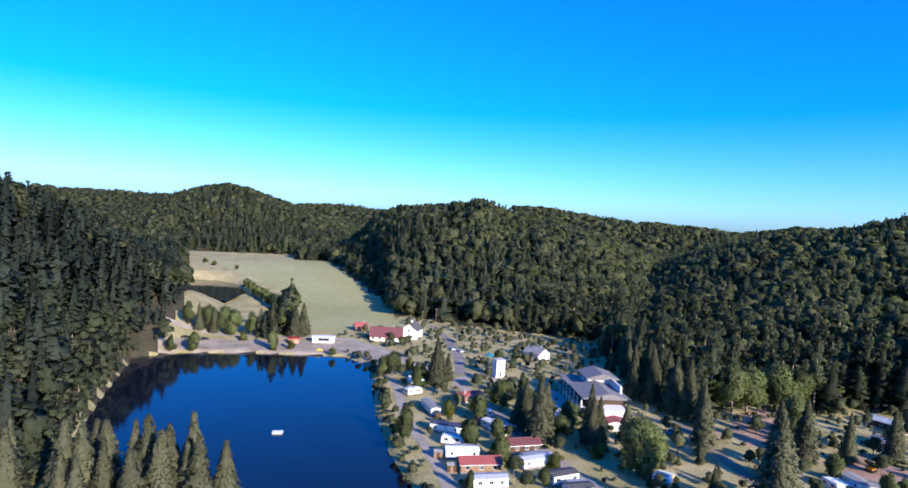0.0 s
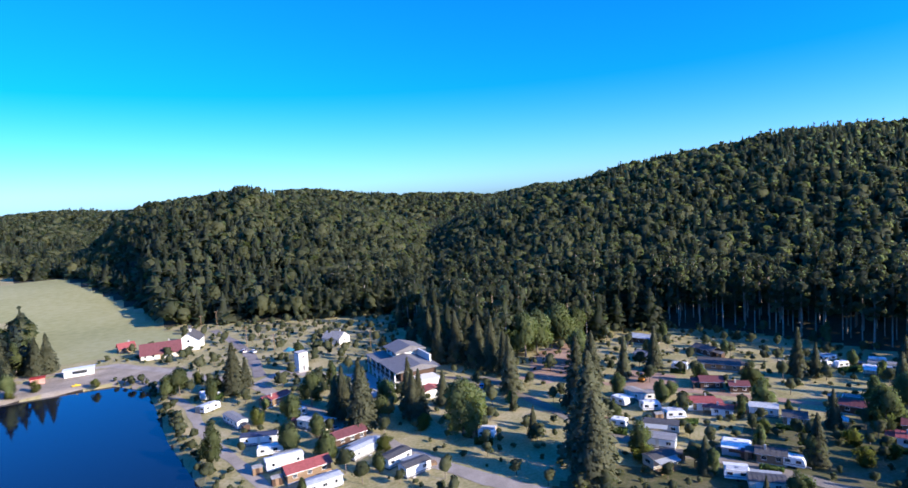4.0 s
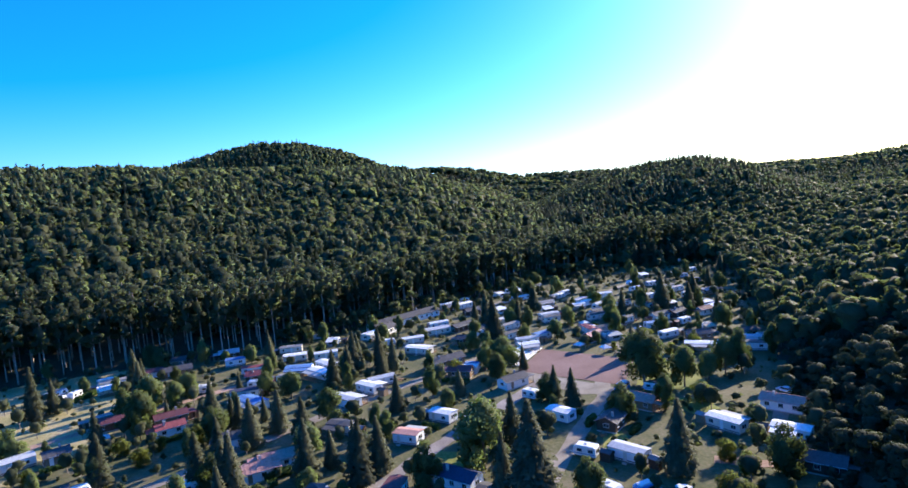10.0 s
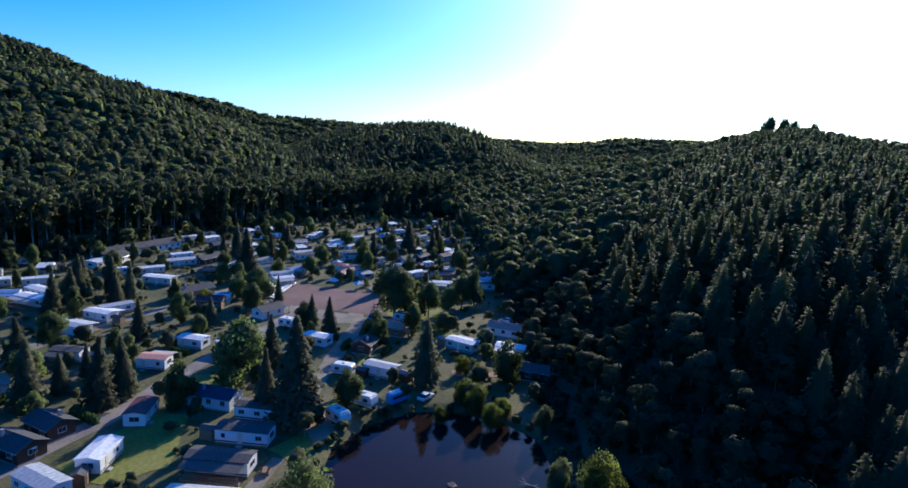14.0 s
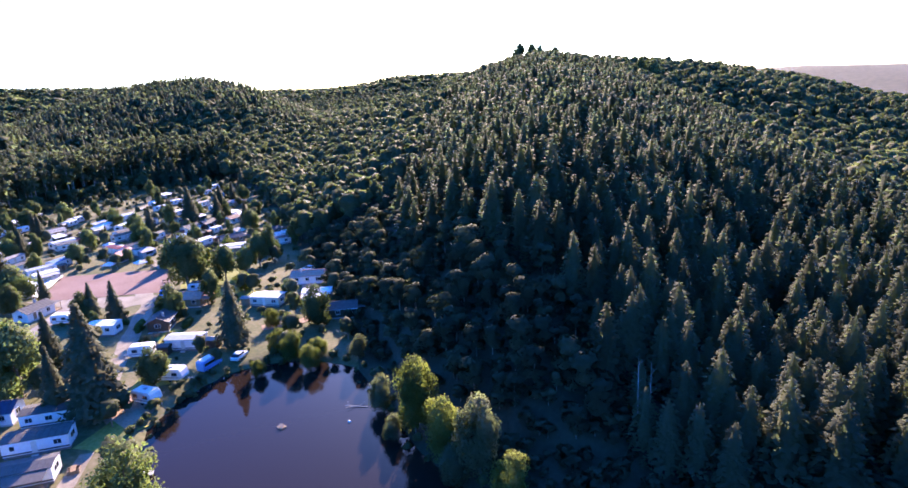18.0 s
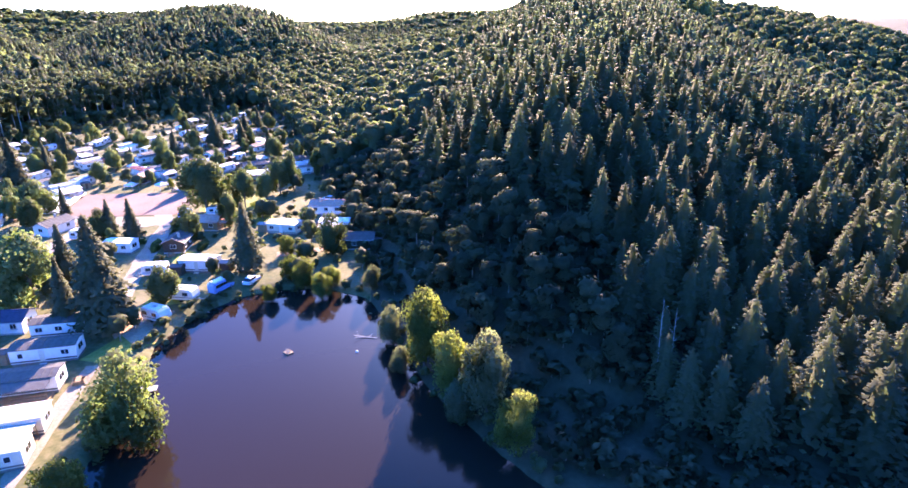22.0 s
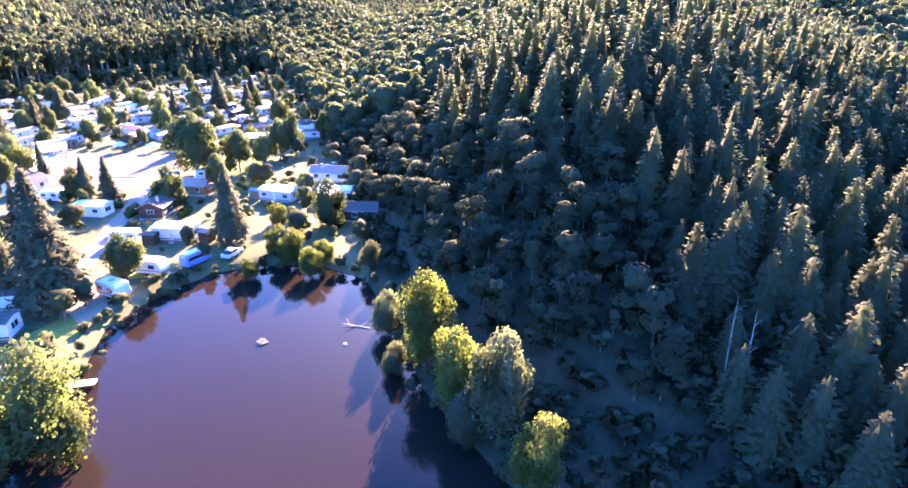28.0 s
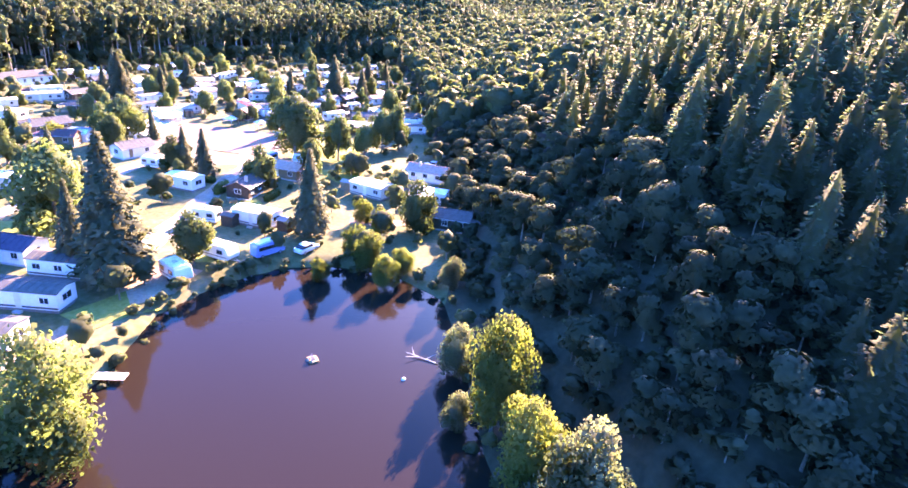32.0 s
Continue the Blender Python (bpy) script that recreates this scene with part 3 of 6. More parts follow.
    plant("pine_woods", p[s], rng.uniform(23, 31, s.sum()), rng.uniform(.8, 1.15, s.sum()), near_pine, [M["canopy_conifer"], M["pine_bark"]], "tall Scots pines with bare trunks at the wood's edge", rng)
    s = (edge & ~pine & ((up > 14) | (turn < 44))) | (~edge & (kind < 0.5))
    plant("spruce_woods", p[s], rng.uniform(15, 23, s.sum()), rng.uniform(.9, 1.25, s.sum()), mid_spruce, cm, "dark spruces mixed into the hillside wood", rng)
    s = ~edge & (kind >= 0.5)
    plant("broadleaf_woods", p[s], rng.uniform(13, 20, s.sum()), rng.uniform(1.0, 1.35, s.sum()), mid_leaf, lm_, "green broadleaf trees covering the hillside", rng)
    # West hill beside the northern lake.
    p = scatter(rng, 285, 345, 90, 480, 7.8)
    ok, up = forest_mask(p, -9)
    ok |= (up > -9) & (signed_distance(p[:, 0], p[:, 1], LAKE_NORTH) > 2.5) & (signed_distance(p[:, 0], p[:, 1], LAKE_NORTH) < 40) & (p[:, 0] < -80)
    ok &= signed_distance(p[:, 0], p[:, 1], POND_VIEW) > 3
    p = p[ok]
    mix = (wobble(p[:, 0], p[:, 1], 45, 3.0) > 0.75) | (signed_distance(p[:, 0], p[:, 1], LAKE_NORTH) < 9)
    plant("spruce_woods", p[~mix], rng.uniform(9, 26, (~mix).sum()), rng.uniform(.7, .98, (~mix).sum()), mid_spruce, [M["shaded_spruce"], M["bark"]], "dark spruce wood over the lake, needles coloured darker for shade", rng)
    plant("broadleaf_woods", p[mix], rng.uniform(7, 17, mix.sum()), rng.uniform(1, 1.3, mix.sum()), near_leaf, [M["shade_leaf"], M["bark"]], "broadleaf trees along the western lake shore, coloured darker for shade", rng)
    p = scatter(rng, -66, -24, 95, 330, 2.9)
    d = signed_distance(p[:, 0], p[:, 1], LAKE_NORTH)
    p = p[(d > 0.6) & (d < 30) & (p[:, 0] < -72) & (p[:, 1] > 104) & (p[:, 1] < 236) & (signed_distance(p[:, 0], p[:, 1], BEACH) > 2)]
    plant("shore_scrub", p, rng.uniform(2.5, 8, len(p)), rng.uniform(1.1, 1.7, len(p)), near_leaf, [M["shade_leaf"], M["bark"]], "scrub crowding the western lake bank, coloured darker for shade", rng)
    # Leafy edge of the eastern wood towards the end of the camp.
    p = scatter(rng, 76, 118, 200, 470, 5.0)
    up = up_of(p)
    p = p[(up > -5) & (up < 9)]
    plant("broadleaf_woods", p, rng.uniform(5, 12, len(p)), rng.uniform(1.1, 1.5, len(p)), near_leaf, lm_, "leafy young trees along the foot of the wood", rng)
    # Valley wood beyond the last caravans.
    p = scatter(rng, 98, 126, 392, 660, 7.5)
    p = p[(up_of(p) < 6)]
    mix = wobble(p[:, 0], p[:, 1], 30, 6.0) > 0.1
    plant("spruce_woods", p[mix], rng.uniform(13, 20, mix.sum()), rng.uniform(.9, 1.3, mix.sum()), mid_spruce, cm, "conifers closing the end of the camp", rng)
    plant("broadleaf_woods", p[~mix], rng.uniform(11, 17, (~mix).sum()), rng.uniform(1.1, 1.5, (~mix).sum()), mid_leaf, lm_, "broadleaf trees closing the end of the camp", rng)
    # Farther hills.
    for az0, az1, r0, r1, step in ((8, 118, 330, 900, 7.4), (95, 150, 400, 1260, 8.6), (-45, 26, 330, 1150, 8.2), (60, 92, 850, 1200, 9.0), (-45, 150, 1200, 2050, 21.0)):
        p = scatter(rng, az0, az1, r0, r1, step)
        ok, up = forest_mask(p, 0 if r0 < 1000 else -400)
        if az0 == 8:
            ok &= up > 185
        if az0 == 95:
            ok &= (up_of(p) > -5) | (np.hypot(p[:, 0], p[:, 1]) > 440)
            ok &= (np.hypot(p[:, 0], p[:, 1]) > 620) | (np.degrees(np.arctan2(p[:, 0], p[:, 1])) < 112)
        p = p[ok]
        con = wobble(p[:, 0], p[:, 1], 70, az0) + rng.normal(0, .35, len(p)) > 0.1
        turn, rr = np.degrees(np.arctan2(p[:, 0], p[:, 1])), np.hypot(p[:, 0], p[:, 1])
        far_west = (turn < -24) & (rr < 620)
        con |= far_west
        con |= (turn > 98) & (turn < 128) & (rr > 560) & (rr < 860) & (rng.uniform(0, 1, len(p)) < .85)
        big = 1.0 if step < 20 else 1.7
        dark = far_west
        plant("spruce_woods", p[dark], rng.uniform(13, 24, dark.sum()), rng.uniform(.9, 1.2, dark.sum()), mid_spruce, [M["shaded_spruce"], M["bark"]], "dark spruces on the western slope, needles coloured darker for shade", rng)
        con &= ~dark
        plant("far_woods", p[con], rng.uniform(14, 21, con.sum()) * big ** .3, rng.uniform(.95, 1.25, con.sum()) * big, far_spruce, cm, "distant conifers on the hills", rng)
        plant("far_woods", p[~con], rng.uniform(12, 18, (~con).sum()) * big ** .3, rng.uniform(1.1, 1.5, (~con).sum()) * big, far_leaf, lm_, "distant broadleaf woods on the hills", rng)


build_woods()


# ---- things: materials ----
def paint(name, c, rough=0.55, var=0.12, metal=0.0, scale=2.5, bump=0.05):
    lo = tuple(v * (1 - var) for v in c)
    hi = tuple(min(1, v * (1 + var * 0.6)) for v in c)
    return material(name, [lo, c, hi], scale, rough, bump, 0.01, metal, fine=scale * 12)


M["white"] = paint("white_panel", (0.76, 0.76, 0.73), 0.45, 0.10)
M["cream"] = paint("cream_panel", (0.66, 0.61, 0.50), 0.5, 0.12)
M["wood_dark"] = paint("dark_stained_boards", (0.085, 0.05, 0.032), 0.75, 0.35, scale=3.0, bump=0.3)
M["wood"] = paint("weathered_boards", (0.26, 0.17, 0.10), 0.8, 0.3, scale=3.0, bump=0.3)
M["skirt"] = paint("grey_skirting", (0.16, 0.155, 0.15), 0.7, 0.2)
M["metal"] = paint("dull_metal", (0.42, 0.43, 0.44), 0.4, 0.15, 0.7)
M["tyre"] = paint("rubber", (0.02, 0.02, 0.02), 0.85, 0.2)
M["awning"] = paint("awning_canvas", (0.36, 0.37, 0.36), 0.85, 0.2)
M["awning_tan"] = paint("tan_canvas", (0.46, 0.38, 0.27), 0.85, 0.2)
M["awning_green"] = paint("green_canvas", (0.06, 0.12, 0.09), 0.85, 0.2)
M["render_wall"] = paint("white_render", (0.74, 0.72, 0.67), 0.85, 0.12, bump=0.2)
M["concrete"] = paint("concrete", (0.42, 0.40, 0.37), 0.85, 0.2, bump=0.2)
M["trim_red"] = paint("red_paint", (0.45, 0.05, 0.04), 0.5, 0.2)
ROOF = {"white": (0.74, 0.75, 0.74), "pale": (0.44, 0.46, 0.47), "grey": (0.24, 0.235, 0.23), "slate": (0.088, 0.084, 0.082), "navy": (0.045, 0.055, 0.095),
        "blue": (0.10, 0.22, 0.42), "red": (0.30, 0.08, 0.075), "maroon": (0.155, 0.055, 0.058), "salmon": (0.52, 0.27, 0.21)}
ROOF_M = {k: paint(k + "_roofing", c, 0.72, 0.28, scale=1.6, bump=0.15) for k, c in ROOF.items()}


def glass_material(name, c):
    m = bpy.data.materials.new(name)
    m.use_nodes = True
    b = m.node_tree.nodes["Principled BSDF"]
    b.inputs["Base Color"].default_value = (*c, 1)
    b.inputs["Roughness"].default_value = 0.08
    b.inputs["Specular IOR Level"].default_value = 0.7
    return m


M["pane"] = glass_material("window_glass", (0.025, 0.03, 0.04))
M["pane_car"] = glass_material("car_glass", (0.015, 0.018, 0.022))


# ---- mesh helpers ----
def box(bm, x0, x1, y0, y1, z0, z1):
    v = [bm.verts.new((x, y, z)) for z in (z0, z1) for x, y in ((x0, y0), (x1, y0), (x1, y1), (x0, y1))]
    for f in ((3, 2, 1, 0), (4, 5, 6, 7), (0, 1, 5, 4), (1, 2, 6, 5), (2, 3, 7, 6), (3, 0, 4, 7)):
        bm.faces.new([v[k] for k in f])
    return v


def soft_box(x0, x1, y0, y1, z0, z1, r=0.05):
    bm = bmesh.new()
    box(bm, x0, x1, y0, y1, z0, z1)
    bmesh.ops.bevel(bm, geom=bm.edges[:], offset=r, segments=1, affect="EDGES")
    return bm


def prism(profile, a0, a1, axis="y"):
    """A closed outline in the (u, z) plane, drawn out along an axis."""
    bm = bmesh.new()
    put = (lambda u, z, a: (u, a, z)) if axis == "y" else (lambda u, z, a: (a, u, z))
    p = [bm.verts.new(put(u, z, a0)) for u, z in profile]
    q = [bm.verts.new(put(u, z, a1)) for u, z in profile]
    n = len(profile)
    for k in range(n):
        bm.faces.new((p[k], p[(k + 1) % n], q[(k + 1) % n], q[k]))
    bm.faces.new(p[::-1])
    bm.faces.new(q)
    bmesh.ops.recalc_face_normals(bm, faces=bm.faces[:])
    return bm


def tube(bm, a, b, r, n=6, r2=None):
    a, b = Vector(a), Vector(b)
    q = (b - a).to_track_quat("Z", "Y").to_matrix()
    ring = [[bm.verts.new(c + q @ Vector((math.cos(6.2832 * k / n) * s, math.sin(6.2832 * k / n) * s, 0))) for k in range(n)] for c, s in ((a, r), (b, r if r2 is None else r2))]
    for k in range(n):
        bm.faces.new((ring[0][k], ring[0][(k + 1) % n], ring[1][(k + 1) % n], ring[1][k]))
    bm.faces.new(ring[0][::-1])
    bm.faces.new(ring[1])


def part(name, bm, mat, parent, label="", at=None):
    me = bpy.data.meshes.new(name)
    bm.to_mesh(me)
    bm.free()
    me.materials.append(mat)
    ob = new(name, me)
    ob.parent = parent
    if at is not None:
        ob.matrix_local = at
    if label:
        ob["label"] = label
    return ob


def thing(name, label, category, m, group=""):
    ob = new(name)
    ob.matrix_world = m
    ob.empty_display_size = 0.3
    return tagged(ob, label, category, group)


WINDOW = {}


def window(parent, at, w, h, frame_mat=None):
    """A framed window as one part with its pane beneath; the meshes are shared between equal sizes."""
    key = (round(w, 1), round(h, 1), id(frame_mat))
    if key not in WINDOW:
        bm = bmesh.new()
        t = 0.06
        box(bm, -w / 2, w / 2, -0.03, 0.05, h / 2 - t, h / 2)
        box(bm, -w / 2, w / 2, -0.03, 0.05, -h / 2, -h / 2 + t)
        box(bm, -w / 2, -w / 2 + t, -0.03, 0.05, -h / 2 + t, h / 2 - t)
        box(bm, w / 2 - t, w / 2, -0.03, 0.05, -h / 2 + t, h / 2 - t)
        if w > 1.0:
            box(bm, -t / 3, t / 3, -0.02, 0.045, -h / 2 + t, h / 2 - t)
        me = bpy.data.meshes.new("window")
        bm.to_mesh(me)
        bm.free()
        me.materials.append(frame_mat or M["white"])
        bm = bmesh.new()
        box(bm, -w / 2 + t, w / 2 - t, -0.02, 0.02, -h / 2 + t, h / 2 - t)
        pane = bpy.data.meshes.new("pane")
        bm.to_mesh(pane)
        bm.free()
        pane.materials.append(M["pane"])
        WINDOW[key] = (me, pane)
    me, pane = WINDOW[key]
    ob = new("window", me)
    ob.parent = parent
    ob.matrix_local = at
    p = new("pane", pane)
    p.parent = ob
    return ob


def side(x, y, z, turn):
    """A place on a wall; the outward side is local +y after the turn."""
    return pose(x, y, z, 0, 0, turn)


def gable_roof(root, L, W, z, rise, over, mat, thick=0.10, ribs=False):
    """Two slopes, each one sheet; ribs gives standing seams in the sheet."""
    w, drop = W / 2 + over, rise * over / (W / 2)
    x0, x1 = -L / 2 - over, L / 2 + over
    xs = [(x0, 0)]
    n = max(3, int(L / 0.9)) if ribs else 1
    for k in range(1, n):
        x = x0 + (x1 - x0) * k / n
        xs += [(x - .05, 0), (x - .03, .05), (x + .03, .05), (x + .05, 0)]
    xs.append((x1, 0))
    for s in (-1, 1):
        bm = bmesh.new()
        rows = [[bm.verts.new((x, u, h + dz)) for x, dz in xs] for u, h in ((0, z + rise + thick), (s * w, z - drop + thick))]
        low = [[bm.verts.new((x, u, h)) for x in (x0, x1)] for u, h in ((0, z + rise), (s * w, z - drop))]
        for k in range(len(xs) - 1):
            bm.faces.new((rows[0][k], rows[0][k + 1], rows[1][k + 1], rows[1][k]))
        bm.faces.new((low[0][0], low[0][1], low[1][1], low[1][0]))
        for q in (0, 1):
            bm.faces.new([low[q][0]] + rows[q] + [low[q][1]])
        bm.faces.new((low[0][0], rows[0][0], rows[1][0], low[1][0]))
        bm.faces.new((low[0][1], rows[0][-1], rows[1][-1], low[1][1]))
        bmesh.ops.recalc_face_normals(bm, faces=bm.faces[:])
        part("roof_slope", bm, mat, root)


def gable_body(L, W, z0, z1, rise):
    prof = [(-W / 2, z0), (W / 2, z0), (W / 2, z1), (0, z1 + rise), (-W / 2, z1)]
    return prism(prof, -L / 2, L / 2, axis="x")


NAMES = {"white": "white", "pale": "pale blue-grey", "grey": "grey", "slate": "dark slate-grey", "navy": "navy blue", "blue": "blue", "red": "bright red", "maroon": "maroon", "salmon": "salmon-pink"}


def mobile_home(m, L, W, roof, rng, group):
    wall = M["white"] if rng.random() < 0.75 else M["cream"]
    ob = thing("mobile_home", f"{'white' if wall is M['white'] else 'cream'} panelled mobile home with {NAMES[roof]} low roof on camp grass", "mobile home", m, group)
    part("skirting", soft_box(-L / 2 + .1, L / 2 - .1, -W / 2 + .1, W / 2 - .1, -0.1, 0.5, .02), M["skirt"], ob)
    part("body", gable_body(L, W, 0.45, 2.75, 0.34), wall, ob)
    gable_roof(ob, L, W, 2.75, 0.36, 0.16, ROOF_M[roof], 0.08, rng.random() < 0.5)
    for s in (-1, 1):
        bm = bmesh.new()
        box(bm, -L / 2, L / 2, -.03, .03, -.12, .12)
        part("wall_band", bm, ROOF_M[roof] if rng.random() < 0.4 else M["skirt"], ob, at=side(0, s * (W / 2 + .01), 0.72, 0))
        n = max(2, int(L / 2.6))
        for k in range(n):
            x = -L / 2 + L * (k + .5) / n + rng.uniform(-.2, .2)
            if s > 0 and k == n // 2:
                bm = soft_box(-.4, .4, -.02, .05, -1.0, 1.0, .02)
                d = part("door", bm, M["cream"] if wall is M["white"] else M["white"], ob, at=side(x, s * W / 2, 1.5, 0))
                bm = bmesh.new()
                box(bm, .28, .34, .05, .09, -.08, .06)
                part("handle", bm, M["metal"], d)
                part("doorstep", soft_box(x - .5, x + .5, W / 2 + .12, W / 2 + .7, -.1, .28, .03), M["concrete"], ob)
            else:
                window(ob, side(x, s * W / 2, 1.75, 0 if s > 0 else 180), 1.2 if rng.random() < .6 else .8, .9)
    for s in (-1, 1):
        window(ob, side(s * L / 2, 0, 1.75, -90 * s), min(1.8, W * .5), 1.0)
    if rng.random() < 0.45:
        dx0, dx1, y0 = -L / 2 + .3, L / 2 - .3 - rng.uniform(0, L * .3), W / 2 + .12 if rng.random() < .0 else -W / 2 - .12
        part("terrace", soft_box(dx0, dx1, y0 - 2.2, y0, -.1, .42, .03), M["wood"], ob)
        roofm = M["awning"] if rng.random() < .5 else ROOF_M[roof]
        part("porch_roof", prism([(y0, 2.62), (y0 - 2.4, 2.3), (y0 - 2.4, 2.36), (y0, 2.68)], dx0 - .1, dx1 + .1, axis="x"), roofm, ob)
        for x in (dx0 + .1, (dx0 + dx1) / 2, dx1 - .1):
            bm = bmesh.new()
            tube(bm, (x, y0 - 2.15, .4), (x, y0 - 2.15, 2.34), .05)
            part("porch_post", bm, M["wood"], ob)
        bm = bmesh.new()
        box(bm, dx0, dx1, y0 - 2.2, y0 - 2.14, 1.2, 1.28)
        box(bm, dx0, dx1, y0 - 2.2, y0 - 2.14, .75, .81)
        part("railing", bm, M["wood"], ob)
    return ob


def caravan(m, L, W, roof, rng, group):
    W = min(W, 2.6)
    ob = thing("caravan", "white touring caravan with a canvas awning on camp grass", "caravan", m, group)
    prof = [(-L / 2, .95), (-L / 2 + .12, .5), (L / 2 - .5, .5), (L / 2 - .05, .85), (L / 2, 1.3), (L / 2 - .28, 2.3), (L / 2 - .55, 2.6), (-L / 2 + .4, 2.66), (-L / 2 + .1, 2.45)]
    bm = prism(prof, -W / 2, W / 2, axis="y")
    bmesh.ops.bevel(bm, geom=bm.edges[:], offset=.06, segments=1, affect="EDGES")
    part("body", bm, M["white"], ob)
    part("roof_panel", soft_box(-L / 2 + .45, L / 2 - .6, -W / 2 + .12, W / 2 - .12, 2.6, 2.72, .03), ROOF_M[roof], ob)
    part("roof_hatch", soft_box(-.35, .35, -.3, .3, 2.72, 2.86, .03), M["metal"], ob)
    for s in (-1, 1):
        bm = bmesh.new()
        box(bm, -L / 2 + .15, L / 2 - .3, -.02, .02, -.09, .09)
        part("stripe", bm, ROOF_M["blue" if rng.random() < .5 else "grey"], ob, at=side(0, s * (W / 2 + .01), 1.05, 0))
        for x in (-L * .28, L * .2):
            window(ob, side(x, s * W / 2, 1.75, 0 if s > 0 else 180), 1.1, .7, M["skirt"])
        bm = bmesh.new()
        tube(bm, (0, s * (W / 2 - .22), .33), (0, s * (W / 2 - .02), .33), .33, 12)
        part("wheel", bm, M["tyre"], ob)
    window(ob, side(-L / 2 + .02, 0, 1.75, 90), 1.4, .7, M["skirt"])
    bm = bmesh.new()
    tube(bm, (L / 2 - .3, .4, .55), (L / 2 + 1.1, 0, .5), .05)
    tube(bm, (L / 2 - .3, -.4, .55), (L / 2 + 1.1, 0, .5), .05)
    tube(bm, (L / 2 + .9, 0, -.1), (L / 2 + .9, 0, .6), .05)
    part("drawbar", bm, M["metal"], ob)
    if rng.random() < .7:
        D = rng.uniform(2.2, 2.9)
        mat = (M["awning"], M["awning_tan"], M["awning_green"], M["white"])[rng.integers(0, 4)]
        y0 = W / 2 + .05
        aw = part("awning", prism([(y0, 0), (y0 + D, 0), (y0 + D, 1.95), (y0, 2.5)], -L / 2 + .2, L / 2 - .5, axis="x"), mat, ob, "taut canvas awning")
        part("awning_window", soft_box(-L * .25, L * .2, y0 + D, y0 + D + .03, .9, 1.7, .01), M["pane"], aw)
        part("awning_roof", prism([(y0, 2.5), (y0 + D + .15, 1.93), (y0 + D + .15, 1.98), (y0, 2.56)], -L / 2 + .1, L / 2 - .4, axis="x"), M["white"] if rng.random() < .6 else mat, aw)
    return ob


def chalet(m, L, W, roof, rng, group):
    wall, word = ((M["wood_dark"], "dark-stained timber"), (M["wood"], "weathered timber"), (M["white"], "white-walled"))[rng.integers(0, 3)]
    ob = thing("chalet", f"{word} holiday chalet with a {NAMES[roof]} gabled roof", "chalet", m, group)
    rise = W * .22
    part("plinth", soft_box(-L / 2 - .05, L / 2 + .05, -W / 2 - .05, W / 2 + .05, -.15, .3, .02), M["concrete"], ob)
    part("wall", gable_body(L, W, .3, 2.6, rise), wall, ob)
    gable_roof(ob, L, W, 2.62, rise, .4, ROOF_M[roof], .12, True)
    bm = bmesh.new()
    tube(bm, (-L / 2 - .42, 0, 2.62 + rise + .13), (L / 2 + .42, 0, 2.62 + rise + .13), .09, 6)
    part("ridge_cap", bm, ROOF_M[roof], ob)
    for s in (-1, 1):
        n = max(2, int(L / 2.8))
        for k in range(n):
            x = -L / 2 + L * (k + .5) / n
            if s < 0 and k == 0:
                d = part("door", soft_box(-.45, .45, -.02, .06, -1.0, 1.0, .02), M["wood"] if wall is not M["wood"] else M["white"], ob, at=side(x, s * W / 2, 1.35, 180))
                bm = bmesh.new()
                box(bm, .3, .36, .06, .1, -.08, .06)
                part("handle", bm, M["metal"], d)
            else:
                w = window(ob, side(x, s * W / 2, 1.6, 0 if s > 0 else 180), 1.1, 1.0)
                part("sill", soft_box(-.65, .65, 0, .14, -.6, -.53, .01), M["concrete"], w)
        bm = bmesh.new()
        tube(bm, (-L / 2 - .4, s * (W / 2 + .46), 2.45), (L / 2 + .4, s * (W / 2 + .46), 2.45), .07, 6)
        part("gutter", bm, M["metal"], ob)
    for s in (-1, 1):
        window(ob, side(s * L / 2, 0, 1.7, -90 * s), 1.4, 1.0)
    if rng.random() < .35:
        cy = W * .2
        part("chimney", soft_box(L * .2 - .25, L * .2 + .25, cy - .25, cy + .25, 2.6, 2.62 + rise + .8, .03), M["concrete"], ob)
    if rng.random() < .6:
        x0 = L / 2 + .05
        part("porch_deck", soft_box(x0, x0 + 2.2, -W / 2, W / 2, -.1, .3, .03), M["wood"], ob)
        for y in (-W / 2 + .2, W / 2 - .2):
            bm = bmesh.new()
            tube(bm, (x0 + 2.05, y, .3), (x0 + 2.05, y, 2.35), .07)
            part("porch_post", bm, M["wood"], ob)
        part("porch_roof", prism([(x0, 2.5), (x0 + 2.4, 2.3), (x0 + 2.4, 2.38), (x0, 2.58)], -W / 2 - .1, W / 2 + .1, axis="y"), ROOF_M[roof], ob)
    return ob


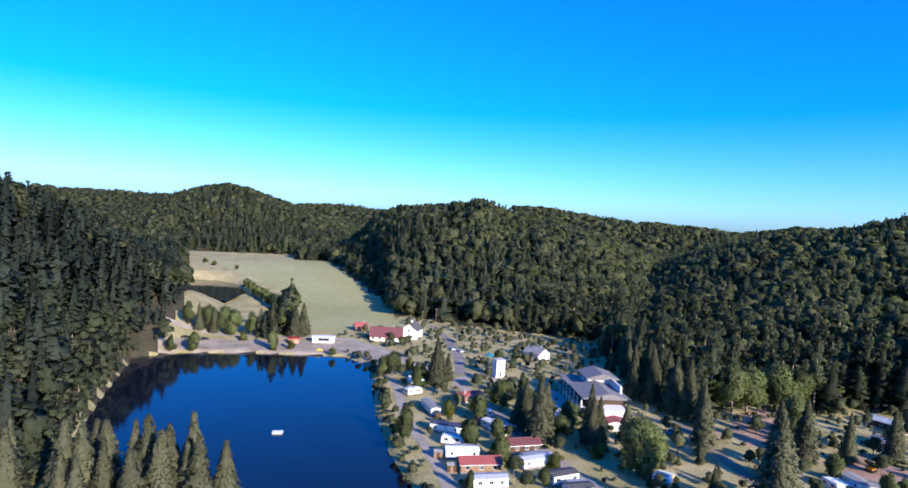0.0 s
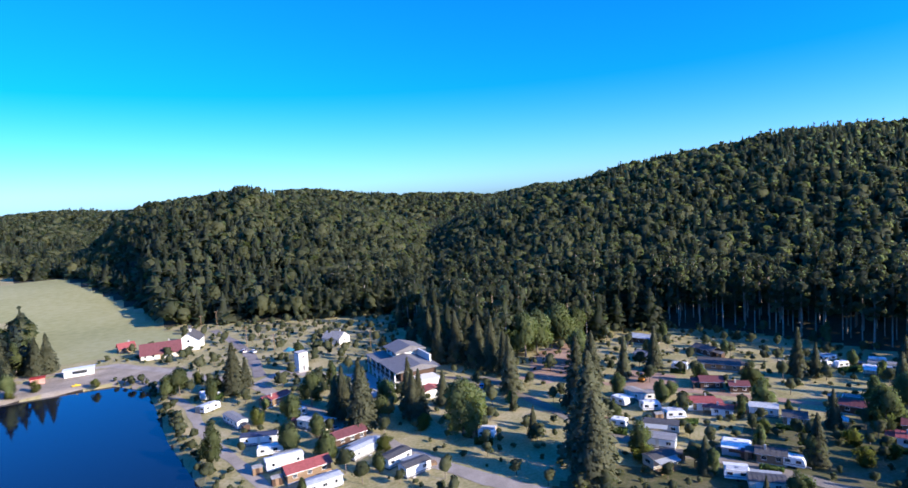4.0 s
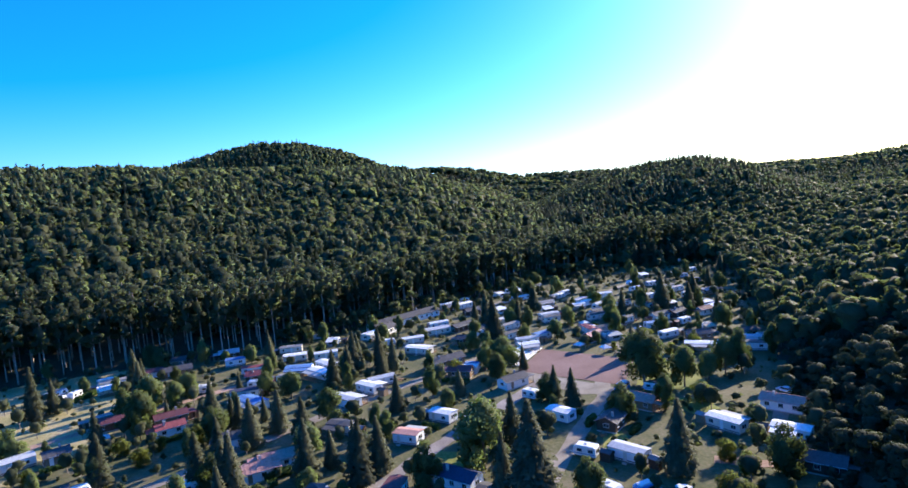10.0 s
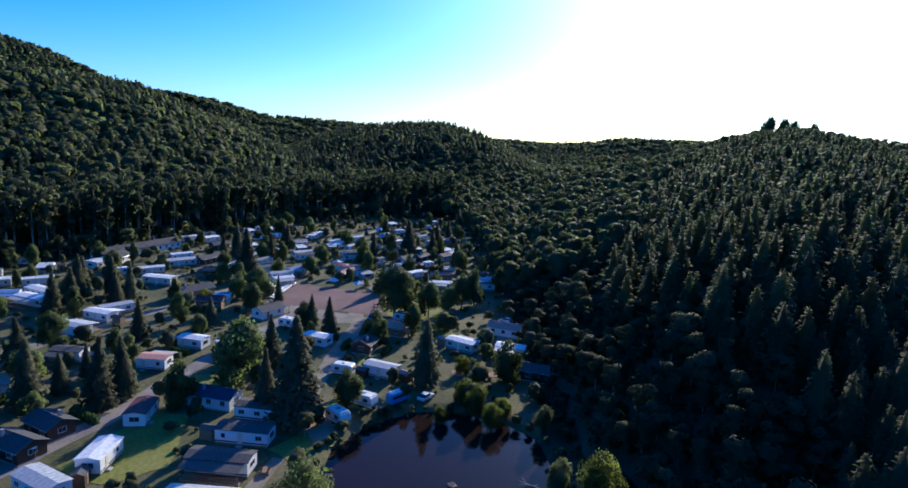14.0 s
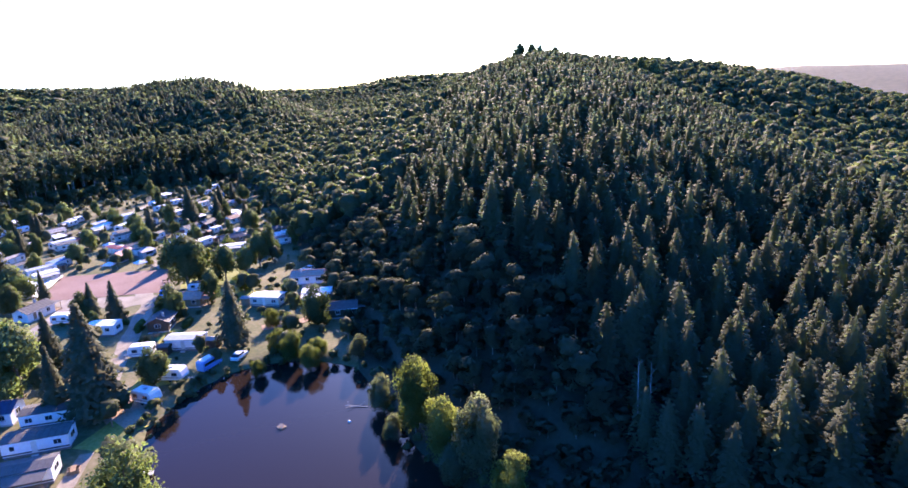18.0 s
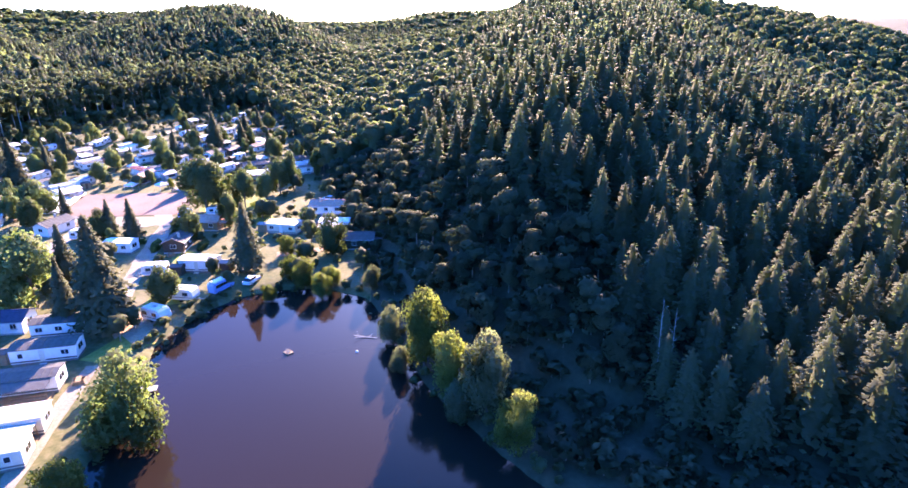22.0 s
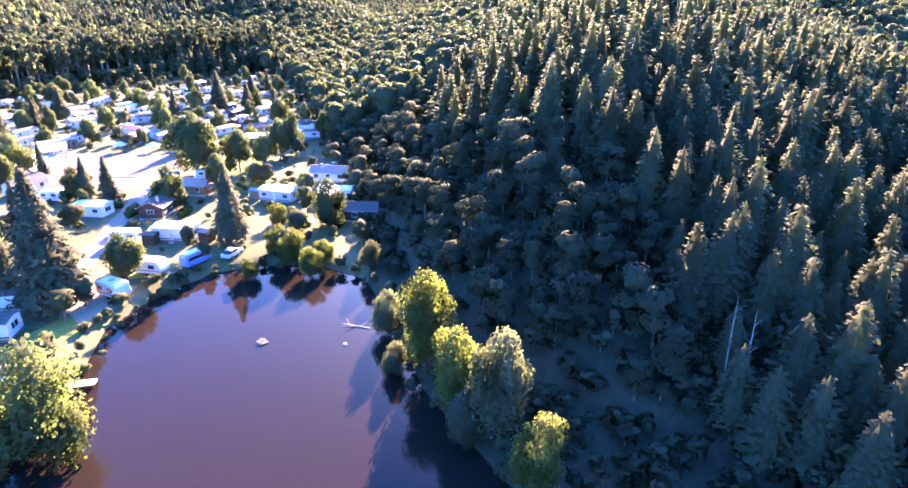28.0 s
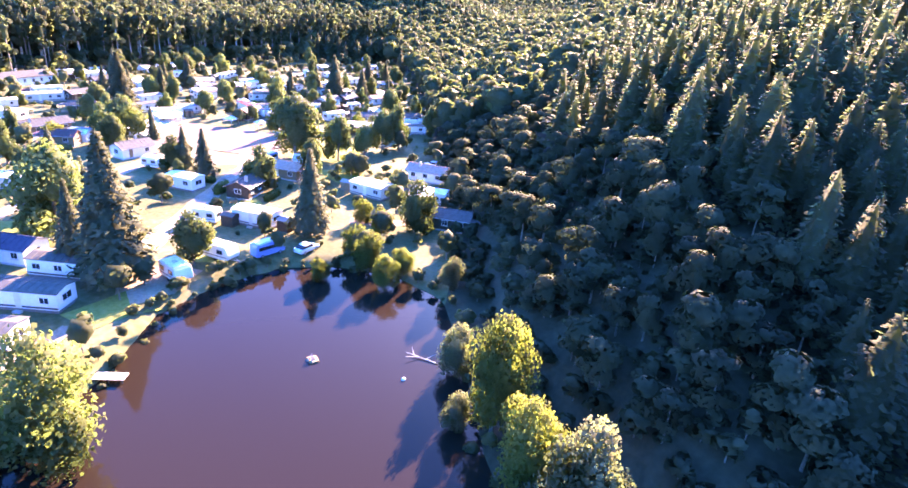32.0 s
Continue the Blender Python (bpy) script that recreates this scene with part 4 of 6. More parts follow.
CONIFERS = []
CONIFERS += [(5, 212, 21), (9, 217, 13), (33, 166, 15), (42, 165, 17), (38, 169, 13), (54, 152, 17), (85, 249, 12), (77, 93, 24), (94, 166, 14), (56, 152, 17), (158, 167, 13), (179, 122, 19), (204, 103, 16), (151, 59, 16), (119, 52, 14), (126, 76, 14)]
CONIFERS += [(180, 31, 14), (147, 41, 13), (102, 85, 10), (82, 129, 7), (119, 47, 17), (139, 46, 14), (237, -26, 19), (244, -120, 16), (240, -40, 13), (267, -53, 13), (213, -114, 13), (246, -106, 18), (251, -100, 12), (238, -68, 8)]
CONIFERS += [(199, 17, 15), (188, 27, 13), (100, 41, 14), (-78, 92, 24), (-74, 86, 25), (-69, 94, 23), (-65, 88, 26), (-60, 95, 24), (-56, 87, 23), (-51, 94, 26)]
CONIFERS += [(-46, 88, 25), (-42, 95, 27), (-38, 88, 24), (-82, 86, 22), (-62, 83, 22), (-48, 82, 23), (-35, 94, 21)]
CONIFERS += [(-64, 98, 23), (-50, 101, 22), (-58, 81, 21), (-46, 92, 24), (-73, 286, 19), (-69, 288, 20), (-84, 284, 20), (-90, 282, 17), (-76, 291, 16), (-120, 277, 16), (-113, 279, 15)]
BROADLEAVES = []
BROADLEAVES += [(168, 90, 11), (227, 87, 11), (86, 150, 5), (177, 79, 9), (100, 64, 5), (230, -59, 9), (178, -24, 12), (212, -49, 8), (186, 78, 9), (176, 86, 12), (174, 43, 9)]
BROADLEAVES += [(202, -110, 10), (-3, 150, 12), (-14, 223, 11), (-18, 222, 9), (-8, 234, 7)]
BROADLEAVES += [(32, 242, 9), (50, 169, 9), (-118, 243, 8), (-109, 247, 9), (-76, 257, 10), (-68, 261, 6), (-46, 254, 5), (10, 175, 7)]
BROADLEAVES += [(-126, 278, 13), (-117, 281, 14), (-109, 283, 15), (-104, 282, 14), (-95, 283, 13), (-87, 288, 15), (-82, 292, 15), (-151, 434, 8), (-143, 420, 9), (-136, 406, 10), (-130, 398, 10), (-124, 389, 10), (-118, 380, 11), (-112, 372, 10), (-107, 365, 11), (-102, 358, 10), (-98, 353, 11), (-95, 350, 10), (-92, 340, 12), (-90, 328, 12), (-86, 316, 13), (-88, 302, 13), (-227, 535, 6), (-213, 522, 6), (-188, 512, 5), (-119, 245, 6), (-110, 249, 6), (-75, 256, 5), (-95, 272, 6), (-98, 574, 13), (-102, 584, 14), (-92, 590, 15), (-90, 578, 12)]
CONIFERS += [(81, 241, 9), (88, 233, 20), (82, 205, 24), (89, 202, 24), (93, 191, 23), (95, 183, 24), (97, 209, 21), (97, 176, 20), (146, 153, 18), (126, 165, 14), (191, 94, 15), (153, 53, 11), (232, 63, 12), (201, 25, 14), (185, 16, 12), (191, 12, 14)]
CONIFERS += [(208, 190, 11), (184, 119, 13), (184, 92, 16), (163, 63, 13), (157, 56, 9), (157, 47, 8), (106, 42, 17), (213, 58, 13), (196, 26, 16), (186, 62, 8), (102, 69, 7), (95, 117, 7), (211, -26, 21), (177, -30, 10)]
CONIFERS += [(235, -113, 14), (251, -108, 17), (178, -66, 12), (238, -85, 13), (263, -104, 11), (277, -54, 12), (263, -44, 11), (211, 18, 12), (208, -130, 7), (281, -146, 12), (310, -168, 15), (332, -108, 9), (340, -14, 16)]
CONIFERS += [(249, -148, 10), (254, -23, 11), (256, -31, 10), (184, -71, 11)]
BROADLEAVES += [(28, 182, 12), (36, 174, 12), (38, 199, 10), (123, 197, 19), (138, 203, 19), (147, 204, 16), (116, 194, 19), (128, 174, 14), (157, 80, 13), (143, 79, 6), (144, 70, 5), (145, 61, 7), (180, -8, 7), (223, 143, 10), (232, 109, 10)]
BROADLEAVES += [(99, 136, 5), (94, 97, 6), (74, 148, 6), (45, 157, 8), (54, 143, 6), (263, 59, 10), (136, 60, 8), (135, 71, 6), (132, 95, 5), (229, -42, 11), (182, 0, 9), (193, -77, 7), (206, -17, 8), (246, 11, 9)]
BROADLEAVES += [(182, -89, 6), (178, -79, 5), (165, -96, 7), (247, -81, 7), (301, -86, 9), (305, -73, 10), (376, -186, 15), (327, -123, 12), (384, -168, 11), (343, -72, 10), (189, -64, 4), (220, -67, 4), (195, -21, 10)]
BROADLEAVES += [(210, -71, 6)]
CONIFERS += [(-62, 90, 25), (-55, 96, 24), (-43, 97, 23), (-41, 90, 22), (-49, 84, 22), (-36, 97, 20)]
CYPRESSES = []
CYPRESSES += [(83, 143, 7), (78, 122, 9), (149, 88, 12), (166, 77, 7)]
CONIFERS += [(94, -16, 23), (99, -11, 15), (101, -46, 17), (148, -33, 11), (141, -36, 12), (123, -17, 14), (118, 29, 15), (117, 13, 14), (122, 24, 10), (122, -13, 12), (104, 40, 19), (113, 17, 16), (129, 20, 9), (152, 10, 12), (160, -8, 9), (139, 33, 13)]
CONIFERS += [(35, 163, 19), (38, 152, 23), (66, 159, 13), (90, 157, 22), (100, 133, 25), (83, 103, 30), (119, 153, 20), (131, 151, 17), (55, 160, 19)]
BROADLEAVES += [(113, -9, 16), (150, -59, 17), (147, -69, 12), (149, -77, 9), (155, -90, 13), (160, 0, 10), (135, -68, 7), (104, -57, 6), (98, -58, 6), (90, -50, 7), (129, -10, 8), (150, 28, 10), (128, 30, 9), (62, 133, 17), (66, 137, 14), (40, 135, 6), (139, 15, 8), (153, -84, 12)]
# Trees on the pond's edge: place, height, breadth, look.
SHORE = [(55, -48, 7.5, .9, "grey"), (44, -45, 14.5, .66, "yellow"), (36, -43, 11, .85, "yellow"), (29.5, -43, 13, .8, "grey"), (32, -40, 7, 1.0, "grey"), (22, -40, 9, .85, "yellow"),
         (47, -43, 5, 1.0, "grey"), (85, -42, 4, 1.2, "yellow"), (85, -50, 7.5, .9, "yellow"), (79, -50, 6, 1.0, "yellow"), (81, -54, 5, 1.1, "yellow"), (73, -58, 5.5, 1.0, "grey"),
         (58.5, -8, 14.5, .95, "green"), (63, -8, 10, 1.0, "green"), (66, -8, 6, 1.0, "yellow"), (53, 1, 7, 1.1, "yellow")]
ROWS = {
    "lakeside row": [
        (9.8, 159.3, 10.1, 3.6, -16, "mh", "navy"), (11.8, 149.7, 7.0, 3.0, -5, "cv", "white"), (14.4, 140.2, 9.4, 3.4, 6, "mh", "white"),
        (19.0, 132.4, 11.1, 5.0, 11, "ch", "red"), (21.2, 122.6, 9.2, 3.6, 13, "mh", "pale"), (17.1, 191.8, 9.7, 4.0, 30, "ch", "red"),
        (22.3, 174.5, 5.9, 2.4, 19, "cv", "white"), (25.7, 161.1, 10.7, 3.6, -51, "mh", "pale"), (3.9, 178.8, 11.0, 3.4, -69, "mh", "grey"),
        (-3.4, 197.4, 6.6, 2.4, 38, "cv", "white"), (-4.5, 211.7, 5.0, 2.4, 54, "cv", "blue"), (31.2, 146.5, 12.0, 5.0, 17, "ch", "maroon"),
        (34.8, 136.1, 10.0, 3.6, 27, "mh", "pale"), (40.4, 126.4, 7.9, 3.8, 26, "mh", "slate"), (43.1, 118.9, 7.2, 3.6, 16, "mh", "slate"),
        (67.1, 128.1, 4.6, 2.8, -39, "cv", "pale"),
    ],
    "upper rows": [
        (169.3, 186.0, 11.4, 5.0, -64, "ch", "pale"), (176.5, 158.7, 9.4, 4.5, -87, "ch", "slate"), (166.0, 142.3, 13.5, 5.5, -50, "ch", "slate"),
        (148.2, 129.0, 6.8, 5.0, -33, "ch", "maroon"), (152.0, 121.3, 5.5, 4.0, -35, "ch", "maroon"), (121.2, 132.5, 7.2, 4.0, -82, "mh", "grey"),
        (124.8, 128.9, 7.2, 3.4, -21, "mh", "grey"), (131.3, 116.2, 7.5, 4.6, -35, "ch", "red"), (132.3, 109.1, 5.5, 3.0, -50, "ch", "red"),
        (142.3, 103.8, 7.3, 4.4, -49, "mh", "pale"), (143.7, 95.2, 5.5, 4.2, -51, "ch", "slate"), (110.1, 108.6, 8.8, 4.0, -45, "mh", "slate"),
        (117.2, 90.6, 7.0, 3.4, -50, "cv", "white"), (119.2, 82.3, 6.1, 4.0, -49, "ch", "slate"), (121.5, 77.9, 4.6, 3.0, -60, "cv", "white"),
        (96.0, 93.3, 7.2, 3.8, 0, "mh", "slate"), (102.1, 116.6, 4.8, 2.8, -54, "cv", "white"), (107.2, 73.3, 7.2, 4.0, -42, "mh", "slate"),
    ],
    "middle rows": [
        (110.6, 60.8, 7.2, 6.0, -51, "mh", "slate"), (111.0, 56.4, 7.2, 4.5, -72, "mh", "slate"), (105.0, 63.7, 4.6, 2.4, -8, "cv", "white"),
        (198.0, 59.0, 7.4, 5.0, -85, "ch", "red"), (141.6, 50.7, 7.1, 5.0, -75, "ch", "slate"), (121.1, 40.4, 5.8, 5.0, -69, "ch", "salmon"),
        (154.5, 71.7, 7.1, 4.0, -59, "ch", "red"), (163.5, 75.0, 8.3, 4.0, -60, "ch", "maroon"), (194.6, 123.3, 4.6, 2.4, -8, "cv", "white"),
        (199.2, 120.8, 4.6, 2.4, -12, "cv", "white"), (201.9, 110.3, 7.9, 3.4, -57, "mh", "white"), (216.8, 101.6, 5.5, 4.0, -72, "ch", "maroon"),
        (216.4, 93.0, 9.3, 5.0, -67, "ch", "slate"), (222.4, 73.6, 7.2, 4.6, -76, "mh", "blue"), (219.0, 50.1, 8.7, 4.0, -85, "mh", "white"),
        (201.0, 45.5, 9.2, 4.2, 84, "mh", "blue"), (202.0, 35.5, 11.0, 4.0, 38, "mh", "white"),
    ],
    "wood edge row": [
        (242.6, 22.8, 7.2, 6.0, -39, "mh", "white"), (250.5, 17.3, 10.7, 6.5, -32, "ch", "slate"), (285.9, -13.5, 5.7, 4.0, -73, "ch", "grey"),
        (290.0, -21.3, 8.1, 4.4, -57, "mh", "white"), (210.7, 3.0, 10.2, 4.2, 54, "mh", "white"), (239.0, -5.1, 11.0, 5.0, -73, "mh", "pale"),
        (242.2, -16.4, 12.0, 4.0, -50, "ch", "slate"), (218.7, -15.4, 6.8, 4.0, 80, "ch", "slate"), (191.1, -5.3, 13.4, 5.0, -61, "ch", "slate"),
        (169.4, 53.8, 11.0, 5.0, 45, "mh", "blue"),
    ],
    "court side": [
        (199.4, -36.2, 7.2, 4.0, -80, "mh", "white"), (213.0, -44.2, 7.2, 3.6, -59, "mh", "blue"), (218.1, -32.1, 8.2, 3.6, -62, "mh", "slate"),
        (244.2, -32.8, 7.4, 3.4, -56, "mh", "white"), (270.9, -35.5, 7.0, 3.4, -60, "cv", "white"), (295.8, -53.4, 7.0, 3.4, -54, "cv", "white"),
        (261.5, -57.0, 5.4, 3.0, -77, "cv", "white"), (239.6, -54.3, 7.2, 3.0, -81, "mh", "slate"), (260.1, -71.6, 7.2, 3.0, -84, "mh", "white"),
    ],
    "far field": [
        (265.3, -76.9, 7.2, 3.0, -54, "mh", "white"), (242.9, -76.0, 7.6, 3.4, -70, "mh", "slate"), (203.9, -61.3, 8.1, 3.6, -52, "ch", "salmon"),
        (203.9, -67.6, 6.2, 3.4, -74, "cv", "slate"), (213.0, -69.3, 7.2, 3.4, -84, "mh", "slate"), (248.1, -98.6, 7.3, 3.4, 31, "mh", "slate"),
        (266.5, -109.0, 7.0, 3.0, -61, "cv", "white"), (299.3, -124.1, 6.5, 3.0, -77, "cv", "white"), (248.1, -110.0, 4.6, 3.0, -75, "cv", "slate"),
        (261.7, -126.7, 7.2, 3.2, -79, "mh", "white"), (225.6, -115.0, 6.4, 4.0, -68, "ch", "maroon"), (211.2, -87.8, 7.2, 3.4, -88, "mh", "blue"),
        (178.0, -88.9, 8.6, 4.0, 61, "mh", "white"), (191.1, -95.4, 8.4, 4.0, 81, "ch", "slate"), (172.5, -104.6, 7.2, 3.6, 66, "mh", "slate"),
        (187.6, -110.8, 6.4, 3.4, -83, "ch", "slate"), (196.6, -86.8, 7.2, 3.0, -69, "mh", "white"),
    ],
    "far field two": [
        (293.4, -44.6, 7.0, 3.2, -41, "cv", "white"), (321.1, -63.8, 8.7, 3.2, -49, "mh", "slate"), (320.9, -51.6, 8.6, 3.2, -48, "mh", "white"),
        (290.7, -71.3, 7.0, 3.0, -50, "cv", "white"), (279.9, -91.1, 7.2, 3.2, -79, "mh", "white"), (256.7, -91.9, 7.2, 3.2, -81, "mh", "slate"),
        (323.1, -147.8, 6.3, 3.2, -70, "cv", "white"), (329.8, -130.2, 6.7, 3.2, -71, "cv", "white"), (284.5, -125.6, 7.2, 3.2, -76, "mh", "slate"),
        (202.1, -103.6, 4.6, 3.2, -85, "cv", "grey"), (213.6, -100.9, 5.4, 3.2, -65, "cv", "white"), (224.0, -81.0, 7.2, 3.2, -63, "mh", "slate"),
    ],
    "inner rows": [
        (193.2, 36.5, 11.0, 4.4, 43, "mh", "white"),
    ],
    "camp lanes": [
        (314.0, -41.9, 5.6, 2.4, -53, "cv", "grey"), (316.2, -55.7, 8.6, 3.3, -44, "mh", "white"), (273.5, -59.6, 8.6, 3.3, -76, "mh", "grey"),
        (297.4, -76.3, 5.6, 2.4, -52, "cv", "white"), (271.6, -76.3, 8.6, 3.3, -52, "mh", "pale"), (256.8, -81.6, 8.6, 3.3, -57, "mh", "pale"),
        (235.9, -73.3, 8.6, 3.3, -74, "mh", "slate"), (214.1, -62.9, 8.6, 3.3, 8, "mh", "red"), (333.2, -66.5, 5.6, 2.4, -55, "cv", "white"),
        (254.1, -45.7, 5.6, 2.4, -78, "cv", "white"), (246.1, -54.8, 8.6, 3.3, -76, "mh", "pale"), (307.5, -115.7, 5.6, 2.4, -78, "cv", "white"),
        (289.4, -111.9, 5.6, 2.4, -74, "cv", "pale"), (224.1, -95.2, 7.4, 4.4, -69, "ch", "slate"), (277.7, -126.6, 8.6, 3.3, -70, "mh", "grey"),
        (315.2, -148.8, 5.6, 2.4, -73, "cv", "grey"), (296.2, -146.6, 5.6, 2.4, -71, "cv", "pale"), (332.0, -162.3, 5.6, 2.4, -67, "cv", "white"),
        (265.6, -137.8, 8.6, 3.3, -82, "mh", "grey"), (243.0, -123.4, 5.6, 2.4, -81, "cv", "grey"), (231.1, -122.1, 8.6, 3.3, -62, "mh", "white"),
        (226.6, -103.7, 7.4, 4.4, -63, "ch", "slate"), (175.4, -96.6, 7.4, 4.4, 146, "ch", "slate"), (179.3, -107.7, 8.6, 3.3, 60, "mh", "pale"),
        (180.7, -113.4, 5.6, 2.4, 62, "cv", "grey"), (271.9, -116.6, 5.6, 2.4, -65, "cv", "pale"), (366.5, -172.8, 5.6, 2.4, -67, "cv", "grey"),
        (227.0, 5.3, 8.6, 3.3, -76, "mh", "white"), (231.6, -21.9, 7.4, 4.4, -47, "ch", "slate"), (233.8, -35.3, 8.6, 3.3, -56, "mh", "grey"),
        (207.7, -37.3, 8.6, 3.3, -83, "mh", "pale"), (293.6, -13.0, 8.6, 3.3, -72, "mh", "white"), (298.5, -16.4, 5.6, 2.4, -72, "cv", "white"),
        (305.4, -22.7, 5.6, 2.4, -66, "cv", "grey"), (271.6, -23.3, 7.4, 4.4, -64, "ch", "slate"), (251.1, -6.2, 8.6, 3.3, -71, "mh", "white"),
        (228.4, 15.0, 5.6, 2.4, -79, "cv", "white"), (177.8, 15.6, 8.6, 3.3, -67, "mh", "pale"), (177.8, -9.8, 7.4, 4.4, 67, "ch", "maroon"),
        (183.2, -13.9, 5.6, 2.4, 70, "cv", "blue"), (152.0, 164.7, 7.4, 4.4, -82, "ch", "grey"), (154.0, 148.8, 5.6, 2.4, -51, "cv", "pale"),
        (118.2, 122.2, 5.6, 2.4, -25, "cv", "white"), (113.5, 130.5, 5.6, 2.4, -78, "cv", "white"), (119.4, 113.7, 5.6, 2.4, -23, "cv", "pale"),
        (102.7, 101.6, 8.6, 3.3, -50, "mh", "grey"), (105.7, 79.7, 5.6, 2.4, -43, "cv", "pale"), (212.7, 117.1, 5.6, 2.4, -56, "cv", "white"),
        (203.5, 128.5, 5.6, 2.4, -16, "cv", "grey"), (208.4, 112.5, 8.6, 3.3, -60, "mh", "grey"), (231.2, 99.3, 7.4, 4.4, -78, "ch", "slate"),
        (235.1, 79.8, 7.4, 4.4, -73, "ch", "pale"), (207.6, 62.6, 8.6, 3.3, -89, "mh", "red"), (233.0, 54.5, 8.6, 3.3, -87, "mh", "grey"),
        (218.0, 38.5, 8.6, 3.3, -79, "mh", "white"), (192.4, 48.6, 5.6, 2.4, 84, "cv", "grey"), (189.4, 57.5, 5.6, 2.4, -88, "cv", "white"),
        (179.9, 58.6, 8.6, 3.3, -83, "mh", "navy"), (164.2, 92.2, 7.4, 4.4, -64, "ch", "maroon"), (169.7, 97.0, 5.6, 2.4, -58, "cv", "grey"),
        (118.0, 52.0, 5.6, 2.4, -72, "cv", "white"), (189.7, 75.4, 5.6, 2.4, -84, "cv", "pale"), (252.9, 47.7, 5.6, 2.4, -93, "cv", "grey"),
        (241.1, 38.7, 5.6, 2.4, -95, "cv", "white"),
    ],
    "pond side": [
        (109, -39, 7.8, 3.8, 40, "mh", "pale"), (113, -31, 5.2, 2.5, 50, "cv", "white"), (126, -41, 6.5, 4.6, -40, "ch", "slate"),
        (136, -53, 6.8, 4.6, 40, "ch", "salmon"), (146, -60, 5.5, 2.5, 45, "cv", "slate"), (118, -65, 8.1, 3.8, 30, "mh", "white"),
        (125, -83, 9, 4.6, 42, "ch", "salmon"), (110, -75, 7.5, 3.8, 45, "mh", "white"), (96, -71, 9, 4.6, 45, "ch", "slate"),
        (96, -30, 5.4, 2.5, 35, "cv", "white"), (91, -23, 4.9, 2.5, 20, "cv", "white"), (98, -10, 8.7, 3.8, 55, "mh", "slate"),
        (90, -6, 9.4, 3.8, 57, "mh", "slate"), (82, -1, 10.2, 3.8, 58, "mh", "slate"), (72, 3, 10.0, 3.8, 60, "mh", "pale"),
        (66, 6, 9.1, 3.8, 62, "mh", "white"), (107, -3, 9, 4.6, 50, "ch", "navy"), (136, -10, 6.5, 3.8, 48, "mh", "white"),
        (134, -31, 6.5, 3.8, 40, "mh", "white"), (151, -27, 4.7, 2.5, 45, "cv", "white"),
    ],
    "lane side": [
        (163, -24, 8.2, 4.6, -60, "ch", "slate"), (105, 10, 6.9, 3.8, -20, "mh", "maroon"), (91, 16, 7.1, 3.8, -25, "mh", "white"),
        (85, 23, 8.3, 3.8, 35, "mh", "pale"), (99, 28, 8.1, 4.6, 40, "ch", "slate"), (105, 24, 7.0, 4.6, 35, "ch", "slate"),
        (131, 7, 6.5, 3.8, 60, "mh", "salmon"), (142, -2, 6.5, 3.8, 50, "mh", "white"), (162, 25, 9.5, 3.8, 45, "mh", "pale"),
        (172, 19, 8.2, 3.8, 45, "mh", "white"), (142, 24, 7.0, 3.8, 60, "mh", "slate"), (126, 37, 7.5, 4.6, -70, "ch", "salmon"),
    ],
}


def build_units():
    rng = np.random.default_rng(11)
    make = {"mh": mobile_home, "cv": caravan, "ch": chalet}
    for zone, rows in ROWS.items():
        for x, y, L, W, yaw, kind, roof in rows:
            z = float(ground_height(np.array([x]), np.array([y]))[0])
            make[kind](pose(x, y, z, 0, 0, yaw + (180 if rng.random() < .5 else 0)), L, W, roof, rng, "camp homes of the " + zone)


build_units()


# ---- trees of the camp and the shores ----
def leaf_parts(rng, n, lobes, tall=1.0, airy=.85, leaf=1.0):
    L = []
    for k in range(lobes):
        a = 6.283 * k / lobes + rng.uniform(-.5, .5)
        q = math.sqrt((k + .5) / lobes) * .21
        L.append((math.cos(a) * q, math.sin(a) * q, .56 + rng.uniform(-.36, .28) * tall * (1 - .4 * q / .21), rng.uniform(.11, .18)))
    L.append((0, 0, .84, .14))
    V, F = [], []
    for k in range(n):
        lx, ly, lz, lr = L[rng.integers(0, len(L))]
        d = rng.normal(size=3)
        d /= np.linalg.norm(d)
        c = np.array([lx, ly, lz]) + d * lr * rng.uniform(.35, 1.08) ** airy
        nrm = d * .8 + rng.normal(size=3) * .6
        nrm /= np.linalg.norm(nrm)
        t1 = np.cross(nrm, rng.normal(size=3))
        t1 /= np.linalg.norm(t1) + 1e-9
        t2 = np.cross(nrm, t1)
        s = rng.uniform(.018, .042) * leaf
        b = len(V)
        for j in range(5):
            q = 6.283 * j / 5
            V.append(tuple(c + (t1 * math.cos(q) + t2 * math.sin(q)) * s * rng.uniform(.6, 1.2) + nrm * s * rng.uniform(-.3, .3)))
        F += [(b, b + 1, b + 2), (b, b + 2, b + 3), (b, b + 3, b + 4)]
    return np.array(V), np.array(F), L


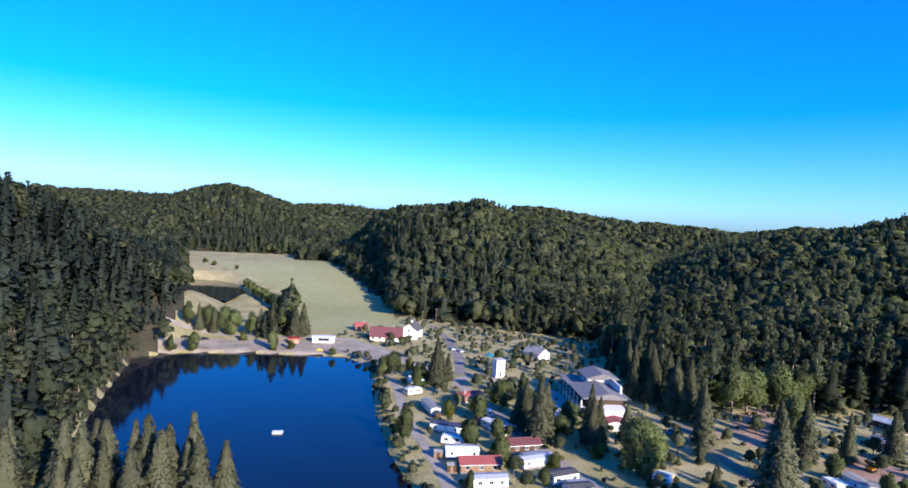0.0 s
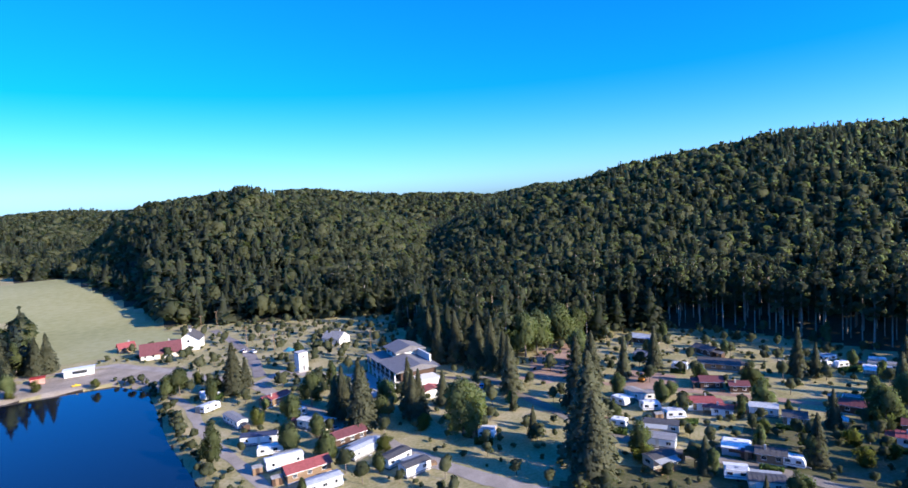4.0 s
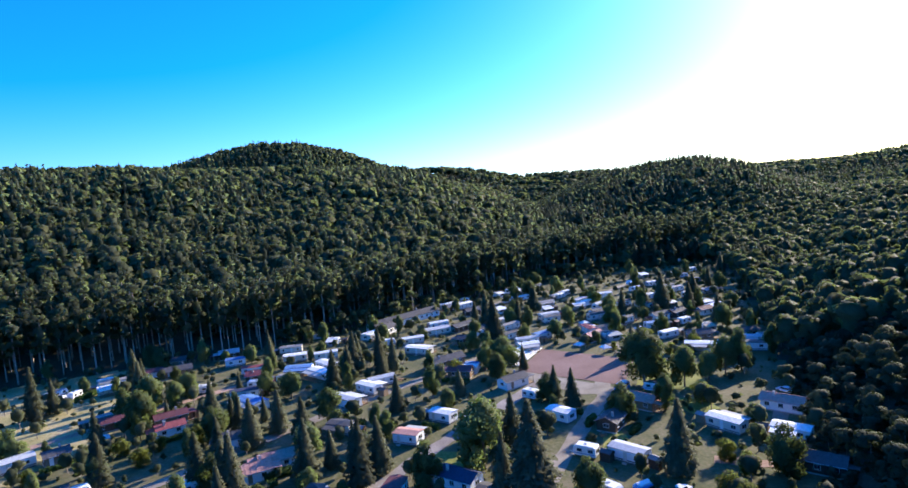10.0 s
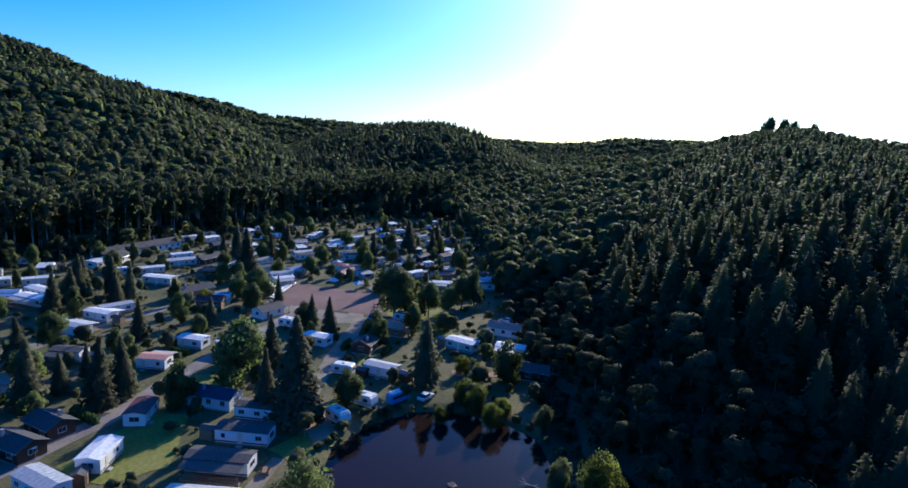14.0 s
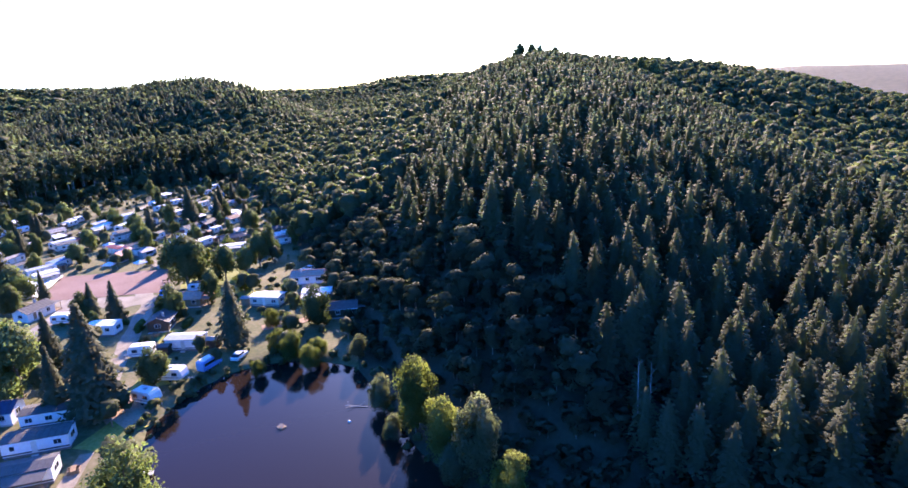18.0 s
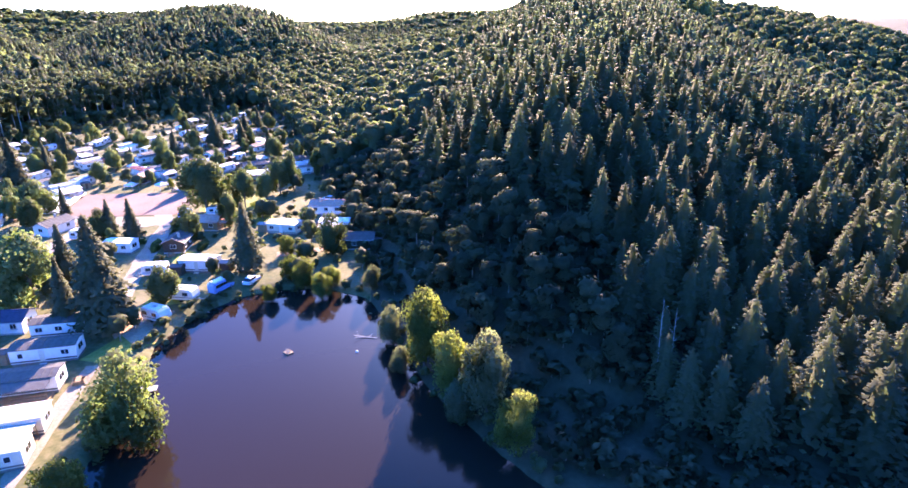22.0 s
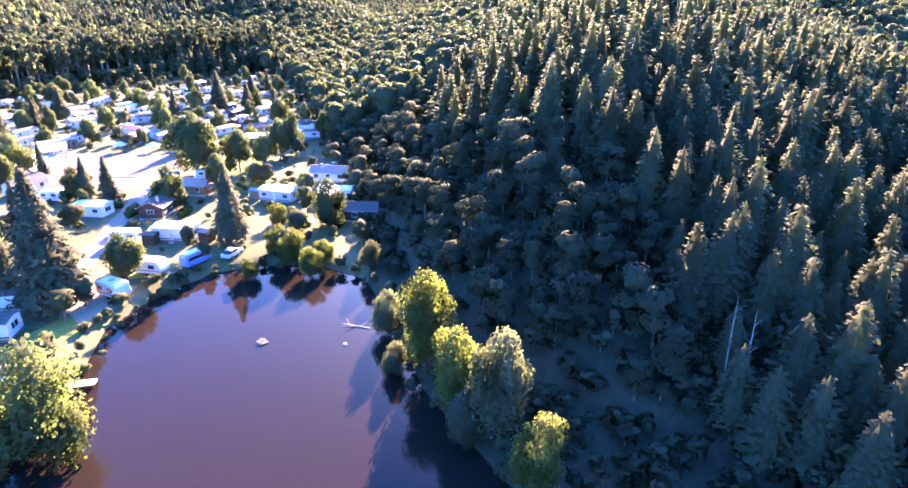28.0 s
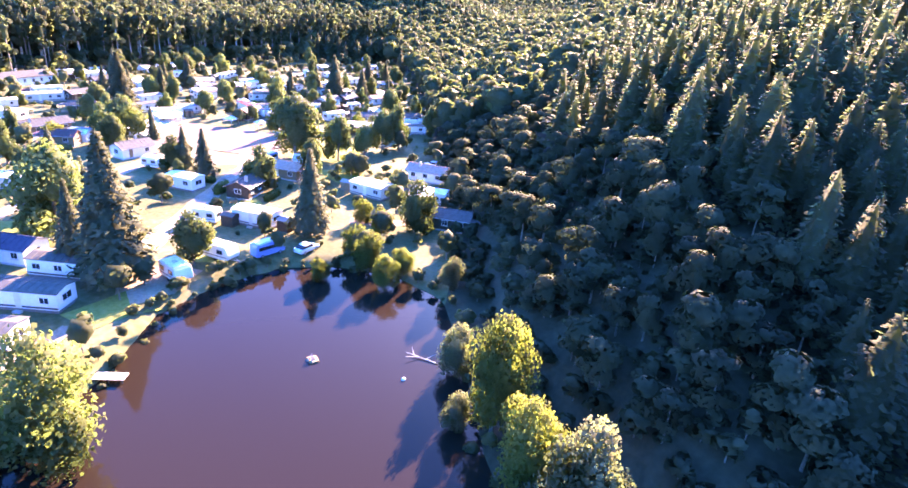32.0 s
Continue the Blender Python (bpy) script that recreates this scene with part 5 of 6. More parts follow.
def tree_template(kind, rng):
    ob = new("spruce_tree" if kind == "spruce" else "broadleaf_tree")
    bm = bmesh.new()
    if kind == "spruce":
        V, F = spruce_sprays(rng, 3600, .245, .036, 16, .82)
        tube(bm, (0, 0, -.02), (0, 0, .8), .018, 7, .003)
    else:
        V, F, L = leaf_parts(rng, 3500 if kind == "bush" else 9500 if kind in SHORE_LEAF else 5500, 18 if kind in SHORE_LEAF else 15, 1.0, .85, .42 if kind in SHORE_LEAF else .6)
        if kind == "bush":
            V = V * (1.25, 1.25, 1.0) - (0, 0, .18)
        if kind in ("grey", "yellow", "green"):
            V = (V - (0, 0, .58)) * (1.15, 1.15, 1.22) + (0, 0, .5)
        if kind == "leaf":
            V = (V - (0, 0, .58)) * (1.12, 1.12, 1.2) + (0, 0, .51)
        if kind == "birch":
            V = (V - (0, 0, .55)) * (.72, .72, 1.15) + (0, 0, .52)
        tube(bm, (0, 0, -.02), (0.01, 0, .3), .022, 8, .016)
        tube(bm, (0.01, 0, .3), (0, .01, .72), .016, 7, .005)
        for lx, ly, lz, lr in L[::2]:
            k = .72 if kind == "birch" else 1.0
            tube(bm, (0, 0, .26 + .2 * rng.random()), (lx * .85 * k, ly * .85 * k, lz - .04 if kind != "bush" else lz - .2), .009, 5, .003)
    part("trunk", bm, M["bark"], ob)
    N = outward(V, "spruce" if kind == "spruce" else "leaf")
    me = fast_mesh("crown", V, facing(V, F, N), False, normals=N)
    me.attributes.new("tint", "FLOAT", "POINT").data.foreach_set("value", np.full(len(V), rng.uniform(.3, .7), np.float32))
    me.materials.append(M["tree_needles"] if kind == "spruce" else SHORE_LEAF[kind] if kind in SHORE_LEAF else M["tree_leaves_sun"] if kind == "bush" else M["tree_leaves"])
    crown = new("crown", me)
    crown.parent = ob
    return ob


M["tree_needles"] = material("tree_needles", [(0.068, 0.073, 0.042), (0.098, 0.102, 0.060), (0.135, 0.136, 0.082)], 0.3, 0.8, rnd=0.25, fine=1.5, leaf=0.28, spec=0.1)
M["tree_leaves"] = material("tree_leaves", [(0.078, 0.100, 0.042), (0.118, 0.142, 0.060), (0.165, 0.182, 0.082)], 0.3, 0.7, rnd=0.3, fine=1.5, leaf=0.38, spec=0.1)
M["tree_leaves_sun"] = material("shore_leaves", [(0.095, 0.108, 0.034), (0.14, 0.15, 0.046), (0.19, 0.19, 0.07)], 0.3, 0.7, rnd=0.25, fine=1.5, leaf=0.55, spec=0.1)


SHORE_LEAF = {"yellow": M["tree_leaves_sun"], "green": material("bank_leaves", [(0.085, 0.11, 0.045), (0.125, 0.15, 0.062), (0.17, 0.19, 0.085)], 0.3, 0.7, rnd=0.2, fine=1.5, leaf=0.5, spec=0.1),
              "grey": material("willow_leaves", [(0.085, 0.095, 0.055), (0.125, 0.132, 0.08), (0.17, 0.17, 0.11)], 0.3, 0.7, rnd=0.2, fine=1.5, leaf=0.5, spec=0.1)}


def ground_at(x, y):
    return float(ground_height(np.array([float(x)]), np.array([float(y)]))[0])


def build_trees():
    rng = np.random.default_rng(21)
    firs = [tree_template("spruce", rng) for _ in range(4)]
    leaves = [tree_template(k, rng) for k in ("leaf", "leaf", "birch", "bush", "bush")]
    for x, y, h in CONIFERS:
        src = firs[rng.integers(0, 4)]
        slim = .72 if h < 9 else rng.uniform(.7, 1.0)
        put_scaled(src, x, y, h, slim, rng, "tall dark green spruce with drooping boughs on camp grass" if y < 80 or x > 20 else "dark spruce in the lakeside clump by the dam", "spruce tree", "spruces of the valley")
    for x, y, h in BROADLEAVES:
        shore = -60 < y < -30 and x < 90
        src = leaves[3 + rng.integers(0, 2)] if (shore or h < 8) else leaves[rng.integers(0, 3)]
        put_scaled(src, x, y, h, rng.uniform(.9, 1.15), rng, "bushy yellow-green tree on the pond's edge" if shore else "rounded green broadleaf tree on camp grass", "broadleaf tree", "broadleaf trees of the valley")
    for x, y, h in CYPRESSES:
        put_scaled(firs[rng.integers(0, 4)], x, y, h, .8, rng, "narrow clipped evergreen beside the camp homes", "conifer", "garden conifers")
    shore = {k: tree_template(k, rng) for k in SHORE_LEAF}
    for x, y, h, w, kind in SHORE:
        look_of = {"yellow": "yellow-green willow on the pond's edge", "grey": "grey-green willow with fine leaves on the pond's edge", "green": "full green broadleaf tree over the pond bank"}[kind]
        put_scaled(shore[kind], x, y, h, w, rng, look_of, "broadleaf tree", "trees round the pond")
    for o in firs + leaves + list(shore.values()):
        for c in o.children_recursive:
            bpy.data.objects.remove(c)
        bpy.data.objects.remove(o)


def put_scaled(src, x, y, h, w, rng, label, cat, group):
    m = pose(x, y, max(ground_at(x, y), -1.2) - .1, rng.uniform(-1.5, 1.5), rng.uniform(-1.5, 1.5), rng.uniform(0, 360)) @ Matrix.Diagonal((h * w, h * w, h, 1))
    return tagged(copy_thing(src, m), label, cat, group)


build_trees()


# ---- roads, paths, court ----
M["pale_gravel"] = material("pale_gravel", [(0.25, 0.215, 0.175), (0.33, 0.285, 0.235), (0.42, 0.365, 0.305)], 0.2, 0.95, 0.3, 0.02, fine=4.0)
M["asphalt"] = material("road_surface", [(0.16, 0.136, 0.12), (0.232, 0.2, 0.176), (0.304, 0.264, 0.232)], 0.15, 0.9, 0.2, 0.02, fine=3.0)
M["gravel"] = material("gravel_path", [(0.165, 0.138, 0.106), (0.235, 0.2, 0.155), (0.30, 0.258, 0.205)], 0.2, 0.95, 0.3, 0.02, fine=4.0)
M["earth"] = material("bare_red_earth", [(0.246, 0.148, 0.098), (0.344, 0.221, 0.156), (0.426, 0.295, 0.221)], 0.12, 0.95, 0.3, 0.04, fine=2.0)
M["clay"] = material("red_clay_court", [(0.155, 0.084, 0.070), (0.195, 0.113, 0.096), (0.235, 0.145, 0.124)], 0.08, 0.95, 0.1, 0.01, fine=3.0)
M["lawn"] = material("sunlit_lawn", [(0.119, 0.145, 0.025), (0.196, 0.204, 0.043), (0.281, 0.255, 0.076)], 0.08, 0.95, 0.3, 0.05, fine=1.5)


def strip(name, pts, width, mat, label, lift=0.07):
    """A road along a line, laid on the ground."""
    P = [Vector((*p, 0)) for p in pts]
    line = []
    for a, b in zip(P, P[1:]):
        n = max(1, int((b - a).length / 2.0))
        line += [a.lerp(b, k / n) for k in range(n)]
    line.append(P[-1])
    sm = [line[0]] + [(line[k - 1] + line[k] * 2 + line[k + 1]) / 4 for k in range(1, len(line) - 1)] + [line[-1]]
    bm, rows = bmesh.new(), []
    rng = np.random.default_rng(len(pts))
    for k, p in enumerate(sm):
        d = (sm[min(k + 1, len(sm) - 1)] - sm[max(k - 1, 0)]).normalized()
        n = Vector((-d.y, d.x, 0))
        w = width * (1 + .12 * math.sin(k * .7) + rng.uniform(-.05, .05)) / 2
        rows.append([bm.verts.new((q.x, q.y, ground_at(q.x, q.y) + lift)) for q in (p - n * w, p, p + n * w)])
    for a, b in zip(rows, rows[1:]):
        for k in (0, 1):
            bm.faces.new((a[k], b[k], b[k + 1], a[k + 1]))
    bmesh.ops.recalc_face_normals(bm, faces=bm.faces[:])
    me = bpy.data.meshes.new(name)
    bm.to_mesh(me)
    bm.free()
    if me.polygons[0].normal.z < 0:
        me.flip_normals()
    return link(name, me, [mat], label, name, "structure")


def patch(name, poly, mat, label, lift=0.05, step=3.0):
    """A flat area with an uneven rim, on the ground."""
    bm = bmesh.new()
    rng = np.random.default_rng(int(abs(poly[0][0]) * 7))
    vs = []
    for (x0, y0), (x1, y1) in zip(poly, poly[1:] + poly[:1]):
        n = max(1, int(math.hypot(x1 - x0, y1 - y0) / step))
        for k in range(n):
            x, y = x0 + (x1 - x0) * k / n, y0 + (y1 - y0) * k / n
            if step < 4:
                x, y = x + rng.uniform(-.6, .6), y + rng.uniform(-.6, .6)
            vs.append(bm.verts.new((x, y, ground_at(x, y) + lift)))
    f = bm.faces.new(vs)
    f.normal_update()
    if f.normal.z < 0:
        f.normal_flip()
    bmesh.ops.triangulate(bm, faces=bm.faces[:])
    me = bpy.data.meshes.new(name)
    bm.to_mesh(me)
    bm.free()
    return link(name, me, [mat], label, name.replace("_", " "), "structure")


strip("path", [(14, 100), (11, 122), (6, 141), (-1, 161), (-6, 180), (-10, 205), (-20, 232), (-32, 262)], 3.6, M["pale_gravel"], "pale gravel path along the lake shore")
strip("road", [(70, 88), (57, 106), (48, 123), (43, 136), (33, 160), (21, 194), (13, 216), (5, 228), (-14, 254), (-28, 272), (-44, 287), (-90, 284), (-140, 272)], 5.0, M["pale_gravel"], "worn camp road between the rows of homes", 0.09)
strip("road", [(13, 218), (24, 231), (33, 219), (48, 207)], 4.6, M["pale_gravel"], "gravel drive up to the inn", 0.11)
strip("road", [(15, 228), (14, 262), (8, 300), (-2, 340)], 4.5, M["asphalt"], "narrow road past the white house", 0.11)
strip("path", [(64, 60), (86, 38), (108, 15), (116, 9), (126, 1), (142, -13), (153, -23), (165, -33), (177, -40)], 4.2, M["asphalt"], "camp lane leading up to the clay court", 0.08)
strip("road", [(103, -20), (109, -23), (120, -30), (134, -38), (146, -46), (160, -50)], 4.0, M["gravel"], "pale gravel road from the pond to the court", 0.10)
strip("road", [(52, 205), (74, 188), (91, 176), (92, 156), (94, 131), (98, 111), (104, 97), (116, 79), (121, 66), (134, 52), (156, 30), (178, 4), (200, -22)], 3.8, M["gravel"], "dirt lane through the upper rows of homes", 0.12)
strip("path", [(98, 172), (107, 169), (124, 147), (139, 131), (151, 116), (162, 102), (178, 84), (196, 62)], 3.6, M["earth"], "reddish dirt lane along the upper rows")
strip("path", [(38, 20), (50, 13), (57, 8), (66, 1), (74, -4), (82, -10)], 2.3, M["gravel"], "worn earth path between mobile homes and pond", 0.09)
strip("path", [(105, -55), (100, -64), (106, -75), (119, -78), (132, -88)], 3.2, M["earth"], "worn earth track among the last homes")
strip("path", [(180, -65), (198, -66), (233, -68), (262, -84), (297, -99), (321, -123)], 3.4, M["gravel"], "track through the far field of caravans")
strip("path", [(201, -34), (226, -24), (258, -22), (284, -32), (310, -50)], 3.4, M["gravel"], "track beside the long row at the wood's edge", 0.09)
patch("bare_ground", [(134, 206), (144, 204), (136, 186), (130, 172), (118, 160), (105, 160), (108, 176), (114, 188)], M["earth"], "bare pinkish earth bank below the pines")
patch("bare_ground", [(138, 160), (148, 144), (138, 133), (127, 148)], M["earth"], "levelled building plot of red earth")
patch("bare_ground", [(91, -15), (97, -20), (93, -27), (86, -22), (84, -14)], M["earth"], "worn orange earth under the big spruce")
patch("court", [(199, -41), (176, -66), (153, -54), (177, -28)], M["clay"], "pink clay sports court", 0.12, 50)
patch("court_apron", [(180, -26), (153, -51), (146, -50), (150, -40), (168, -30)], M["gravel"], "gravel forecourt beside the clay court", 0.07)
patch("lawn", [(172, -69), (164, -82), (142, -73), (150, -56)], M["lawn"], "bright green lawn beside the court", 0.06)
patch("lawn", [(86, 6), (104, 2), (108, 8), (92, 22), (84, 16)], M["lawn"], "mown lawn between mobile homes", 0.06)
patch("lawn", [(98, -22), (106, -28), (100, -34), (93, -30)], M["lawn"], "mown lawn at the pond's edge", 0.06)
patch("lawn", [(80, -11), (86, -9), (89, -17), (84, -20)], M["lawn"], "mown lawn above the pond bank", 0.06)
patch("lawn", [(110, -8), (121, -9), (124, 1), (112, 1)], M["lawn"], "green plot between the camp homes", 0.06)
patch("lawn", [(112, -34), (121, -37), (124, -42), (115, -43)], M["lawn"], "green plot beside the gravel road", 0.06)
patch("lawn", [(126, -62), (140, -60), (138, -70), (124, -70)], M["lawn"], "green plot near the court lawn", 0.06)


# ---- court furniture ----
def bleachers():
    ob = thing("bleachers", "white stepped spectator stand beside the clay court", "bleachers", pose(190.5, -35.2, 0.1, 0, 0, -33))
    for k in range(5):
        part("bench_step", soft_box(-11, 11, k * 1.3, k * 1.3 + 1.26, 0, .42 * (k + 1), .03), M["white"], ob)
    for s in (-1, 1):
        bm = bmesh.new()
        tube(bm, (s * 11.2, 0, 0), (s * 11.2, 0, 1.0), .05)
        tube(bm, (s * 11.2, 0, 1.0), (s * 11.2, 6.4, 3.0), .05)
        tube(bm, (s * 11.2, 6.4, 3.0), (s * 11.2, 6.4, 0), .05)
        part("handrail", bm, M["metal"], ob)


bleachers()


def bench(x, y, yaw):
    ob = thing("bench", "plain wooden bench beside the court", "bench", pose(x, y, ground_at(x, y) + .1, 0, 0, yaw), "benches by the court")
    part("seat", soft_box(-1, 1, -.2, .2, .42, .48, .01), M["wood"], ob)
    part("backrest", soft_box(-1, 1, .2, .25, .55, .85, .01), M["wood"], ob)
    for s in (-1, 1):
        part("leg", soft_box(s * .8 - .05, s * .8 + .05, -.18, .22, 0, .42, .01), M["concrete"], ob)


for x, y, a in ((163, -58, 40), (166, -61, 40), (160, -57, 40), (182, -62, -50)):
    bench(x, y, a)


# ---- vehicles ----
CAR_PAINT = {"silver": paint("silver_car_paint", (0.42, 0.43, 0.45), 0.3, 0.05, 0.5), "white": paint("white_car_paint", (0.75, 0.75, 0.75), 0.3, 0.05), "dark": paint("dark_car_paint", (0.03, 0.035, 0.05), 0.3, 0.1), "blue": paint("bright_blue_car_paint", (0.03, 0.30, 0.55), 0.35, 0.1), "red": paint("red_car_paint", (0.4, 0.03, 0.03), 0.3, 0.1)}


def car(x, y, yaw, colour, van=False):
    z = ground_at(x, y) + .06
    L, W = (5.2, 2.0) if van else (4.3, 1.8)
    ob = thing("van" if van else "car", f"{colour} parked {'camper van' if van else 'passenger car'} on the grass of the camp", "van" if van else "car", pose(x, y, z, 0, 0, yaw), "parked vehicles")
    if van:
        prof = [(-L / 2, .35), (L / 2 - .05, .35), (L / 2, .9), (L / 2 - .7, 1.25), (L / 2 - 1.2, 2.05), (L / 2 - 1.5, 2.25), (-L / 2 + .1, 2.25), (-L / 2, 1.9)]
    else:
        prof = [(-L / 2, .35), (L / 2, .35), (L / 2, .72), (L / 2 - .9, .92), (-L / 2 + .15, .98), (-L / 2, .85)]
    bm = prism(prof, -W / 2, W / 2, "y")
    bmesh.ops.bevel(bm, geom=bm.edges[:], offset=.06, segments=2, affect="EDGES")
    part("body", bm, CAR_PAINT[colour], ob)
    if van:
        part("windscreen", prism([(L / 2 - .72, 1.3), (L / 2 - .66, 1.3), (L / 2 - 1.14, 2.02), (L / 2 - 1.2, 2.02)], -W / 2 + .12, W / 2 - .12, "y"), M["pane_car"], ob)
        part("pop_top_roof", soft_box(-L / 2 + .5, L / 2 - 1.7, -W / 2 + .2, W / 2 - .2, 2.25, 2.5, .06), M["white"], ob)
        for s in (-1, 1):
            part("side_window", soft_box(-L / 2 + .4, L / 2 - 1.6, s * W / 2 - .02, s * W / 2 + .02, 1.35, 1.9, .01), M["pane_car"], ob)
    else:
        bm = prism([(L / 2 - 1.0, .9), (L / 2 - 1.75, 1.42), (-L / 2 + 1.0, 1.45), (-L / 2 + .3, .96)], -W / 2 + .14, W / 2 - .14, "y")
        bmesh.ops.bevel(bm, geom=bm.edges[:], offset=.05, segments=1, affect="EDGES")
        part("cabin_glass", bm, M["pane_car"], ob)
        part("roof", soft_box(-L / 2 + 1.05, L / 2 - 1.8, -W / 2 + .17, W / 2 - .17, 1.41, 1.48, .03), CAR_PAINT[colour], ob)
    for sx in (-1, 1):
        for sy in (-1, 1):
            bm = bmesh.new()
            tube(bm, (sx * L * .31, sy * (W / 2 - .2), .32), (sx * L * .31, sy * (W / 2 + .02), .32), .32, 12)
            w = part("wheel", bm, M["tyre"], ob)
            bm = bmesh.new()
            tube(bm, (sx * L * .31, sy * (W / 2 + .015), .32), (sx * L * .31, sy * (W / 2 + .03), .32), .19, 10)
            part("rim", bm, M["metal"], w)
    for s in (-1, 1):
        part("headlight", soft_box(L / 2 - .06, L / 2 + .01, s * W * .36 - .15, s * W * .36 + .15, .62, .76, .02), M["metal"], ob)
        part("tail_light", soft_box(-L / 2 - .01, -L / 2 + .05, s * W * .4 - .1, s * W * .4 + .1, .66, .82, .02), M["trim_red"], ob)


for row in ((30, 157, 120, "silver"), (21, 193, 130, "dark"), (11, 275, 100, "white"), (15, 271, 110, "white"), (72, 143, 40, "dark"), (135, -90, 20, "white"), (94, -43, -60, "white"), 
            (-120, 262, 10, "dark"), (-112, 266, 40, "dark"), (60, 190, 30, "silver"), (84, 168, 60, "blue")):
    car(*row)
for row in ((95, -37, -70, "blue", True), (149, -52, 130, "blue", True), (-6, 214, 100, "blue", True)):
    car(*row)


# ---- buildings north of the lake ----
M["inn_roof"] = paint("weathered_sheet_roof", (0.19, 0.18, 0.175), .75, .25, scale=1.2)


def inn():
    ob = thing("inn", "large white two-storey inn with dark timber gallery and grey roofs", "hotel", pose(64, 195, ground_at(64, 195), 0, 0, -86) @ Matrix.Diagonal((1.2, 1.2, 1.12, 1)), "")
    part("lower_wall", soft_box(-13, 13, -6, 6, -.3, 3.2, .03), M["render_wall"], ob)
    part("gallery_wall", soft_box(-13, 13, -5.6, 5.6, 3.2, 6.2, .03), M["wood_dark"], ob)
    part("upper_wall", soft_box(-10, -1, -1.5, 7.5, 6.2, 8.6, .03), M["render_wall"], ob)
    part("end_wall", soft_box(13, 19, -2.5, 4.5, -.3, 4.4, .03), M["render_wall"], ob)
    part("main_roof", prism([(-7.4, 6.1), (7.0, 6.1), (7.0, 6.35), (0.6, 8.0), (-7.4, 6.35)], -1.0, 14, axis="x"), M["inn_roof"], ob, "wide grey sheet roof")
    part("tower_roof", prism([(-2.4, 8.5), (8.4, 8.5), (8.4, 8.7), (3, 10.4), (-2.4, 8.7)], -11, 0, axis="x"), M["inn_roof"], ob)
    part("porch_roof", prism([(-7.6, 6.0), (-1.5, 6.25), (-1.5, 6.4), (-7.6, 6.15)], -13.6, -1, axis="x"), M["inn_roof"], ob)
    part("parapet", prism([(5.4, 6.3), (5.9, 6.3), (5.9, 9.0), (5.4, 9.0)], -1, 9, axis="x"), M["render_wall"], ob)
    for k in range(7):
        x = -12.6 + k * 4.1
        part("column", soft_box(x - .2, x + .2, -7.3, -6.9, -.3, 6.1, .03), M["white"], ob)
    part("balcony_floor", soft_box(-13, 13, -7.4, -5.6, 3.0, 3.2, .03), M["concrete"], ob)
    for k in range(6):
        x = -10.5 + k * 4.1
        part("balcony_rail", soft_box(x - 1.8, x + 1.8, -7.25, -7.15, 3.25, 4.1, .02), M["wood_dark"], ob)
        window(ob, side(x, -5.6, 4.8, 180), 2.2, 1.8, M["wood_dark"])
        window(ob, side(x, -6.0, 1.6, 180), 2.0, 1.6)
    for x in (-8, -4):
        window(ob, side(x, -1.5, 7.4, 180), 1.6, 1.2)
    for y in (-3, 2):
        window(ob, side(-13, y, 1.6, 90), 1.6, 1.4)
    part("terrace", soft_box(-14, 13, -15, -7.4, -.3, .12, .03), M["concrete"], ob, "paved terrace in front of the gallery")
    ann = thing("annex", "low annex with a faded red roof beside the inn", "outbuilding", pose(66, 172, ground_at(66, 172), 0, 0, -86))
    part("wall", soft_box(-5, 5, -3.5, 3.5, -.3, 2.7, .03), M["render_wall"], ann)
    gable_roof(ann, 10, 7, 2.7, .9, .4, ROOF_M["red"], .1, True)
    for x in (-3, 0, 3):
        window(ann, side(x, -3.5, 1.5, 180), 1.2, 1.0)


inn()


def house(name, label, category, x, y, yaw, L, W, wall_h, rise, wall, roof, storeys=1, z=None, over=.5):
    ob = thing(name, label, category, pose(x, y, ground_at(x, y) if z is None else z, 0, 0, yaw))
    part("wall", gable_body(L, W, -.3, wall_h, rise), wall, ob)
    gable_roof(ob, L, W, wall_h, rise, over, ROOF_M[roof], .15, True)
    for s in (-1, 1):
        n = max(2, int(L / 3.2))
        for st in range(storeys):
            for k in range(n):
                px = -L / 2 + L * (k + .5) / n
                if s < 0 and k == n // 2 and st == 0:
                    d = part("door", soft_box(-.5, .5, -.02, .08, -1.05, 1.05, .02), M["wood"], ob, at=side(px, s * W / 2, 1.1, 180))
                    part("handle", soft_box(.32, .38, .08, .12, -.08, .06, .01), M["metal"], d)
                else:
                    window(ob, side(px, s * W / 2, 1.6 + st * 2.8, 0 if s > 0 else 180), 1.1, 1.2)
    for s in (-1, 1):
        for st in range(storeys):
            window(ob, side(s * L / 2, 0, 1.7 + st * 2.8, -90 * s), 1.2, 1.2)
    part("chimney", soft_box(L * .22 - .3, L * .22 + .3, .3, .9, wall_h, wall_h + rise + .9, .03), M["concrete"], ob)
    return ob


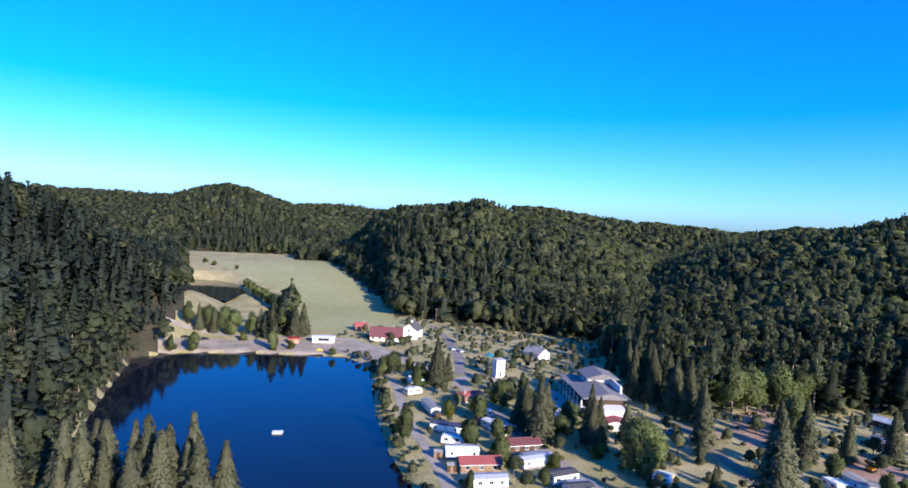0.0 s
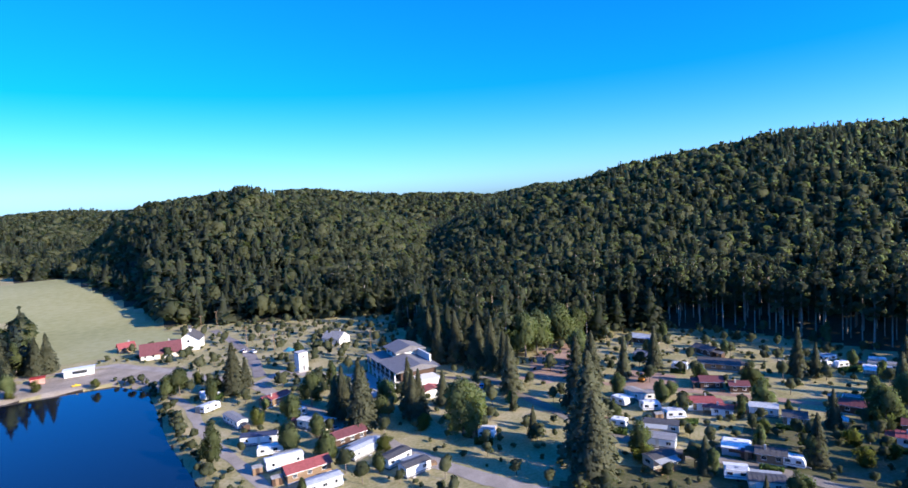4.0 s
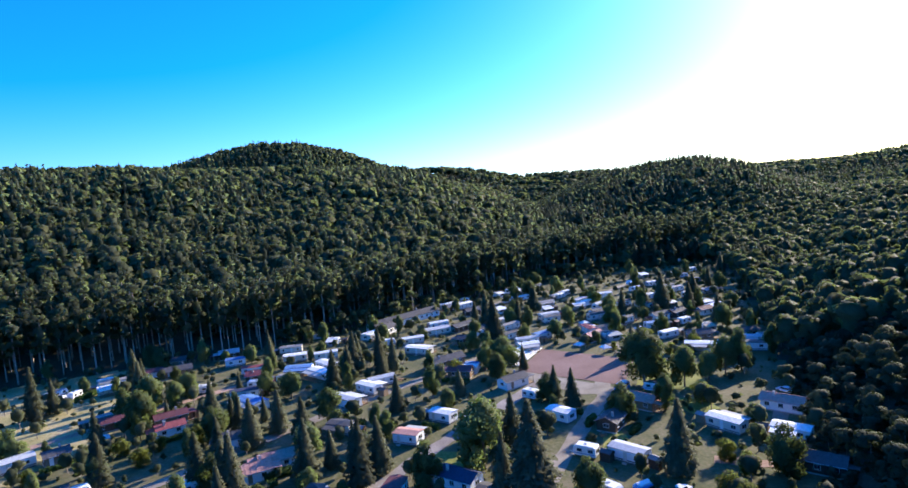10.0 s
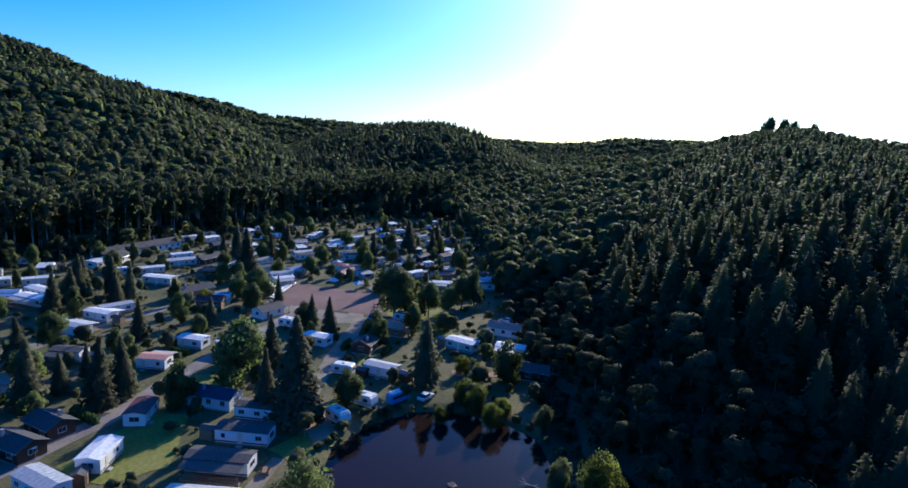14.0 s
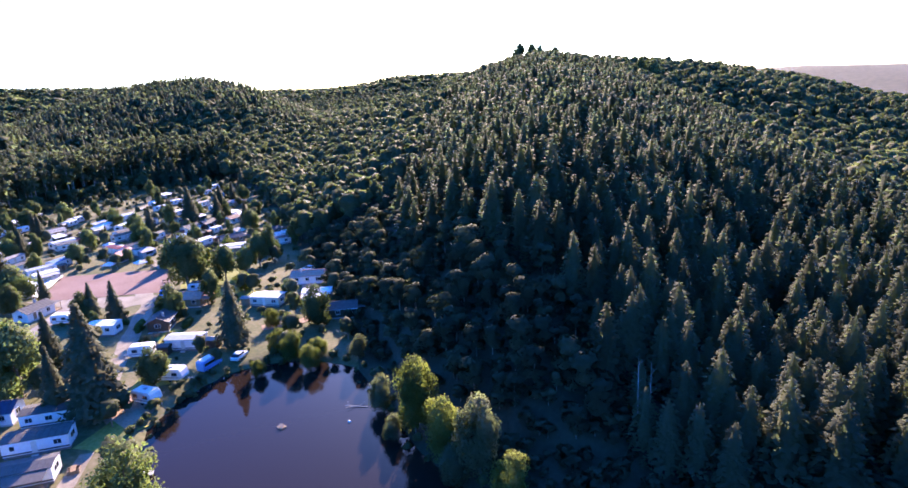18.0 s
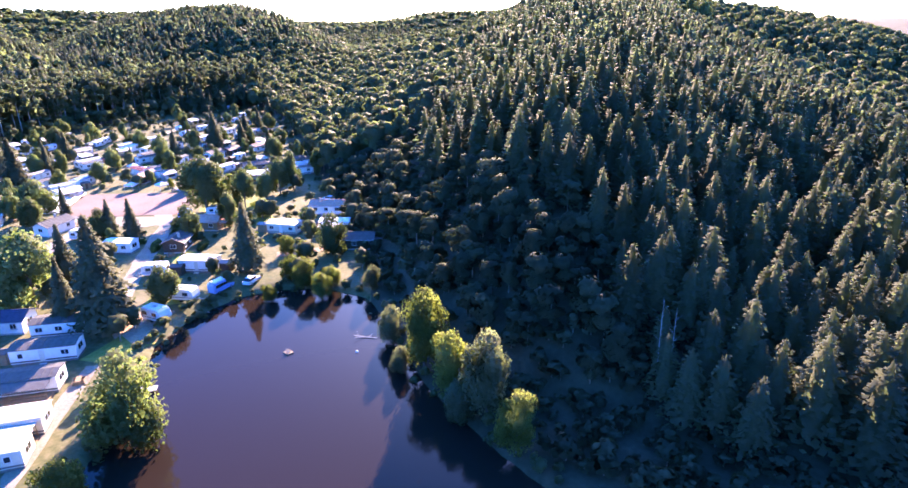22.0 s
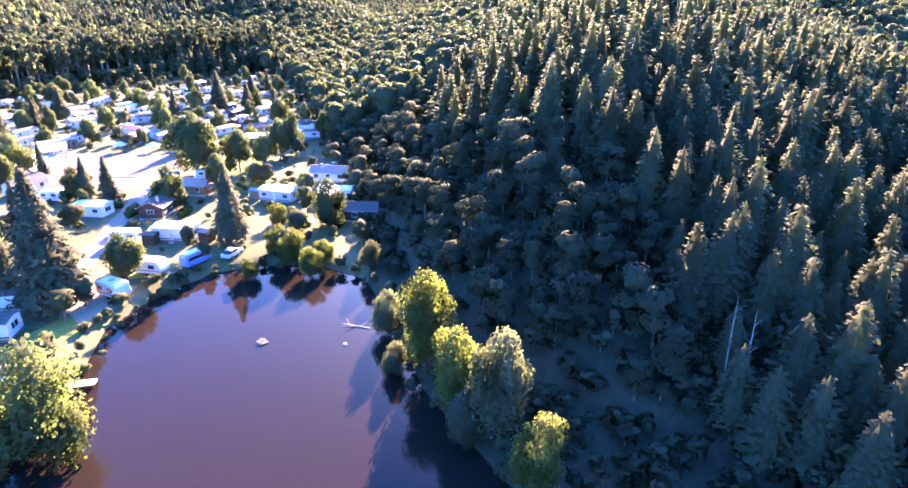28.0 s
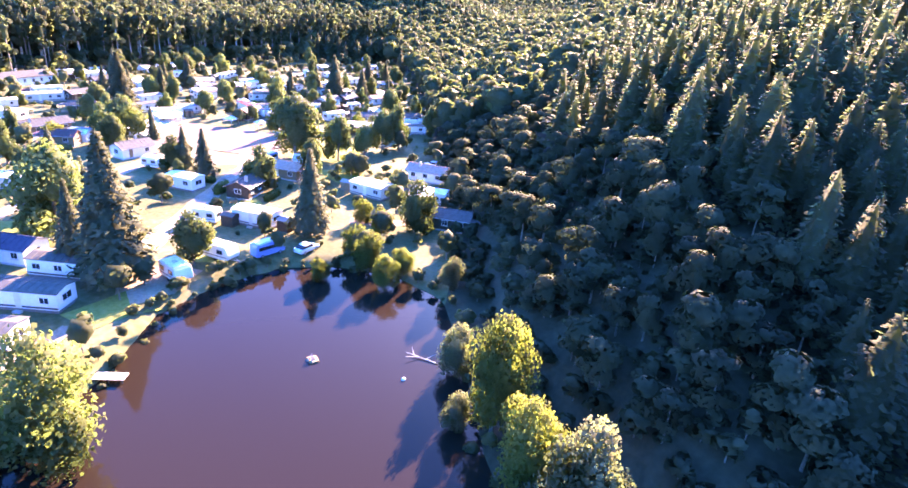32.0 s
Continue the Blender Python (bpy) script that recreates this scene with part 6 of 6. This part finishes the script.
house("holiday_row", "long low white row of holiday flats with slate roof", "building", 269, 9, -49, 39, 7, 3.0, 1.5, M["white"], "slate")
house("barn", "long barn with a steep maroon roof by the beach", "barn", -25, 292, 5, 17, 9, 2.6, 4.2, M["cream"], "maroon")
white = house("house", "white gabled house with a dark slate roof and round-arched window", "house", -12, 301, 78, 11, 9.5, 5.0, 3.4, M["render_wall"], "slate", 2)
part("lantern_turret", soft_box(-1.2, -.2, -.5, .5, 8.2, 10.0, .03), M["render_wall"], white)
part("turret_roof", prism([(-1.5, 9.9), (.1, 9.9), (-.7, 11.4)], -.8, .8, "y"), ROOF_M["slate"], white)
house("cottage", "small cottage with an orange-red roof behind the barn", "house", -42, 312, 20, 7, 5, 2.6, 2.0, M["wood"], "red")
house("house", "grey-roofed house half hidden among garden shrubs", "house", 53, 268, -50, 10, 8, 3.0, 2.6, M["render_wall"], "grey")


def substation():
    x, y = 31, 227
    ob = thing("transformer_tower", "tall white square transformer tower beside the road", "tower", pose(x, y, ground_at(x, y), 0, 0, 20))
    part("shaft", soft_box(-2, 2, -2, 2, -.3, 7.6, .05), M["render_wall"], ob)
    part("base", soft_box(-2.6, 2.6, -2.6, 2.6, -.3, .6, .05), M["concrete"], ob)
    part("cap", soft_box(-2.2, 2.2, -2.2, 2.2, 7.6, 7.9, .05), M["concrete"], ob)
    d = part("door", soft_box(-.5, .5, -.02, .06, -1.05, 1.05, .02), M["skirt"], ob, at=side(0, -2, 1.6, 180))
    part("handle", soft_box(.3, .36, .06, .1, -.06, .06, .01), M["metal"], d)
    part("louvre", soft_box(-.6, .6, -2.06, -2, 5.6, 6.4, .01), M["skirt"], ob)
    u = thing("parasol", "teal canvas parasol on a pole", "parasol", pose(27, 232, ground_at(27, 232)))
    bm = bmesh.new()
    tube(bm, (0, 0, 0), (0, 0, 8.6), .08)
    part("pole", bm, M["metal"], u)
    bm = bmesh.new()
    bmesh.ops.create_cone(bm, segments=10, radius1=2.4, radius2=.1, depth=1.4, matrix=Matrix.Translation((0, 0, 8.6)), cap_ends=True)
    part("canopy", bm, paint("teal_canvas", (0.02, 0.16, 0.22), .8), u)


substation()


def kiosk():
    ob = thing("kiosk", "low white beach kiosk with open serving side", "kiosk", pose(-56, 279, ground_at(-56, 279), 0, 0, 8))
    part("wall", soft_box(-5.5, 5.5, -2.2, 2.2, -.3, 2.7, .03), M["white"], ob)
    part("flat_roof", soft_box(-6, 6, -3.2, 2.6, 2.7, 2.95, .03), M["white"], ob)
    for x in (-4, 4):
        bm = bmesh.new()
        tube(bm, (x, -3, -.2), (x, -3, 2.7), .07)
        part("post", bm, M["metal"], ob)
    part("serving_hatch", soft_box(-2.5, 3, -2.25, -2.2, 1.0, 2.2, .01), M["pane"], ob)
    b = thing("changing_hut", "terracotta-red changing hut on the beach", "hut", pose(-70, 274, ground_at(-70, 274), 0, 0, 10))
    part("wall", soft_box(-2.5, 2.5, -2, 2, -.3, 2.3, .03), ROOF_M["salmon"], b)
    part("flat_roof", soft_box(-2.8, 2.8, -2.3, 2.3, 2.3, 2.45, .03), M["trim_red"], b)
    part("door", soft_box(-.5, .5, -2.06, -2.0, -.1, 1.95, .01), M["wood"], b)
    y = thing("pedal_boat", "yellow pedal boat pulled up on the sand", "boat", pose(-54, 261, ground_at(-54, 261) + .05, 0, 0, 12))
    for s in (-1, 1):
        bm = soft_box(-1.6, 1.6, s * .55 - .3, s * .55 + .3, 0, .45, .12)
        part("float", bm, paint("yellow_plastic", (0.62, 0.42, 0.03), .4), y)
    part("seat", soft_box(-.5, .4, -.6, .6, .45, .85, .05), paint("yellow_seat", (0.62, 0.45, 0.05), .4), y)


kiosk()


def pole(x, y, h):
    ob = thing("utility_pole", "tall weathered wooden utility pole", "utility pole", pose(x, y, ground_at(x, y)), "poles along the road")
    bm = bmesh.new()
    tube(bm, (0, 0, -.3), (0, 0, h), .16, 8, .1)
    part("post", bm, M["wood"], ob)
    part("crossarm", soft_box(-.9, .9, -.06, .06, h - .7, h - .55, .01), M["wood"], ob)
    for s in (-.8, 0, .8):
        bm = bmesh.new()
        tube(bm, (s, 0, h - .55), (s, 0, h - .35), .05, 6)
        part("insulator", bm, M["white"], ob)


for x, y, h in ((13, 286, 10), (24, 266, 9), (-8, 335, 10), (0, 346, 10), (63, 240, 10)):
    pole(x, y, h)


# ---- water things ----
def raft():
    ob = thing("swimming_raft", "small white square swimming raft floating on the lake", "raft", pose(-42, 154, -2.45, 0, 0, 10))
    part("deck", soft_box(-1.6, 1.6, -1.4, 1.4, .25, .42, .03), M["white"], ob)
    for s in (-1, 1):
        bm = bmesh.new()
        tube(bm, (-1.5, s * 1.0, .12), (1.5, s * 1.0, .12), .25, 8)
        part("float", bm, M["metal"], ob)


raft()


def pier():
    ob = thing("jetty", "short pale wooden fishing jetty at the bank", "jetty", pose(70.5, -13, -1.0, 0, 0, -118))
    for k in range(8):
        part("plank", soft_box(k * .42 - 1.2, k * .42 - .82, -.7, .7, .42, .5, .01), M["concrete"], ob)
    for x in (-1.0, .5, 1.9):
        for s in (-1, 1):
            bm = bmesh.new()
            tube(bm, (x, s * .6, -1.6), (x, s * .6, .42), .07)
            part("post", bm, M["wood"], ob)


pier()


def aerator():
    ob = thing("nesting_float", "pale heap of branches on a small float in the pond", "float", pose(65, -34, -1.0))
    part("float", soft_box(-.7, .7, -.6, .6, -.1, .18, .04), M["wood"], ob)
    rng = np.random.default_rng(3)
    for k in range(14):
        a, q = rng.uniform(0, 6.28), rng.uniform(.3, .9)
        bm = bmesh.new()
        tube(bm, (math.cos(a) * q, math.sin(a) * q, .12), (-math.cos(a) * q * .6, math.sin(a) * q * .5, .35 + rng.uniform(0, .45)), .05, 5, .02)
        part("branch", bm, M["concrete"], ob)
    d = thing("drifting_branch", "pale dead branch lying half sunk in the pond", "branch", pose(60, -46, -1.0, 0, 0, 30))
    bm = bmesh.new()
    for a, b, r in (((-2.2, 0, .05), (2.0, .3, .25), .09), ((.2, .1, .15), (1.4, 1.5, .5), .06), ((-.6, 0, .1), (-1.2, -1.3, .35), .05), ((1.0, .2, .2), (1.9, -.7, .5), .04)):
        tube(bm, a, b, r, 6, r * .4)
    part("bough", bm, M["concrete"], d)
    b = thing("buoy", "small white marker buoy floating on the pond", "buoy", pose(57, -42, -1.0))
    bm = bmesh.new()
    bmesh.ops.create_icosphere(bm, subdivisions=2, radius=.28)
    part("ball", bm, M["white"], b)


aerator()


def dead_trunk(x, y, h, lean):
    ob = thing("dead_birch_trunk", "bare leaning pale birch trunk in the dark wood", "dead tree", pose(x, y, ground_at(x, y), lean, 4, 0), "dead trunks on the slope")
    bm = bmesh.new()
    tube(bm, (0, 0, -.3), (0.1, 0, h * .5), .075, 7, .055)
    tube(bm, (.1, 0, h * .5), (0, .2, h), .055, 6, .015)
    for k in range(6):
        z = h * (.45 + .08 * k)
        a = k * 2.1
        tube(bm, (.05, 0, z), (math.cos(a) * .9, math.sin(a) * .9, z + .7), .025, 4, .008)
    part("trunk", bm, M["concrete"], ob)


for row in ((15, -62, 11, 8), (12.5, -60.5, 12, 8)):
    dead_trunk(*row)


# ---- camp furniture ----
def gazebo(x, y, yaw, s=1.5):
    ob = thing("gazebo", "white peaked party tent on thin poles", "gazebo", pose(x, y, ground_at(x, y), 0, 0, yaw), "party tents of the camp")
    bm = bmesh.new()
    a = [bm.verts.new((sx * s * 1.08, sy * s * 1.08, 2.2)) for sx, sy in ((-1, -1), (1, -1), (1, 1), (-1, 1))]
    lo = [bm.verts.new((v.co.x, v.co.y, 1.95)) for v in a]
    top = bm.verts.new((0, 0, 3.1))
    for k in range(4):
        bm.faces.new((a[k], a[(k + 1) % 4], top))
        bm.faces.new((lo[k], lo[(k + 1) % 4], a[(k + 1) % 4], a[k]))
    part("canopy", bm, M["white"], ob)
    for sx in (-1, 1):
        for sy in (-1, 1):
            bm = bmesh.new()
            tube(bm, (sx * s, sy * s, 0), (sx * s, sy * s, 2.2), .04)
            part("pole", bm, M["metal"], ob)


for row in ((97, 27, 20), (184, 46, 10), (193, -53, 35), (186, -60, 10), (224, -64, 20), (152, 88, 30), (206, -80, 15)):
    gazebo(*row)


def picnic_table(x, y, yaw):
    ob = thing("picnic_table", "weathered wooden picnic table with fixed benches", "picnic table", pose(x, y, ground_at(x, y) + .02, 0, 0, yaw), "picnic tables of the camp")
    part("tabletop", soft_box(-.9, .9, -.38, .38, .7, .76, .01), M["wood"], ob)
    for s in (-1, 1):
        part("bench", soft_box(-.9, .9, s * .75 - .13, s * .75 + .13, .42, .47, .01), M["wood"], ob)
        part("leg_frame", soft_box(s * .6 - .04, s * .6 + .04, -.8, .8, 0, .7, .01), M["wood"], ob)


def shed(x, y, yaw, mat, roof):
    ob = thing("garden_shed", f"small {'timber' if mat is M['wood'] else 'dark'} garden shed with {NAMES[roof]} roof", "shed", pose(x, y, ground_at(x, y), 0, 0, yaw), "garden sheds of the camp")
    part("wall", gable_body(2.4, 2.0, -.1, 1.95, .4), mat, ob)
    gable_roof(ob, 2.4, 2.0, 1.95, .4, .15, ROOF_M[roof], .06)
    part("door", soft_box(-.4, .4, -1.05, -1.0, 0, 1.8, .01), M["wood_dark"] if mat is M["wood"] else M["wood"], ob)


M["hedge_leaves"] = material("hedge_leaves", [(0.03, 0.055, 0.016), (0.05, 0.085, 0.024), (0.09, 0.12, 0.035)], 0.4, 0.8, rnd=0.3, fine=1.8, leaf=0.25, spec=0.1)


def hedge_mesh(rng, L):
    """Clipped hedge: leaf clumps over a rounded bar, with a dark core."""
    V, F = [], []
    n = int(L * 46)
    for k in range(n):
        x = rng.uniform(-L / 2, L / 2)
        a = rng.uniform(-.2, 3.34)
        c = np.array([x, math.cos(a) * .55, .85 + math.sin(a) * .55 if rng.random() < .5 else rng.uniform(.1, 1.1)])
        if c[2] < .9:
            c[1] = math.copysign(.52, c[1])
        c += rng.normal(size=3) * .07
        nrm = np.array([0, c[1], c[2] - .7]) + rng.normal(size=3) * .4
        nrm /= np.linalg.norm(nrm)
        t1 = np.cross(nrm, rng.normal(size=3))
        t1 /= np.linalg.norm(t1)
        t2 = np.cross(nrm, t1)
        s = rng.uniform(.16, .3)
        b = len(V)
        for q in (0, 1.6, 3.1, 4.7):
            V.append(tuple(c + (t1 * math.cos(q) + t2 * math.sin(q)) * s * rng.uniform(.7, 1.1)))
        F += [(b, b + 1, b + 2), (b, b + 2, b + 3)]
    b = len(V)
    for x in (-L / 2, L / 2):
        V += [(x, -.42, 0), (x, .42, 0), (x, .42, 1.15), (x, -.42, 1.15)]
    for f in ((0, 1, 2), (0, 2, 3), (4, 6, 5), (4, 7, 6), (0, 4, 5), (0, 5, 1), (1, 5, 6), (1, 6, 2), (2, 6, 7), (2, 7, 3), (3, 7, 4), (3, 4, 0)):
        F.append(tuple(b + k for k in f))
    me = fast_mesh("hedge", np.array(V), np.array(F))
    me.materials.append(M["hedge_leaves"])
    return me


def build_gardens():
    """Hedges, sheds and tables on the plots, kept clear of homes."""
    rng = np.random.default_rng(31)
    homes = [(r[0], r[1], r[2], r[3]) for rows in ROWS.values() for r in rows]
    meshes = [hedge_mesh(rng, L) for L in (5.0, 7.0, 9.0)]
    taken = []

    def free(x, y, gap):
        return all(math.hypot(x - a, y - b) > gap + .42 * L for a, b, L, W in homes) and all(math.hypot(x - a, y - b) > gap for a, b in taken) and min(signed_distance(np.array([x]), np.array([y]), LAKE_SOUTH)[0], signed_distance(np.array([x]), np.array([y]), LAKE_NORTH)[0]) > 3

    for rows in ROWS.values():
        for x, y, L, W, yaw, kind, roof in rows:
            a = radians(yaw)
            for s in (-1, 1):
                d = W / 2 + rng.uniform(2.4, 3.6)
                hx, hy = x - math.sin(a) * d * s, y + math.cos(a) * d * s
                k = rng.integers(0, 3)
                if rng.random() < .62 and free(hx, hy, 2.2):
                    ob = new("hedge", meshes[k])
                    ob.matrix_world = pose(hx, hy, ground_at(hx, hy) - .05, 0, 0, yaw + rng.uniform(-4, 4)) @ Matrix.Diagonal((1, 1.1, rng.uniform(.8, 1.5), 1))
                    tagged(ob, "dense green clipped hedge along a camp plot", "hedge", "plot hedges of the camp")
                    taken.append((hx, hy))
            e = rng.choice([-1, 1])
            sx, sy = x + math.cos(a) * (L / 2 + 2.0) * e, y + math.sin(a) * (L / 2 + 2.0) * e
            r = rng.random()
            if free(sx, sy, 1.2):
                if r < .35:
                    shed(sx, sy, yaw + rng.uniform(-10, 10), M["wood"] if rng.random() < .6 else M["wood_dark"], ("slate", "maroon", "grey")[rng.integers(0, 3)])
                    taken.append((sx, sy))
                elif r < .5:
                    picnic_table(sx, sy, rng.uniform(0, 180))
                    taken.append((sx, sy))
    return taken, homes


TAKEN, HOMES = build_gardens()


def excavator():
    ob = thing("excavator", "small orange tracked excavator on bare earth", "excavator", pose(134, 145, ground_at(134, 145) + .08, 0, 0, 30))
    orange = paint("orange_machine_paint", (0.55, 0.22, 0.02), .45)
    for s in (-1, 1):
        part("track", soft_box(-1.5, 1.5, s * .9 - .25, s * .9 + .25, 0, .7, .2), M["tyre"], ob)
    part("upper_body", soft_box(-1.6, .6, -.95, .95, .75, 1.7, .1), orange, ob)
    part("cab", soft_box(-.2, 1.2, .1, .95, .9, 2.6, .08), M["pane_car"], ob)
    bm = bmesh.new()
    tube(bm, (.8, -.3, 1.2), (2.6, -.3, 3.2), .18, 6, .15)
    part("boom", bm, orange, ob)
    bm = bmesh.new()
    tube(bm, (2.6, -.3, 3.2), (4.2, -.3, 1.8), .14, 6, .1)
    part("stick", bm, orange, ob)
    part("bucket", soft_box(3.9, 4.7, -.7, .1, 1.1, 1.8, .1), M["metal"], ob)


excavator()


# ---- scrub and young trees between the plots ----
def build_garden_trees():
    """Leafy trees behind the camp homes, clear of roofs and lanes."""
    rng = np.random.default_rng(77)
    kinds = [tree_template(k, rng) for k in ("leaf", "leaf", "birch")]
    lanes = np.concatenate([np.array([w.co[:2] for w in o.data.vertices]) for o in bpy.data.objects if o.name.startswith(("road", "path", "court")) and o.type == "MESH"])
    spots = []
    for hx, hy, hl in [q[:3] for q in HOMES]:
        if rng.random() > .62:
            continue
        for _ in range(6):
            a = rng.uniform(0, 6.283)
            x, y = hx + math.cos(a) * (hl * .5 + 2.2), hy + math.sin(a) * (hl * .5 + 2.2)
            free = min(math.hypot(x - q[0], y - q[1]) - q[2] * .5 for q in HOMES) > 1.4
            if free and np.hypot(lanes[:, 0] - x, lanes[:, 1] - y).min() > 2.6 and all(math.hypot(x - u, y - v) > 8 for u, v in spots) \
                    and float(signed_distance(np.array([x]), np.array([y]), LAKE_SOUTH)[0]) > 5 and float(up_of(np.array([[x, y]]))[0]) < 0:
                spots.append((x, y))
                put_scaled(kinds[rng.integers(0, 3)], x, y, rng.uniform(4.5, 10.5), rng.uniform(.85, 1.2), rng, "leafy garden tree beside a camp home", "broadleaf tree", "garden trees of the camp")
                break
    for o in kinds:
        for c in o.children_recursive:
            bpy.data.objects.remove(c)
        bpy.data.objects.remove(o)
    # Tall crooked trees that stand over the hill's crest.
    old = tree_template("leaf", rng)
    for deg, r0, h in CREST:
        x, y = math.sin(radians(deg)) * r0, math.cos(radians(deg)) * r0
        put_scaled(old, x, y, h, rng.uniform(.6, .9), rng, "tall thin tree standing above the crest of the wood", "broadleaf tree", "trees on the crest")
    for c in old.children_recursive:
        bpy.data.objects.remove(c)
    bpy.data.objects.remove(old)


CREST = ((146.0, 552, 25), (147.2, 556, 23), (147.9, 556, 21), (149.4, 558, 20), (157.2, 505, 22), (158.4, 498, 22))
build_garden_trees()


def build_scrub():
    rng = np.random.default_rng(41)
    fine = [frond_tree(rng, "leaf", 10, 9) for _ in range(4)]
    full = [frond_tree(rng, "leaf", 30, 11) for _ in range(5)]
    fir = [frond_tree(rng, "spruce", 14, 9) for _ in range(3)]
    lm_, cm = [M["canopy_leaf"], M["bark"]], [M["canopy_conifer"], M["bark"]]
    p = scatter(rng, -10, 128, 60, 430, 4.5)
    h, up = slopes(p[:, 0], p[:, 1])
    ok = (up < 2)
    for lake in (LAKE_SOUTH, LAKE_NORTH):
        ok &= signed_distance(p[:, 0], p[:, 1], lake) > 3
    ok &= signed_distance(p[:, 0], p[:, 1], MEADOW) > 2
    ok &= signed_distance(p[:, 0], p[:, 1], [(202, -41), (176, -69), (140, -80), (145, -48), (177, -25)]) > 3
    ok &= signed_distance(p[:, 0], p[:, 1], BEACH) > 1
    hx = np.array([q[:2] for q in HOMES])
    hl = np.array([q[2] for q in HOMES])
    d = np.hypot(p[:, None, 0] - hx[None, :, 0], p[:, None, 1] - hx[None, :, 1]) - hl[None] * .5
    ok &= d.min(1) > 1.6
    for ob in [o for o in bpy.data.objects if o.name.startswith(("road", "path")) and o.type == "MESH"]:
        v = np.array([w.co[:2] for w in ob.data.vertices])[1::3]
        ok &= np.hypot(p[:, None, 0] - v[None, :, 0], p[:, None, 1] - v[None, :, 1]).min(1) > 3.4
    p, near = p[ok], d.min(1)[ok]
    k = rng.uniform(0, 1, len(p))
    s = k < .42
    plant("scrub", p[s], rng.uniform(.9, 2.9, s.sum()), rng.uniform(1.3, 2.0, s.sum()), fine, lm_, "low shrubs and young trees between the plots", rng)
    s = (k > .50) & (k < .72)
    plant("young_trees", p[s], rng.uniform(2.2, 7.5, s.sum()), rng.uniform(1.0, 1.4, s.sum()), full, lm_, "green young broadleaf trees among the camp homes", rng)
    # Reeds and scrub on the pond bank.
    q = []
    for (x0, y0), (x1, y1) in zip(LAKE_SOUTH, LAKE_SOUTH[1:] + LAKE_SOUTH[:1]):
        n = int(math.hypot(x1 - x0, y1 - y0) / 1.3)
        q += [(x0 + (x1 - x0) * j / n, y0 + (y1 - y0) * j / n) for j in range(n)]
    q = np.array(q) + rng.normal(size=(len(q), 2)) * 1.0
    c = q / np.linalg.norm(q, axis=1)[:, None]
    q = q + (q - (30, -20)) / np.linalg.norm(q - (30, -20), axis=1)[:, None] * 2.2
    plant("bank_scrub", q, rng.uniform(.8, 2.6, len(q)), rng.uniform(1.2, 1.9, len(q)), fine, lm_, "reeds and low scrub along the pond bank", rng)
    q = []
    for (x0, y0), (x1, y1) in list(zip(LAKE_NORTH, LAKE_NORTH[1:]))[:2] + list(zip(LAKE_NORTH, LAKE_NORTH[1:]))[5:11]:
        n = int(math.hypot(x1 - x0, y1 - y0) / 2.2)
        q += [(x0 + (x1 - x0) * j / n, y0 + (y1 - y0) * j / n) for j in range(n)]
    q = np.array(q) + rng.normal(size=(len(q), 2)) * 1.3
    q = q + (q - (-60, 170)) / np.linalg.norm(q - (-60, 170), axis=1)[:, None] * 3.5
    plant("bank_scrub", q, rng.uniform(1.5, 4.5, len(q)), rng.uniform(1.1, 1.7, len(q)), fine, lm_, "bushes along the bathing lake's shore", rng)


build_scrub()
